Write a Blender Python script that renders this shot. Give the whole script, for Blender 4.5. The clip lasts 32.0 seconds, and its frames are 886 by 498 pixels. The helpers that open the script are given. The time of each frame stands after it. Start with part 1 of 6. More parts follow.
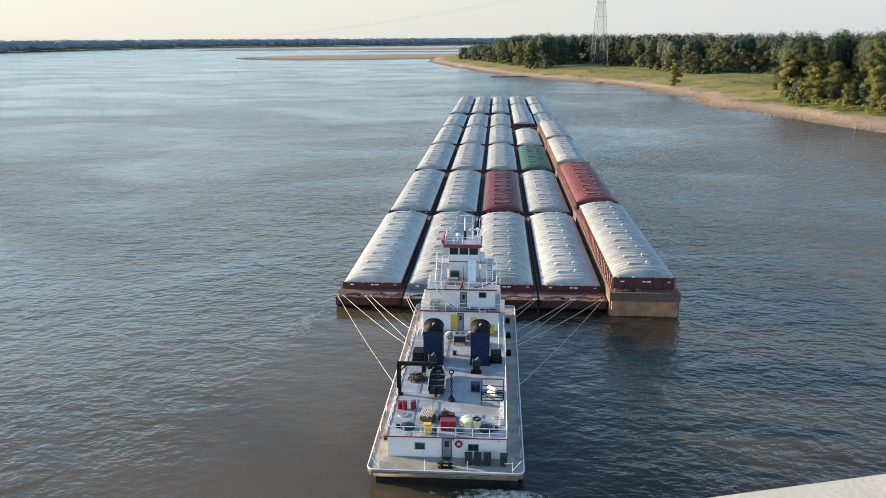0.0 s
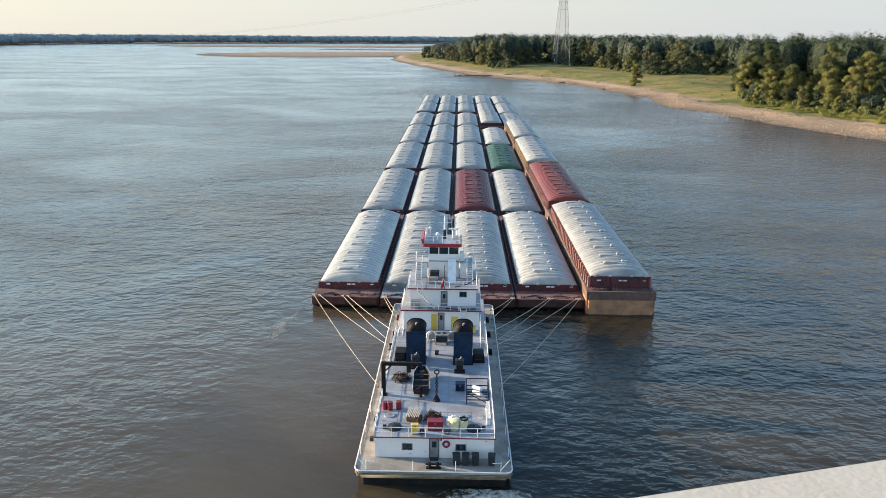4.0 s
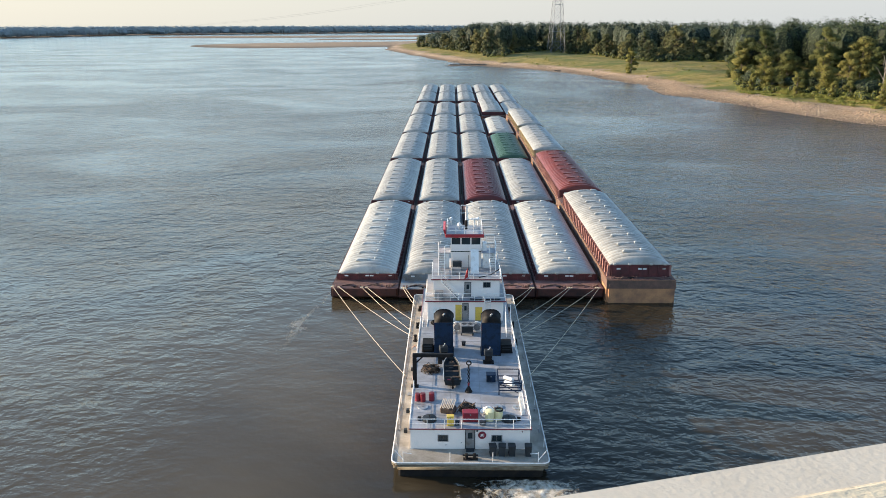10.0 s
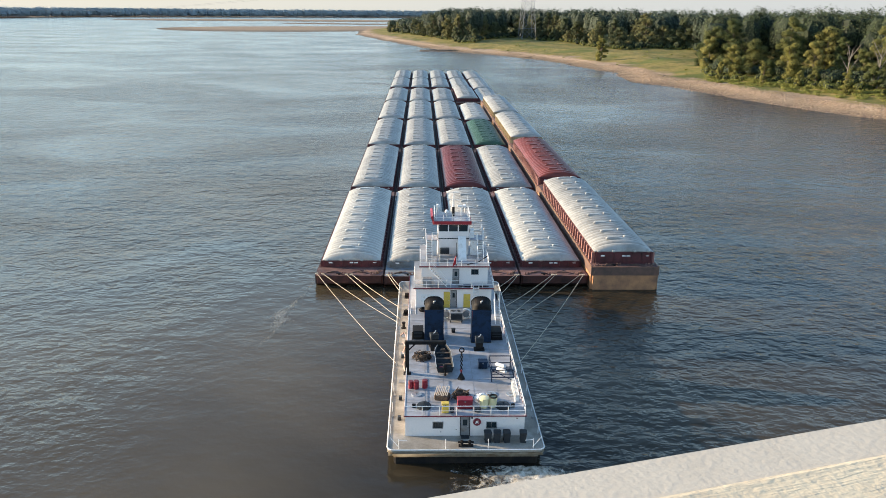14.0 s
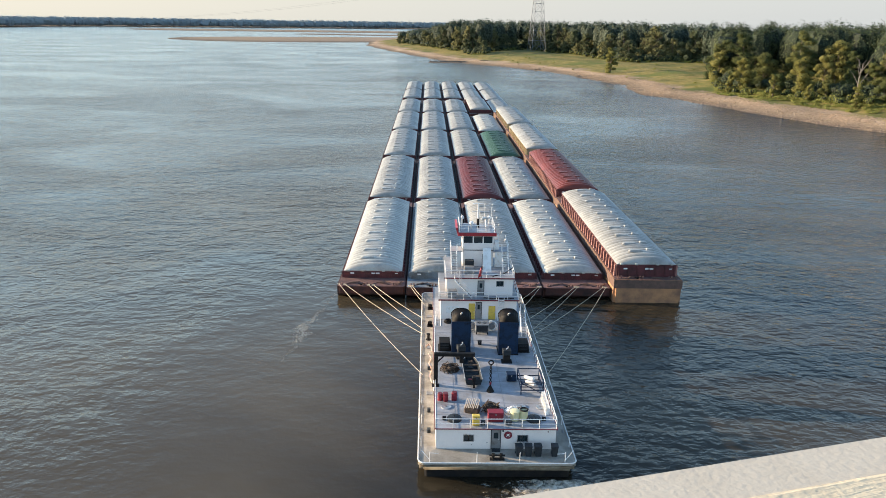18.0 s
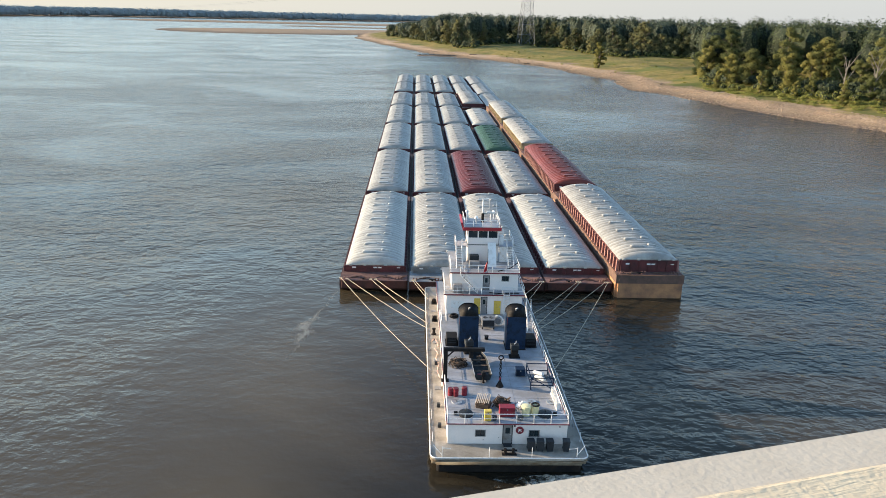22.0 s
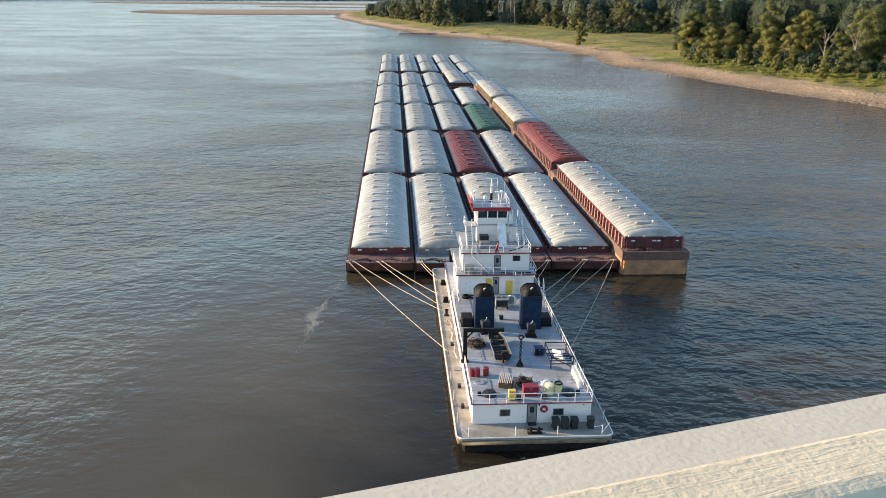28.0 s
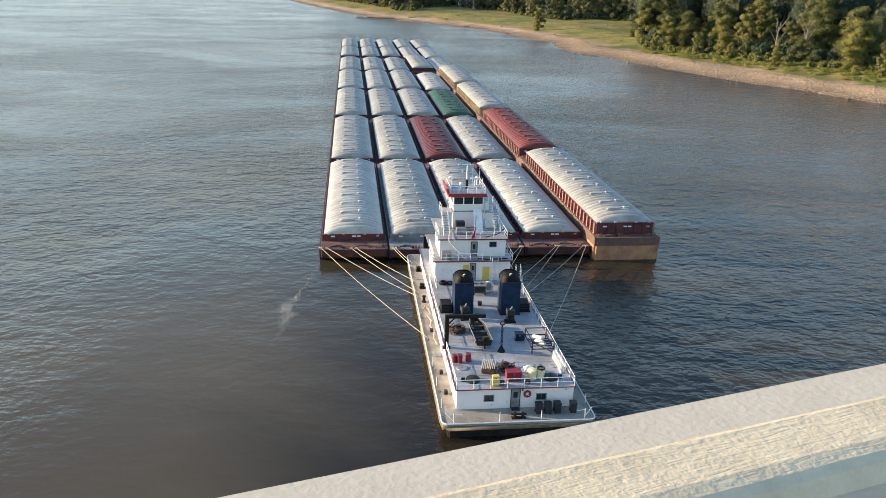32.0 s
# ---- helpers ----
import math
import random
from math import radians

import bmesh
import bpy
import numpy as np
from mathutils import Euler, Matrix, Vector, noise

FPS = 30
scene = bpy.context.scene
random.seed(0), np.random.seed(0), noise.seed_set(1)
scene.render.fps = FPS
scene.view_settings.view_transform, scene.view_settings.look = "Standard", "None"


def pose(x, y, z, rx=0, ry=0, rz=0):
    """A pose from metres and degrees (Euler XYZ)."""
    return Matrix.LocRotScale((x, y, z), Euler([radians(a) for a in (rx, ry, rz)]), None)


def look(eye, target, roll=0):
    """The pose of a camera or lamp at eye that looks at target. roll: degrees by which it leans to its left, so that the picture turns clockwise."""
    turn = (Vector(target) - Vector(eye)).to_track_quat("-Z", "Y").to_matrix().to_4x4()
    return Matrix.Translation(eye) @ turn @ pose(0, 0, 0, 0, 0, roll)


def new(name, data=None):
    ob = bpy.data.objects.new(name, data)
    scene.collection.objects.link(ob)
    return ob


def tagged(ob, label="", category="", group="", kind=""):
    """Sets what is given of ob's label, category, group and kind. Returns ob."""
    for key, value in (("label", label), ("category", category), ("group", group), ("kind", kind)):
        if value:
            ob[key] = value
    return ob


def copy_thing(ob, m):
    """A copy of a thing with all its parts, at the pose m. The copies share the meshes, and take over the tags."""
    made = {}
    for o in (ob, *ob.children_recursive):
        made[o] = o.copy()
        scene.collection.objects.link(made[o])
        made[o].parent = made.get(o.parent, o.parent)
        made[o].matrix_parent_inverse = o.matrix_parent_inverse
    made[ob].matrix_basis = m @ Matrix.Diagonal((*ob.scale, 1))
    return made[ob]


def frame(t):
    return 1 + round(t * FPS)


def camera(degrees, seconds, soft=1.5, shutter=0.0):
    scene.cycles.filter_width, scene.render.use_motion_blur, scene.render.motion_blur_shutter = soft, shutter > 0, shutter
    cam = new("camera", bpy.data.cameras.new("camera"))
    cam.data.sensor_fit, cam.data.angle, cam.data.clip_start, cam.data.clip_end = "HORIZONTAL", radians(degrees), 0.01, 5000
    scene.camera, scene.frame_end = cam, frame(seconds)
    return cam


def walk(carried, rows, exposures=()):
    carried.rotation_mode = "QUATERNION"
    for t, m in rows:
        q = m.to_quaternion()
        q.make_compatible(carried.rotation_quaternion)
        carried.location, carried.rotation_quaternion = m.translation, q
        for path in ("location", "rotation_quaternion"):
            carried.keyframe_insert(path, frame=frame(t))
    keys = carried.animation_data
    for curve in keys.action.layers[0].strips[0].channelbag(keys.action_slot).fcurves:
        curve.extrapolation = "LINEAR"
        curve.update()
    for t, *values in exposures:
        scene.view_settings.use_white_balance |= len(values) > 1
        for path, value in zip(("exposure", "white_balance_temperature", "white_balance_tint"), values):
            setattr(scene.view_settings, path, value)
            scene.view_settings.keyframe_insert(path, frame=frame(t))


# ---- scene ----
# The place: a towboat pushes thirty-five covered barges down a wide muddy river, filmed from a high bridge at low sun.
EYE = (0.0, 0.0, 41.57)
cam = camera(58.47, 32.0, 0.6)
VIEW = [(0, -3.71, 15.02, 0.25), (0.5, -3.53, 15.05, 0.19), (1, -3.21, 15.08, 0.04), (1.5, -2.76, 15.11, -0.12),
         (2, -2.20, 15.14, -0.30), (2.5, -1.67, 15.15, -0.42), (3, -1.26, 15.12, -0.48), (3.5, -1.05, 15.09, -0.47),
         (5.5, -0.73, 15.32, -0.48), (6, -0.61, 15.38, -0.43), (6.5, -0.60, 15.45, -0.35), (7, -0.66, 15.50, -0.28),
         (7.5, -0.78, 15.53, -0.11), (8, -0.89, 15.54, 0.03), (8.5, -0.93, 15.58, 0.14), (9, -0.92, 15.63, 0.21),
         (9.5, -0.86, 15.73, 0.18), (10, -0.72, 15.86, 0.09), (10.5, -0.59, 15.96, 0.03), (11, -0.47, 16.06, -0.08),
         (11.5, -0.36, 16.13, -0.16), (12, -0.21, 16.22, -0.10), (12.5, 0.08, 16.38, -0.10), (13, 0.56, 16.60, -0.20),
         (13.5, 1.09, 16.78, -0.39), (14, 1.50, 16.83, -0.60), (14.5, 1.61, 16.82, -0.69), (16.5, 0.59, 16.47, -0.50),
         (17, 0.57, 16.16, -0.56), (17.5, 0.70, 15.99, -0.70), (18, 0.90, 16.06, -0.96), (18.5, 1.07, 16.29, -1.17),
         (19, 1.22, 16.45, -1.26), (19.5, 1.31, 16.50, -1.32), (20, 1.43, 16.48, -1.33), (20.5, 1.56, 16.45, -1.35),
         (21, 1.69, 16.45, -1.40), (21.5, 1.79, 16.47, -1.46), (22, 1.81, 16.49, -1.50), (22.5, 1.79, 16.54, -1.55),
         (23, 1.75, 16.61, -1.67), (23.5, 1.72, 16.71, -1.70), (24, 1.75, 16.82, -1.71), (24.5, 1.82, 16.94, -1.66),
         (25, 1.93, 17.08, -1.59), (25.5, 2.04, 17.24, -1.53), (27.5, 2.80, 17.86, -0.93), (28, 3.01, 17.92, -0.71),
         (28.5, 3.33, 17.92, -0.63), (29, 3.88, 17.92, -0.67), (29.5, 4.65, 17.97, -0.82), (30, 5.47, 18.11, -0.99),
         (30.5, 6.18, 18.35, -1.21), (31, 6.57, 18.60, -1.44), (31.5, 6.55, 18.80, -1.53), (32, 6.13, 18.89, -1.54)]
# seconds, turn to the right, tilt down, lean


def aim(turn, down, lean):
    return pose(*EYE) @ pose(0, 0, 0, 0, 0, -turn) @ pose(0, 0, 0, 90 - down) @ pose(0, 0, 0, 0, 0, -lean)


walk(cam, [(t, aim(a, b, c)) for t, a, b, c in VIEW], [(0, 1.51, 6180, 10), (32, 1.48, 6430, 10)])

# ---- light ----
SUN_DIR = Vector((-0.974, 0.225, 0.0)).normalized()
SUN_UP = radians(11.8)
world = bpy.data.worlds.new("sky")
scene.world = world
world.use_nodes = True
wn = world.node_tree
sky = wn.nodes.new("ShaderNodeTexSky")
sky.sky_type = "NISHITA"
sky.sun_disc = False
sky.sun_elevation = SUN_UP
sky.sun_rotation = math.atan2(SUN_DIR.x, SUN_DIR.y)
sky.air_density, sky.dust_density, sky.ozone_density = 1.25, 1.0, 3.2
back = wn.nodes["Background"]
back.inputs["Strength"].default_value = 0.136
# pale haze that thins out above the horizon
where = wn.nodes.new("ShaderNodeTexCoord")
apart = wn.nodes.new("ShaderNodeSeparateXYZ")
thin = wn.nodes.new("ShaderNodeMapRange")
thin.interpolation_type = "SMOOTHERSTEP"
thin.inputs["From Min"].default_value, thin.inputs["From Max"].default_value = -0.02, 0.50
thin.inputs["To Min"].default_value, thin.inputs["To Max"].default_value = 0.92, 0.0
haze = wn.nodes.new("ShaderNodeMix")
haze.data_type = "RGBA"
# brighter and warmer on the sun's side
near_sun = wn.nodes.new("ShaderNodeVectorMath")
near_sun.operation = "DOT_PRODUCT"
near_sun.inputs[1].default_value = SUN_DIR
side = wn.nodes.new("ShaderNodeMapRange")
side.interpolation_type = "SMOOTHSTEP"
side.inputs["From Min"].default_value, side.inputs["From Max"].default_value = -0.45, 0.95
glow = wn.nodes.new("ShaderNodeMix")
glow.data_type = "RGBA"
glow.inputs["A"].default_value, glow.inputs["B"].default_value = (1.80, 1.85, 1.84, 1), (2.38, 2.24, 1.88, 1)
wn.links.new(where.outputs["Generated"], near_sun.inputs[0])
wn.links.new(near_sun.outputs["Value"], side.inputs["Value"])
wn.links.new(side.outputs[0], glow.inputs["Factor"])
# the whitish band at the horizon turns to pale blue a little higher up
blue = wn.nodes.new("ShaderNodeMix")
blue.data_type = "RGBA"
blue.inputs["A"].default_value, blue.inputs["B"].default_value = (3.60, 5.05, 6.35, 1), (5.50, 7.70, 8.40, 1)
wn.links.new(side.outputs[0], blue.inputs["Factor"])
rise = wn.nodes.new("ShaderNodeMapRange")
rise.interpolation_type = "SMOOTHSTEP"
rise.inputs["From Min"].default_value, rise.inputs["From Max"].default_value = 0.045, 0.16
wn.links.new(apart.outputs["Z"], rise.inputs["Value"])
band = wn.nodes.new("ShaderNodeMix")
band.data_type = "RGBA"
wn.links.new(rise.outputs[0], band.inputs["Factor"])
wn.links.new(glow.outputs["Result"], band.inputs["A"])
wn.links.new(blue.outputs["Result"], band.inputs["B"])
wn.links.new(band.outputs["Result"], haze.inputs["B"])
wn.links.new(where.outputs["Generated"], apart.inputs[0])
wn.links.new(apart.outputs["Z"], thin.inputs["Value"])
wn.links.new(thin.outputs[0], haze.inputs["Factor"])
wn.links.new(sky.outputs["Color"], haze.inputs["A"])
wn.links.new(haze.outputs["Result"], back.inputs["Color"])
sun_lamp = bpy.data.lights.new("sun", "SUN")
sun_lamp.energy, sun_lamp.angle, sun_lamp.color = 4.9, radians(0.6), (1.0, 0.79, 0.54)
sun = new("sun", sun_lamp)
ahead = SUN_DIR * math.cos(SUN_UP) + Vector((0, 0, math.sin(SUN_UP)))
sun.matrix_world = look(ahead * 300, (0, 0, 0))

# ---- materials ----


def paint(name, color, rough=0.6, metal=0.0, spots=None, amount=0.35, size=1.5, grain=18.0, bump=0.15, fine=0.12, lift=0.02, shine=0.4):
    """A worn surface: base colour, a second colour in blotches, fine grain and relief."""
    m = bpy.data.materials.new(name)
    m.use_nodes = True
    n, k = m.node_tree.nodes, m.node_tree.links
    b = n["Principled BSDF"]
    b.inputs["Roughness"].default_value = rough
    b.inputs["Metallic"].default_value = metal
    b.inputs["Specular IOR Level"].default_value = shine
    geo = n.new("ShaderNodeTexCoord")
    info = n.new("ShaderNodeObjectInfo")
    move = n.new("ShaderNodeVectorMath")
    move.operation = "MULTIPLY_ADD"
    move.inputs[1].default_value = (1, 1, 1)
    shift = n.new("ShaderNodeVectorMath")
    shift.operation = "SCALE"
    shift.inputs["Scale"].default_value = 37.0
    join = n.new("ShaderNodeCombineXYZ")
    for s in ("X", "Y", "Z"):
        k.new(info.outputs["Random"], join.inputs[s])
    k.new(join.outputs[0], shift.inputs[0])
    k.new(geo.outputs["Object"], move.inputs[0])
    k.new(shift.outputs[0], move.inputs[2])
    big = n.new("ShaderNodeTexNoise")
    big.inputs["Scale"].default_value, big.inputs["Detail"].default_value, big.inputs["Roughness"].default_value = size, 6.0, 0.65
    small = n.new("ShaderNodeTexNoise")
    small.inputs["Scale"].default_value, small.inputs["Detail"].default_value = grain, 4.0
    for x in (big, small):
        k.new(move.outputs[0], x.inputs["Vector"])
    ramp = n.new("ShaderNodeMapRange")
    ramp.inputs["From Min"].default_value, ramp.inputs["From Max"].default_value = 0.62 - amount * 0.5, 0.80 - amount * 0.3
    k.new(big.outputs["Fac"], ramp.inputs["Value"])
    mix = n.new("ShaderNodeMix")
    mix.data_type = "RGBA"
    mix.inputs["A"].default_value = (*color, 1)
    mix.inputs["B"].default_value = (*(spots or [c * 0.6 for c in color]), 1)
    k.new(ramp.outputs[0], mix.inputs["Factor"])
    tone = n.new("ShaderNodeMapRange")
    tone.inputs["To Min"].default_value, tone.inputs["To Max"].default_value = 1 - fine, 1 + fine
    k.new(small.outputs["Fac"], tone.inputs["Value"])
    own = n.new("ShaderNodeMapRange")
    own.inputs["To Min"].default_value, own.inputs["To Max"].default_value = 1 - fine * 0.7, 1 + fine * 0.7
    k.new(info.outputs["Random"], own.inputs["Value"])
    both = n.new("ShaderNodeMath")
    both.operation = "MULTIPLY"
    k.new(tone.outputs[0], both.inputs[0])
    k.new(own.outputs[0], both.inputs[1])
    out = n.new("ShaderNodeVectorMath")
    out.operation = "SCALE"
    k.new(mix.outputs["Result"], out.inputs[0])
    k.new(both.outputs[0], out.inputs["Scale"])
    k.new(out.outputs[0], b.inputs["Base Color"])
    if bump:
        r = n.new("ShaderNodeBump")
        r.inputs["Strength"].default_value, r.inputs["Distance"].default_value = bump, lift
        k.new(small.outputs["Fac"], r.inputs["Height"])
        k.new(r.outputs[0], b.inputs["Normal"])
    return m


WHITE = paint("white_paint", (0.75, 0.685, 0.64), 0.45, spots=(0.66, 0.63, 0.60), amount=0.12, size=0.9)
RAIL_WHITE = paint("rail_paint", (0.70, 0.69, 0.67), 0.45, spots=(0.5, 0.42, 0.34), amount=0.2, size=3)
DECK_GREY = paint("deck_grey", (0.305, 0.315, 0.345), 0.55, spots=(0.21, 0.205, 0.205), amount=0.55, size=0.5, grain=9)
DECK_TAN = paint("deck_tan", (0.33, 0.305, 0.265), 0.75, spots=(0.20, 0.175, 0.14), amount=0.55, size=0.6, grain=8, fine=0.2)
NAVY = paint("stack_navy", (0.012, 0.027, 0.058), 0.6, spots=(0.008, 0.010, 0.013), amount=0.3, shine=0.12)
BLACK = paint("black_paint", (0.010, 0.010, 0.011), 0.65, spots=(0.025, 0.020, 0.016), amount=0.35, shine=0.12)
RED = paint("red_paint", (0.36, 0.022, 0.030), 0.45, spots=(0.22, 0.03, 0.03), amount=0.3)
MAROON = paint("maroon_trim", (0.16, 0.025, 0.035), 0.5)
YELLOW = paint("yellow_paint", (0.60, 0.42, 0.07), 0.5, spots=(0.40, 0.28, 0.07), amount=0.2, size=3)
CREAM = paint("cream_plastic", (0.66, 0.60, 0.34), 0.5, spots=(0.5, 0.45, 0.3), amount=0.2, size=3)
GREY = paint("grey_metal", (0.24, 0.24, 0.24), 0.45, 0.3, spots=(0.15, 0.13, 0.11), amount=0.3)
DARK_GREY = paint("dark_grey_plastic", (0.026, 0.030, 0.034), 0.5, shine=0.2)
ALU = paint("aluminium", (0.50, 0.50, 0.49), 0.38, 0.7, spots=(0.35, 0.33, 0.30), amount=0.3)
ROPE = paint("old_rope", (0.10, 0.066, 0.045), 0.9, spots=(0.045, 0.032, 0.025), amount=0.5, size=4)
LINE = paint("mooring_line", (0.52, 0.44, 0.32), 0.85, spots=(0.35, 0.28, 0.2), amount=0.3, size=4)
TARP = paint("white_tarp", (0.74, 0.73, 0.70), 0.7, spots=(0.55, 0.52, 0.47), amount=0.3)
HULL_CREAM = paint("hull_cream", (0.27, 0.235, 0.175), 0.7, spots=(0.12, 0.085, 0.05), amount=0.55, size=0.7)
COVER_WHITE = paint("cover_white", (0.335, 0.320, 0.285), 0.42, 0.0, spots=(0.22, 0.21, 0.185), amount=0.5, size=0.45, grain=5, fine=0.13, shine=0.5)
COVER_BRIGHT = paint("cover_bright", (0.395, 0.380, 0.335), 0.42, 0.0, spots=(0.27, 0.26, 0.23), amount=0.42, size=0.45, grain=5, fine=0.12, shine=0.5)
COVER_RED = paint("cover_red", (0.165, 0.034, 0.019), 0.45, spots=(0.11, 0.024, 0.014), amount=0.5, size=0.45, grain=5, fine=0.14)
COVER_MAROON = paint("cover_maroon", (0.118, 0.023, 0.017), 0.45, spots=(0.08, 0.017, 0.013), amount=0.5, size=0.45, grain=5, fine=0.14)
COVER_GREEN = paint("cover_green", (0.042, 0.092, 0.052), 0.45, spots=(0.028, 0.058, 0.036), amount=0.5, size=0.45, grain=5, fine=0.14)
RUST_DECK = paint("rust_deck", (0.215, 0.112, 0.092), 0.8, spots=(0.085, 0.045, 0.040), amount=0.55, size=0.7, grain=6, fine=0.25)
RUST_RED = paint("oxide_red", (0.115, 0.026, 0.027), 0.65, spots=(0.05, 0.018, 0.018), amount=0.45, size=0.6, grain=6, fine=0.16)
# rust deck darkened to paint in the shade of the gaps between barges
DECK_SHADED = paint("shaded_rust_deck", (0.060, 0.036, 0.032), 0.8, spots=(0.025, 0.018, 0.017), amount=0.5, size=0.7, grain=6, fine=0.25)
RUST_BROWN = paint("hull_brown", (0.40, 0.195, 0.088), 0.75, spots=(0.19, 0.10, 0.06), amount=0.45, size=0.5, grain=6, fine=0.16)
BLUE_GREY = paint("faded_blue_grey", (0.20, 0.225, 0.245), 0.65, spots=(0.13, 0.11, 0.09), amount=0.4, size=0.5, grain=6, fine=0.16)
TAN_STEEL = paint("tan_steel", (0.33, 0.265, 0.15), 0.7, spots=(0.19, 0.12, 0.07), amount=0.4, size=0.5, grain=6, fine=0.16)
# paler copy of the oxide red: sunlit bracket faces as a colour
BRACKET_LIT = paint("lit_bracket_red", (0.31, 0.15, 0.125), 0.7, spots=(0.2, 0.09, 0.07), amount=0.4, size=2)
STRAKE = paint("dark_strake", (0.135, 0.075, 0.055), 0.75, spots=(0.07, 0.045, 0.035), amount=0.5, size=0.7, grain=6, fine=0.2)
PINK_HOSE = paint("faded_hose", (0.52, 0.36, 0.30), 0.8, spots=(0.4, 0.3, 0.25), amount=0.3, size=4)
RED_DRUM = paint("crimson_paint", (0.21, 0.014, 0.026), 0.5, spots=(0.13, 0.02, 0.025), amount=0.3)
HULL_DARK = paint("dark_hull", (0.085, 0.034, 0.027), 0.75, spots=(0.03, 0.02, 0.018), amount=0.5, size=0.5, grain=6, fine=0.2, shine=0.2)
TRUNK = paint("bark", (0.13, 0.10, 0.075), 0.9, size=2, grain=10)
FOAM_THIN = paint("thin_foam", (0.36, 0.345, 0.30), 0.6, size=3)
STEEL = paint("tower_steel", (0.17, 0.18, 0.19), 0.6, 0.0, size=0.2)


def glassy(name, color=(0.02, 0.03, 0.035)):
    m = bpy.data.materials.new(name)
    m.use_nodes = True
    b = m.node_tree.nodes["Principled BSDF"]
    b.inputs["Base Color"].default_value = (*color, 1)
    b.inputs["Roughness"].default_value = 0.06
    b.inputs["IOR"].default_value = 1.5
    return m


GLASS = glassy("window_glass")


def leafy(name, color, second, back=0.35, own=0.75, each=0.3):
    m = bpy.data.materials.new(name)
    m.use_nodes = True
    n, k = m.node_tree.nodes, m.node_tree.links
    b = n["Principled BSDF"]
    b.inputs["Roughness"].default_value = 0.7
    b.inputs["Specular IOR Level"].default_value = 0.2
    geo = n.new("ShaderNodeNewGeometry")
    info = n.new("ShaderNodeObjectInfo")
    mix = n.new("ShaderNodeMix")
    mix.data_type = "RGBA"
    mix.inputs["A"].default_value, mix.inputs["B"].default_value = (*color, 1), (*second, 1)
    add = n.new("ShaderNodeMath")
    add.operation = "MULTIPLY_ADD"
    add.inputs[1].default_value = each
    half = n.new("ShaderNodeMath")
    half.operation = "MULTIPLY"
    half.inputs[1].default_value = own
    steep = n.new("ShaderNodeMath")
    steep.operation = "POWER"
    steep.inputs[1].default_value = 1.5
    k.new(info.outputs["Random"], steep.inputs[0])
    k.new(steep.outputs[0], half.inputs[0])
    k.new(geo.outputs["Random Per Island"], add.inputs[0])
    k.new(half.outputs[0], add.inputs[2])
    k.new(add.outputs[0], mix.inputs["Factor"])
    k.new(mix.outputs["Result"], b.inputs["Base Color"])
    t = n.new("ShaderNodeBsdfTranslucent")
    k.new(mix.outputs["Result"], t.inputs["Color"])
    s = n.new("ShaderNodeMixShader")
    s.inputs[0].default_value = back
    k.new(b.outputs[0], s.inputs[1])
    k.new(t.outputs[0], s.inputs[2])
    k.new(s.outputs[0], n["Material Output"].inputs["Surface"])
    return m


LEAF = leafy("leaves", (0.052, 0.068, 0.020), (0.215, 0.195, 0.055), 0.14, 0.85, 0.10)
# leaf colours of the distant trees and woods, lifted and blued for haze
LEAF_HAZED = leafy("hazed_leaves", (0.058, 0.074, 0.036), (0.205, 0.185, 0.072), 0.14, 0.85, 0.10)
LEAF_DISTANT_HAZE = leafy("distant_haze_leaves", (0.046, 0.064, 0.048), (0.092, 0.108, 0.066), 0.10, 0.0, 1.0)
# darker copy of the leaf green, for shade deep in the woods
LEAF_SHADED = leafy("shaded_leaves", (0.026, 0.042, 0.022), (0.072, 0.084, 0.034), 0.08, 0.0, 1.0)
LEAF_GOLD = leafy("golden_leaves", (0.110, 0.118, 0.034), (0.230, 0.200, 0.050), 0.2, 0.5, 0.5)
# pale blue-grey: the haze over the far bank is mixed into this colour
LEAF_FAR_HAZE = leafy("far_haze_leaves", (0.36, 0.40, 0.41), (0.38, 0.415, 0.42), 0.5, 0.0, 1.0)
# near-black green: the shade inside crowns, given as a colour
SHADE_CORE = leafy("crown_inner_shade", (0.010, 0.016, 0.008), (0.020, 0.028, 0.013), 0.0, 0.0, 1.0)
SHRUB = leafy("shrub_leaves", (0.095, 0.125, 0.028), (0.27, 0.25, 0.065), 0.3, 0.0, 1.0)


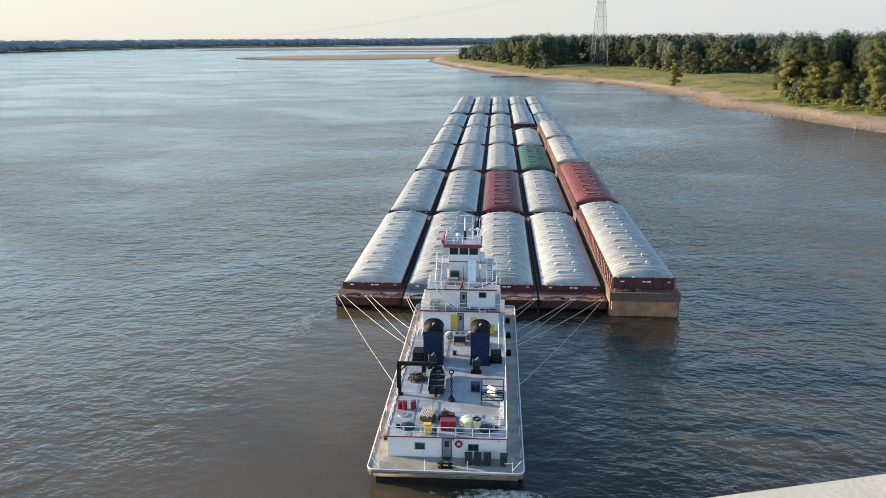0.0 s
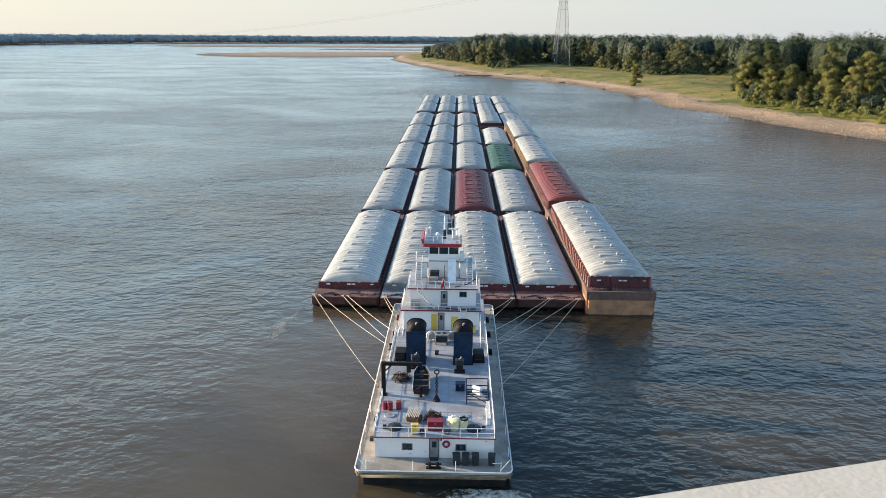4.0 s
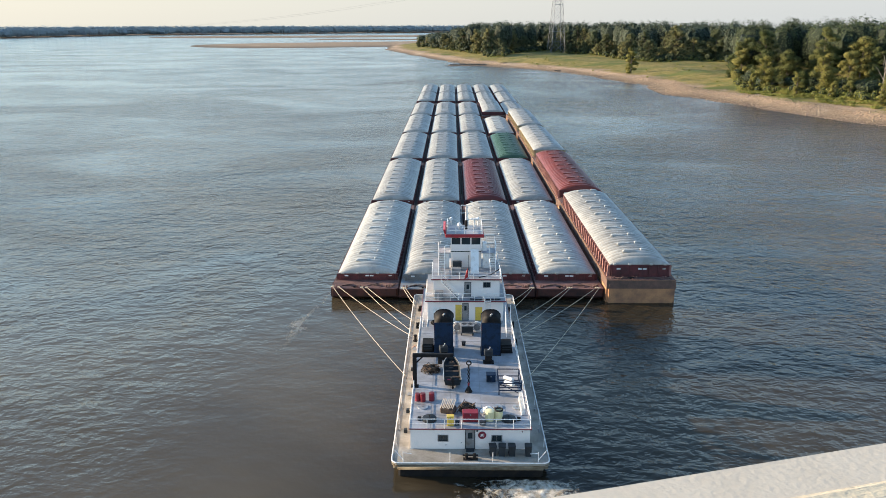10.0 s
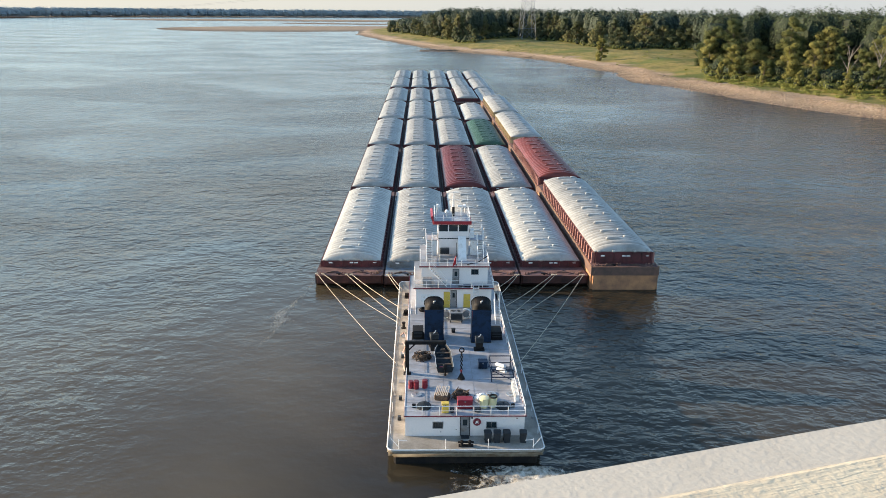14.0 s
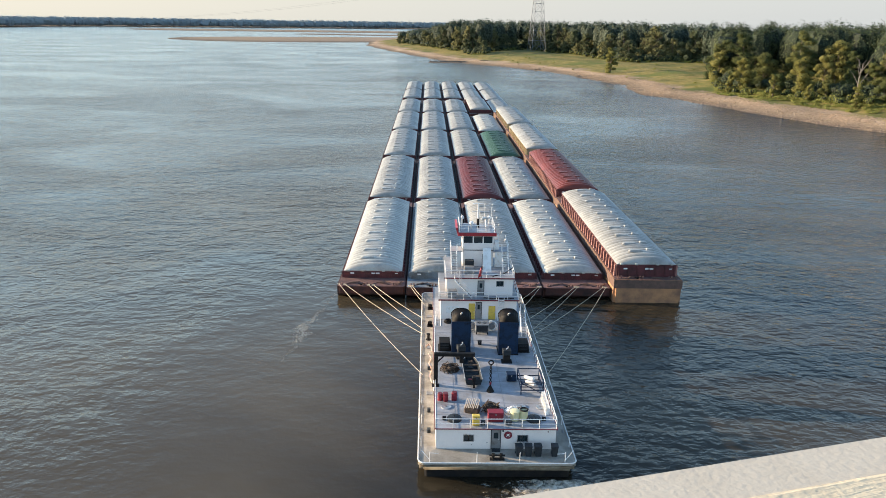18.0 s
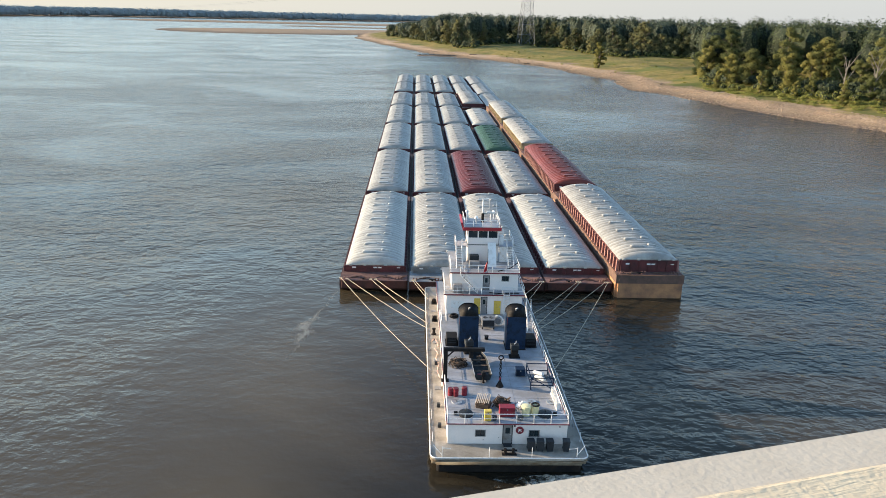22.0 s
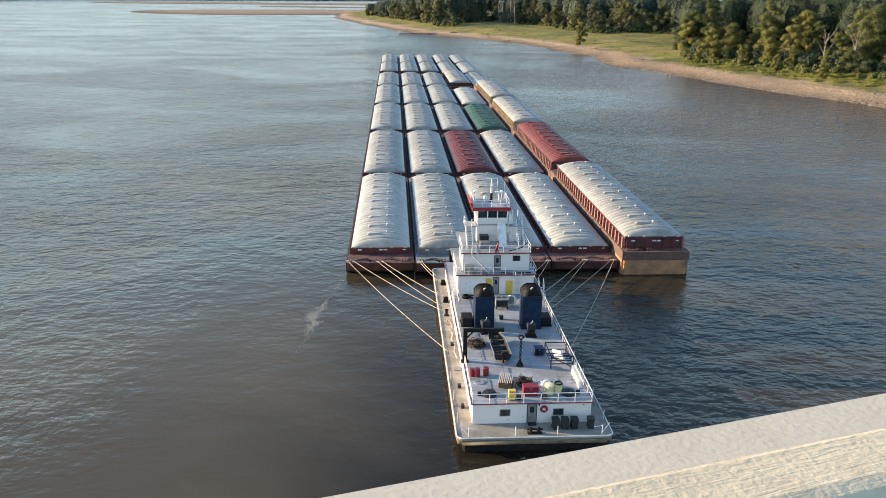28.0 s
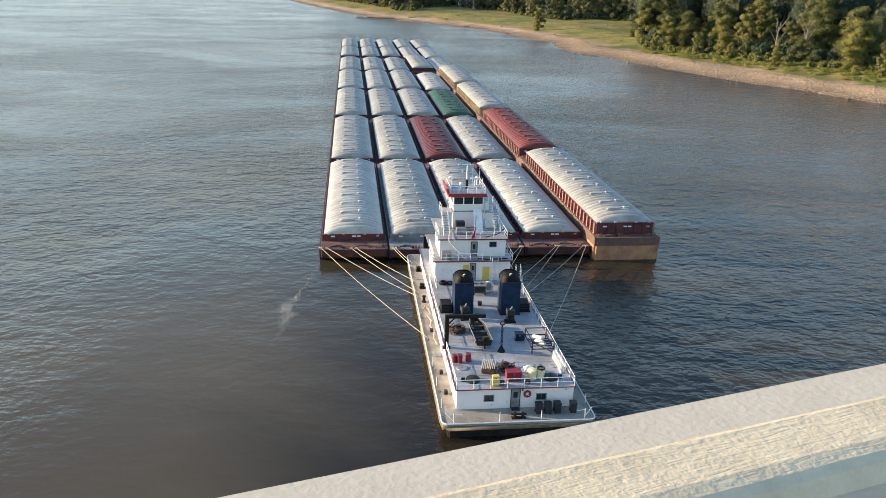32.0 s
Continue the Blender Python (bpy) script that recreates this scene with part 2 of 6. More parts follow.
def water_material():
    m = bpy.data.materials.new("river_water")
    m.use_nodes = True
    n, k = m.node_tree.nodes, m.node_tree.links
    n.remove(n["Principled BSDF"])
    murk, film, share = n.new("ShaderNodeBsdfDiffuse"), n.new("ShaderNodeBsdfGlossy"), n.new("ShaderNodeMixShader")
    gloss = n.new("ShaderNodeFresnel")
    gloss.inputs["IOR"].default_value = 1.333
    geo = n.new("ShaderNodeNewGeometry")
    flow = n.new("ShaderNodeTexCoord")

    def noise_at(scale, stretch, detail, turn=0.0, rough=0.55, warp=0.0):
        p = n.new("ShaderNodeMapping")
        p.inputs["Scale"].default_value = stretch
        p.inputs["Rotation"].default_value = (0, 0, turn)
        k.new(flow.outputs["Object"], p.inputs["Vector"])
        x = n.new("ShaderNodeTexNoise")
        x.inputs["Scale"].default_value, x.inputs["Detail"].default_value = scale, detail
        x.inputs["Roughness"].default_value, x.inputs["Distortion"].default_value = rough, warp
        k.new(p.outputs[0], x.inputs["Vector"])
        return x

    def span(v, a, b2, c, d, smooth=False):
        r = n.new("ShaderNodeMapRange")
        if smooth:
            r.interpolation_type = "SMOOTHSTEP"
        for name, q in (("From Min", a), ("From Max", b2), ("To Min", c), ("To Max", d)):
            r.inputs[name].default_value = q
        k.new(v, r.inputs["Value"])
        return r.outputs[0]

    def maths(op, a, c):
        x = n.new("ShaderNodeMath")
        x.operation = op
        for i, v in enumerate((a, c)):
            if isinstance(v, (int, float)):
                x.inputs[i].default_value = v
            else:
                k.new(v, x.inputs[i])
        return x.outputs[0]

    # silt: clouds of paler mud in the brown water
    swirl = noise_at(0.014, (0.55, 1, 1), 6, 0.25, 0.62, 0.9)
    mix = n.new("ShaderNodeMix")
    mix.data_type = "RGBA"
    mix.inputs["A"].default_value, mix.inputs["B"].default_value = (0.0125, 0.0105, 0.0072, 1), (0.072, 0.056, 0.034, 1)
    # sunlit brown painted into the water on the sun's side of the tow
    place = n.new("ShaderNodeSeparateXYZ")
    k.new(geo.outputs["Position"], place.inputs[0])
    sunlit_tint = maths("MULTIPLY", span(place.outputs["X"], 6.0, -20.0, 0.0, 1.0, True), span(place.outputs["Y"], 210.0, 80.0, 0.0, 1.0, True))
    k.new(maths("ADD", span(swirl.outputs["Fac"], 0.42, 0.74, 0, 1), sunlit_tint), mix.inputs["Factor"])
    mix.clamp_factor = False
    k.new(mix.outputs["Result"], murk.inputs["Color"])
    reach = n.new("ShaderNodeVectorMath")
    reach.operation = "LENGTH"
    k.new(geo.outputs["Position"], reach.inputs[0])
    k.new(span(reach.outputs["Value"], 90.0, 700.0, 0.06, 0.12), film.inputs["Roughness"])
    # gusts ruffle it in patches; calm water lies in the lee of the towboat
    gusts = noise_at(0.016, (0.6, 1, 1), 5, 0.1, 0.6, 1.0)
    ahead_of = span(place.outputs["Y"], 75.0, 175.0, 0.78, 1.0, True)
    beside = span(maths("ABSOLUTE", maths("ADD", place.outputs["X"], 11.0), 0.0), 12.0, 32.0, 0.20, 0.95, True)
    calm = maths("MULTIPLY", span(gusts.outputs["Fac"], 0.35, 0.68, 0.32, 1.0), maths("MULTIPLY", ahead_of, maths("MAXIMUM", beside, span(place.outputs["Y"], 105.0, 150.0, 0.0, 1.0, True))))
    prev = None
    for scale, stretch, detail, turn, lift in ((0.085, (0.8, 1, 1), 3, 0.15, 0.85), (0.27, (0.8, 1, 1), 3, -0.12, 1.0), (0.85, (0.85, 1, 1), 4, 0.1, 0.48)):
        w = noise_at(scale, stretch, detail, turn)
        u = n.new("ShaderNodeBump")
        u.inputs["Distance"].default_value = lift
        k.new(calm, u.inputs["Strength"])
        k.new(w.outputs["Fac"], u.inputs["Height"])
        if prev:
            k.new(prev.outputs[0], u.inputs["Normal"])
        prev = u
    k.new(prev.outputs[0], film.inputs["Normal"])
    k.new(prev.outputs[0], gloss.inputs["Normal"])
    k.new(gloss.outputs[0], share.inputs[0])
    k.new(murk.outputs[0], share.inputs[1])
    k.new(film.outputs[0], share.inputs[2])
    k.new(share.outputs[0], n["Material Output"].inputs["Surface"])
    return m


def ground_material():
    """Stony shore low down, dry grass above, sand on the bars, by height and noise."""
    m = bpy.data.materials.new("river_bank")
    m.use_nodes = True
    n, k = m.node_tree.nodes, m.node_tree.links
    b = n["Principled BSDF"]
    b.inputs["Roughness"].default_value = 0.95
    b.inputs["Specular IOR Level"].default_value = 0.1
    geo = n.new("ShaderNodeNewGeometry")
    split = n.new("ShaderNodeSeparateXYZ")
    k.new(geo.outputs["Position"], split.inputs[0])

    def noise_at(scale, detail, rough=0.6):
        x = n.new("ShaderNodeTexNoise")
        x.inputs["Scale"].default_value, x.inputs["Detail"].default_value, x.inputs["Roughness"].default_value = scale, detail, rough
        k.new(geo.outputs["Position"], x.inputs["Vector"])
        return x

    def blend(a, c, fac):
        x = n.new("ShaderNodeMix")
        x.data_type = "RGBA"
        for s, v in (("A", a), ("B", c)):
            if isinstance(v, tuple):
                x.inputs[s].default_value = (*v, 1)
            else:
                k.new(v, x.inputs[s])
        k.new(fac, x.inputs["Factor"])
        return x.outputs["Result"]

    def band(v, low, high):
        r = n.new("ShaderNodeMapRange")
        r.inputs["From Min"].default_value, r.inputs["From Max"].default_value = low, high
        k.new(v, r.inputs["Value"])
        return r.outputs[0]

    wide, fine, mid = noise_at(0.03, 5), noise_at(0.9, 6, 0.7), noise_at(0.16, 5)
    stone = blend((0.35, 0.255, 0.175), (0.20, 0.145, 0.10), band(fine.outputs["Fac"], 0.42, 0.62))
    sand = blend((0.39, 0.305, 0.215), (0.29, 0.225, 0.155), band(wide.outputs["Fac"], 0.4, 0.6))
    low = blend(sand, stone, band(wide.outputs["Fac"], 0.30, 0.44))
    grass = blend((0.150, 0.135, 0.038), (0.275, 0.205, 0.075), band(mid.outputs["Fac"], 0.38, 0.62))
    grass = blend(grass, (0.105, 0.120, 0.032), band(wide.outputs["Fac"], 0.46, 0.64))
    grass = blend(grass, (0.085, 0.080, 0.030), band(fine.outputs["Fac"], 0.52, 0.70))
    lift = n.new("ShaderNodeMath")
    lift.operation = "MULTIPLY_ADD"
    lift.inputs[1].default_value = 2.2
    k.new(mid.outputs["Fac"], lift.inputs[0])
    k.new(split.outputs["Z"], lift.inputs[2])
    color = blend(low, grass, band(lift.outputs[0], 4.1, 4.7))
    wet = blend((0.125, 0.095, 0.070), color, band(split.outputs["Z"], 0.2, 2.2))
    k.new(wet, b.inputs["Base Color"])
    u = n.new("ShaderNodeBump")
    u.inputs["Strength"].default_value, u.inputs["Distance"].default_value = 0.9, 0.5
    k.new(fine.outputs["Fac"], u.inputs["Height"])
    k.new(u.outputs[0], b.inputs["Normal"])
    return m


def concrete_material():
    m = paint("parapet_concrete", (0.50, 0.445, 0.36), 0.85, spots=(0.45, 0.395, 0.315), amount=0.4, size=3.5, grain=75, bump=0.40, fine=0.07, lift=0.003)
    return m


def broomed_material():
    """Concrete drawn with a broom: long fine furrows and a pebbly grit."""
    m = paint("broomed_concrete", (0.60, 0.50, 0.345), 0.9, spots=(0.49, 0.40, 0.28), amount=0.4, size=6, grain=120, bump=0.0, fine=0.10)
    n, k = m.node_tree.nodes, m.node_tree.links
    b = n["Principled BSDF"]
    geo = n.new("ShaderNodeTexCoord")
    p = n.new("ShaderNodeMapping")
    p.inputs["Scale"].default_value = (13.0, 120, 1)
    k.new(geo.outputs["Object"], p.inputs["Vector"])
    furrow = n.new("ShaderNodeTexNoise")
    furrow.inputs["Scale"].default_value, furrow.inputs["Detail"].default_value, furrow.inputs["Distortion"].default_value = 1.0, 3.0, 1.0
    k.new(p.outputs[0], furrow.inputs["Vector"])
    grit = n.new("ShaderNodeTexNoise")
    grit.inputs["Scale"].default_value, grit.inputs["Detail"].default_value = 75.0, 4.0
    k.new(geo.outputs["Object"], grit.inputs["Vector"])
    u, w = n.new("ShaderNodeBump"), n.new("ShaderNodeBump")
    u.inputs["Strength"].default_value, u.inputs["Distance"].default_value = 0.50, 0.003
    w.inputs["Strength"].default_value, w.inputs["Distance"].default_value = 0.45, 0.004
    k.new(furrow.outputs["Fac"], u.inputs["Height"])
    k.new(grit.outputs["Fac"], w.inputs["Height"])
    k.new(u.outputs[0], w.inputs["Normal"])
    k.new(w.outputs[0], b.inputs["Normal"])
    return m


WATER, BANK, CONCRETE, BROOMED = water_material(), ground_material(), concrete_material(), broomed_material()

# ---- mesh helpers ----


def box(bm, x0, x1, y0, y1, z0, z1, bevel=0.0):
    v = [bm.verts.new(p) for p in ((x0, y0, z0), (x1, y0, z0), (x1, y1, z0), (x0, y1, z0), (x0, y0, z1), (x1, y0, z1), (x1, y1, z1), (x0, y1, z1))]
    f = [bm.faces.new([v[i] for i in q]) for q in ((3, 2, 1, 0), (4, 5, 6, 7), (0, 1, 5, 4), (1, 2, 6, 5), (2, 3, 7, 6), (3, 0, 4, 7))]
    if bevel:
        bmesh.ops.bevel(bm, geom=list({e for q in f for e in q.edges}), offset=bevel, segments=1, affect="EDGES")
    return bm


def tube(bm, a, b, r, n=6, r2=None, caps=True):
    a, b = Vector(a), Vector(b)
    w = (b - a).normalized()
    u = w.cross(Vector((0, 0, 1)) if abs(w.z) < 0.9 else Vector((1, 0, 0))).normalized()
    v = w.cross(u)
    r2 = r if r2 is None else r2
    rings = []
    for p, q in ((a, r), (b, r2)):
        rings.append([bm.verts.new(p + (u * math.cos(6.28319 * i / n) + v * math.sin(6.28319 * i / n)) * q) for i in range(n)])
    for i in range(n):
        bm.faces.new((rings[0][i], rings[0][(i + 1) % n], rings[1][(i + 1) % n], rings[1][i]))
    if caps:
        bm.faces.new(rings[0][::-1])
        bm.faces.new(rings[1])
    return bm


def path_tube(bm, pts, r, n=6):
    """One unbroken pipe through all the points."""
    pts = [Vector(p) for p in pts]
    closed = (pts[0] - pts[-1]).length < 1e-6
    last, rings = None, []
    for i, p in enumerate(pts):
        before = pts[i - 1] if i else (pts[-2] if closed else p)
        after = pts[i + 1] if i + 1 < len(pts) else (pts[1] if closed else p)
        w = ((p - before).normalized() + (after - p).normalized()).normalized()
        if last is None or abs(last.dot(w)) > 0.95:
            last = w.cross(Vector((0, 0, 1)) if abs(w.z) < 0.9 else Vector((1, 0, 0)))
        u = (last - w * last.dot(w)).normalized()
        v = w.cross(u)
        last = u
        rings.append([bm.verts.new(p + (u * math.cos(6.28319 * k / n) + v * math.sin(6.28319 * k / n)) * r) for k in range(n)])
    for p, q in zip(rings, rings[1:]):
        for k in range(n):
            bm.faces.new((p[k], p[(k + 1) % n], q[(k + 1) % n], q[k]))
    bm.faces.new(rings[0][::-1])
    bm.faces.new(rings[-1])
    return bm


def lathe(bm, profile, n=16, at=(0, 0, 0)):
    """Turns (radius, height) pairs round the upright axis."""
    rings = [[bm.verts.new((at[0] + r * math.cos(6.28319 * i / n), at[1] + r * math.sin(6.28319 * i / n), at[2] + z)) for i in range(n)] for r, z in profile]
    for p, q in zip(rings, rings[1:]):
        for i in range(n):
            bm.faces.new((p[i], p[(i + 1) % n], q[(i + 1) % n], q[i]))
    bm.faces.new(rings[0][::-1])
    bm.faces.new(rings[-1])
    return bm


def torus(bm, at, big, small, axis="z", n=14, k=6, squash=1.0):
    rings = []
    for i in range(n):
        a = 6.28319 * i / n
        ring = []
        for j in range(k):
            b = 6.28319 * j / k
            r, h = big + small * math.cos(b), small * math.sin(b) * squash
            p = (r * math.cos(a), r * math.sin(a), h)
            p = {"z": p, "y": (p[0], p[2], p[1]), "x": (p[2], p[0], p[1])}[axis]
            ring.append(bm.verts.new((at[0] + p[0], at[1] + p[1], at[2] + p[2])))
        rings.append(ring)
    for i in range(n):
        for j in range(k):
            bm.faces.new((rings[i][j], rings[(i + 1) % n][j], rings[(i + 1) % n][(j + 1) % k], rings[i][(j + 1) % k]))
    return bm


def prism(bm, poly, y0, y1, axis="y"):
    """Pushes a polygon of (a, z) along an axis."""
    put = (lambda a, z, s: (a, s, z)) if axis == "y" else (lambda a, z, s: (s, a, z))
    p = [bm.verts.new(put(a, z, y0)) for a, z in poly]
    q = [bm.verts.new(put(a, z, y1)) for a, z in poly]
    m = len(poly)
    for i in range(m):
        bm.faces.new((p[i], p[(i + 1) % m], q[(i + 1) % m], q[i]))
    bm.faces.new(p[::-1])
    bm.faces.new(q)
    return bm


def wall(bm, a0, a1, z0, z1, s0, s1, holes=(), axis="y"):
    """A wall from a0 to a1 with rectangular openings (a0, a1, z0, z1) through it; s0 to s1 is its thickness."""
    aa = sorted({a0, a1, *[min(max(h[i], a0), a1) for h in holes for i in (0, 1)]})
    zz = sorted({z0, z1, *[min(max(h[i], z0), z1) for h in holes for i in (2, 3)]})
    solid = {(i, j) for i in range(len(aa) - 1) for j in range(len(zz) - 1)
             if not any(h[0] < (aa[i] + aa[i + 1]) / 2 < h[1] and h[2] < (zz[j] + zz[j + 1]) / 2 < h[3] for h in holes)}
    corner = {}

    def at(i, j, s):
        if (i, j, s) not in corner:
            w = s1 if s else s0
            corner[i, j, s] = bm.verts.new((aa[i], w, zz[j]) if axis == "y" else (w, aa[i], zz[j]))
        return corner[i, j, s]

    for i, j in solid:
        bm.faces.new((at(i, j, 0), at(i + 1, j, 0), at(i + 1, j + 1, 0), at(i, j + 1, 0)))
        bm.faces.new((at(i, j + 1, 1), at(i + 1, j + 1, 1), at(i + 1, j, 1), at(i, j, 1)))
        for di, dj, p, q in ((-1, 0, (i, j), (i, j + 1)), (1, 0, (i + 1, j), (i + 1, j + 1)), (0, -1, (i, j), (i + 1, j)), (0, 1, (i, j + 1), (i + 1, j + 1))):
            if (i + di, j + dj) not in solid:
                bm.faces.new((at(*p, 0), at(*q, 0), at(*q, 1), at(*p, 1)))
    return bm


def mesh_of(name, bm, material, smooth=False):
    bmesh.ops.recalc_face_normals(bm, faces=bm.faces)
    me = bpy.data.meshes.new(name)
    bm.to_mesh(me)
    bm.free()
    me.materials.append(material)
    if smooth:
        me.polygons.foreach_set("use_smooth", [True] * len(me.polygons))
    return me


def part(name, bm, material, parent=None, label="", smooth=False, at=None):
    """Links a bmesh (or a finished mesh) as one object, under a thing or a part."""
    me = bm if isinstance(bm, bpy.types.Mesh) else mesh_of(name, bm, material, smooth)
    ob = new(name, me)
    if parent is not None:
        ob.parent = parent
    if at is not None:
        ob.matrix_basis = at
    if label:
        tagged(ob, label)
    return ob


def B():
    return bmesh.new()


def sheet(name, verts, faces, material, smooth=False):
    me = bpy.data.meshes.new(name)
    me.from_pydata(verts, [], faces)
    me.materials.append(material)
    if smooth:
        me.polygons.foreach_set("use_smooth", [True] * len(me.polygons))
    me.update()
    return me


# ---- river, banks ----
SHORE_Y = (-400, -100, 0, 100, 200, 287, 328, 354, 380, 405, 433, 466, 489, 530, 567, 599, 672, 737, 785, 807, 841, 932, 1144, 1380, 1626, 1700, 1800, 2000, 2400, 3000, 4900)
SHORE_X = (470, 380, 335, 290, 242, 201, 184, 173, 165, 158, 149, 141, 130, 131, 134, 126, 114, 90, 70, 48, 30, -4, -60, -114, -126, -100, -20, 150, 400, 900, 2200)
FAR_X = (-4900, -2500, -2000, -1500, -1400, -1340, -1062, -488, 0, 800, 4900)
FAR_Y = (800, 1650, 1900, 2330, 3020, 3283, 3543, 3982, 4300, 4600, 4800)


def bar(x, y, a, b, r, high):
    """Height of a low sand bar about the line from a to b."""
    dx, dy = b[0] - a[0], b[1] - a[1]
    t = np.clip(((x - a[0]) * dx + (y - a[1]) * dy) / (dx * dx + dy * dy), 0, 1)
    d = np.hypot(x - a[0] - t * dx, y - a[1] - t * dy) / r
    return -1.5 + (high + 1.5) * np.clip(1.6 * (1.3 - d), 0, 1)


def ease(v):
    v = np.clip(v, 0, 1)
    return v * v * (3 - 2 * v)


def ground_z(x, y):
    x, y = np.asarray(x, float), np.asarray(y, float)
    wob = 5 * np.sin(y * 0.05 + 1) + 3 * np.sin(y * 0.13) + 1.5 * np.sin(y * 0.31 + x * 0.1)
    s = (x - np.interp(y, SHORE_Y, SHORE_X)) * 0.8 + wob * 0.35
    z = np.where(s > 0, 3.0 * ease(s / 17) + 3.6 * ease((s - 15) / 40) + 0.05 * np.clip(s, 0, 3), np.clip(s * 0.12, -2.5, 0))
    far = (y - np.interp(x, FAR_X, FAR_Y)) / 14.0
    z = np.maximum(z, np.clip(far * 3, -2.5, 0.9))
    z = np.maximum(z, bar(x, y, (-330, 1690), (-40, 1850), 200, 2.0))
    z = np.maximum(z, bar(x, y, (-820, 2800), (-100, 2950), 215, 1.6))
    z = np.maximum(z, bar(x, y, (-330, 2330), (0, 2300), 75, 1.2))
    z = np.maximum(z, bar(x, y, (0, 846), (34, 848), 7, 0.7))
    z = np.maximum(z, bar(x, y, (-1330, 2010), (-1500, 2060), 30, 0.6))
    rough = 0.5 * np.sin(x * 0.083 + 2 + 0.9 * np.sin(y * 0.031)) * np.sin(y * 0.067 + 1.3 * np.sin(x * 0.047)) + 0.3 * np.sin(x * 0.21 + 1.7 * np.sin(y * 0.083)) * np.sin(y * 0.153 + x * 0.05)
    return z + np.where(s > 0, rough, 0) * ease(s / 8)


def fan_sheet(name, angles, ranges, height, material):
    """One sheet round the bridge, finer where it is nearer."""
    a, r = np.meshgrid(np.radians(angles), ranges)
    x, y = r * np.sin(a), r * np.cos(a)
    z = height(x, y)
    verts = np.stack([x.ravel(), y.ravel(), z.ravel()], 1)
    nr, na = a.shape
    i = np.arange(nr - 1)[:, None] * na + np.arange(na - 1)[None, :]
    faces = np.stack([i, i + 1, i + na + 1, i + na], -1).reshape(-1, 4)
    return sheet(name, verts.tolist(), faces.tolist(), material, True)


bank_angles = np.concatenate([np.linspace(-180, -70, 30)[:-1], np.linspace(-70, -12, 70)[:-1], np.linspace(-12, 40, 320)[:-1], np.linspace(40, 180, 70)])
bank_ranges = np.concatenate([[1.0, 60, 120, 180], np.geomspace(210, 1300, 270), np.geomspace(1310, 4900, 80)])
ground = tagged(new("ground", fan_sheet("ground", bank_angles, bank_ranges, ground_z, BANK)), "stony sandy river bank with dry yellow-green grass", "river bank", kind="structure")
water = tagged(new("water", sheet("water", [(-4900, -1500, 0), (4900, -1500, 0), (4900, 4900, 0), (-4900, 4900, 0)], [(0, 1, 2, 3)], WATER)), "wide muddy brown river reflecting pale sky", "river", kind="structure")

# ---- bridge ----
ALONG = 15.85
bridge_at = pose(0, 0, 0, 0, 0, ALONG)
TOP = EYE[2] - 0.75
bm = B()
prism(bm, [(1.07, TOP - 1.6), (1.068, TOP - 0.03), (1.065, TOP - 0.012), (1.060, TOP - 0.003), (0.952, TOP), (0.943, TOP - 0.001), (0.938, TOP - 0.012), (0.930, TOP - 0.014), (0.835, TOP - 0.014), (0.812, TOP - 0.024), (0.79, TOP - 0.06), (0.76, TOP - 0.9)], -60, 60, "x")
parapet = tagged(new("parapet", mesh_of("parapet", bm, CONCRETE)), "pale weathered concrete bridge parapet with a broomed top", "parapet", kind="structure")
parapet.matrix_basis = bridge_at
part("broomed_strip", prism(B(), [(0.790, TOP - 0.05), (0.804, TOP - 0.018), (0.820, TOP - 0.008), (0.845, TOP - 0.002), (0.925, TOP + 0.0020), (0.942, TOP + 0.0032), (0.949, TOP + 0.0022), (0.950, TOP - 0.02)], -60, 60, "x"), BROOMED, parapet, "rough yellowish broomed strip")
bm = box(B(), -60, 60, -9.0, 1.0, TOP - 1.5, TOP - 0.9)
bridge_deck = tagged(new("bridge_deck", mesh_of("bridge_deck", bm, CONCRETE)), "grey concrete bridge deck behind the parapet", "bridge deck", kind="structure")
bridge_deck.matrix_basis = bridge_at

# ---- trees ----
rng = np.random.default_rng(5)


def cards(centres, size, rnd, outward=None):
    """Leaf clumps: small bent cards, each turned its own way."""
    c = np.asarray(centres, float)
    m = len(c)
    nrm = rnd.normal(size=(m, 3))
    nrm /= np.linalg.norm(nrm, axis=1)[:, None]
    if outward is not None:
        nrm = nrm * 0.75 + outward
        nrm /= np.linalg.norm(nrm, axis=1)[:, None]
    ref = rnd.normal(size=(m, 3))
    u = np.cross(nrm, ref)
    u /= np.linalg.norm(u, axis=1)[:, None]
    v = np.cross(nrm, u)
    s = size * rnd.uniform(0.6, 1.35, (m, 1))
    h = s * rnd.uniform(0.55, 1.0, (m, 1))
    bend = nrm * s * 0.35
    q = np.stack([c - u * s - bend * 0.6, c - v * h, c + u * s - bend * 0.6, c + v * h + bend * 0.3], 1)
    verts = q.reshape(-1, 3)
    faces = np.arange(m * 4).reshape(-1, 4)
    return verts.tolist(), faces.tolist()


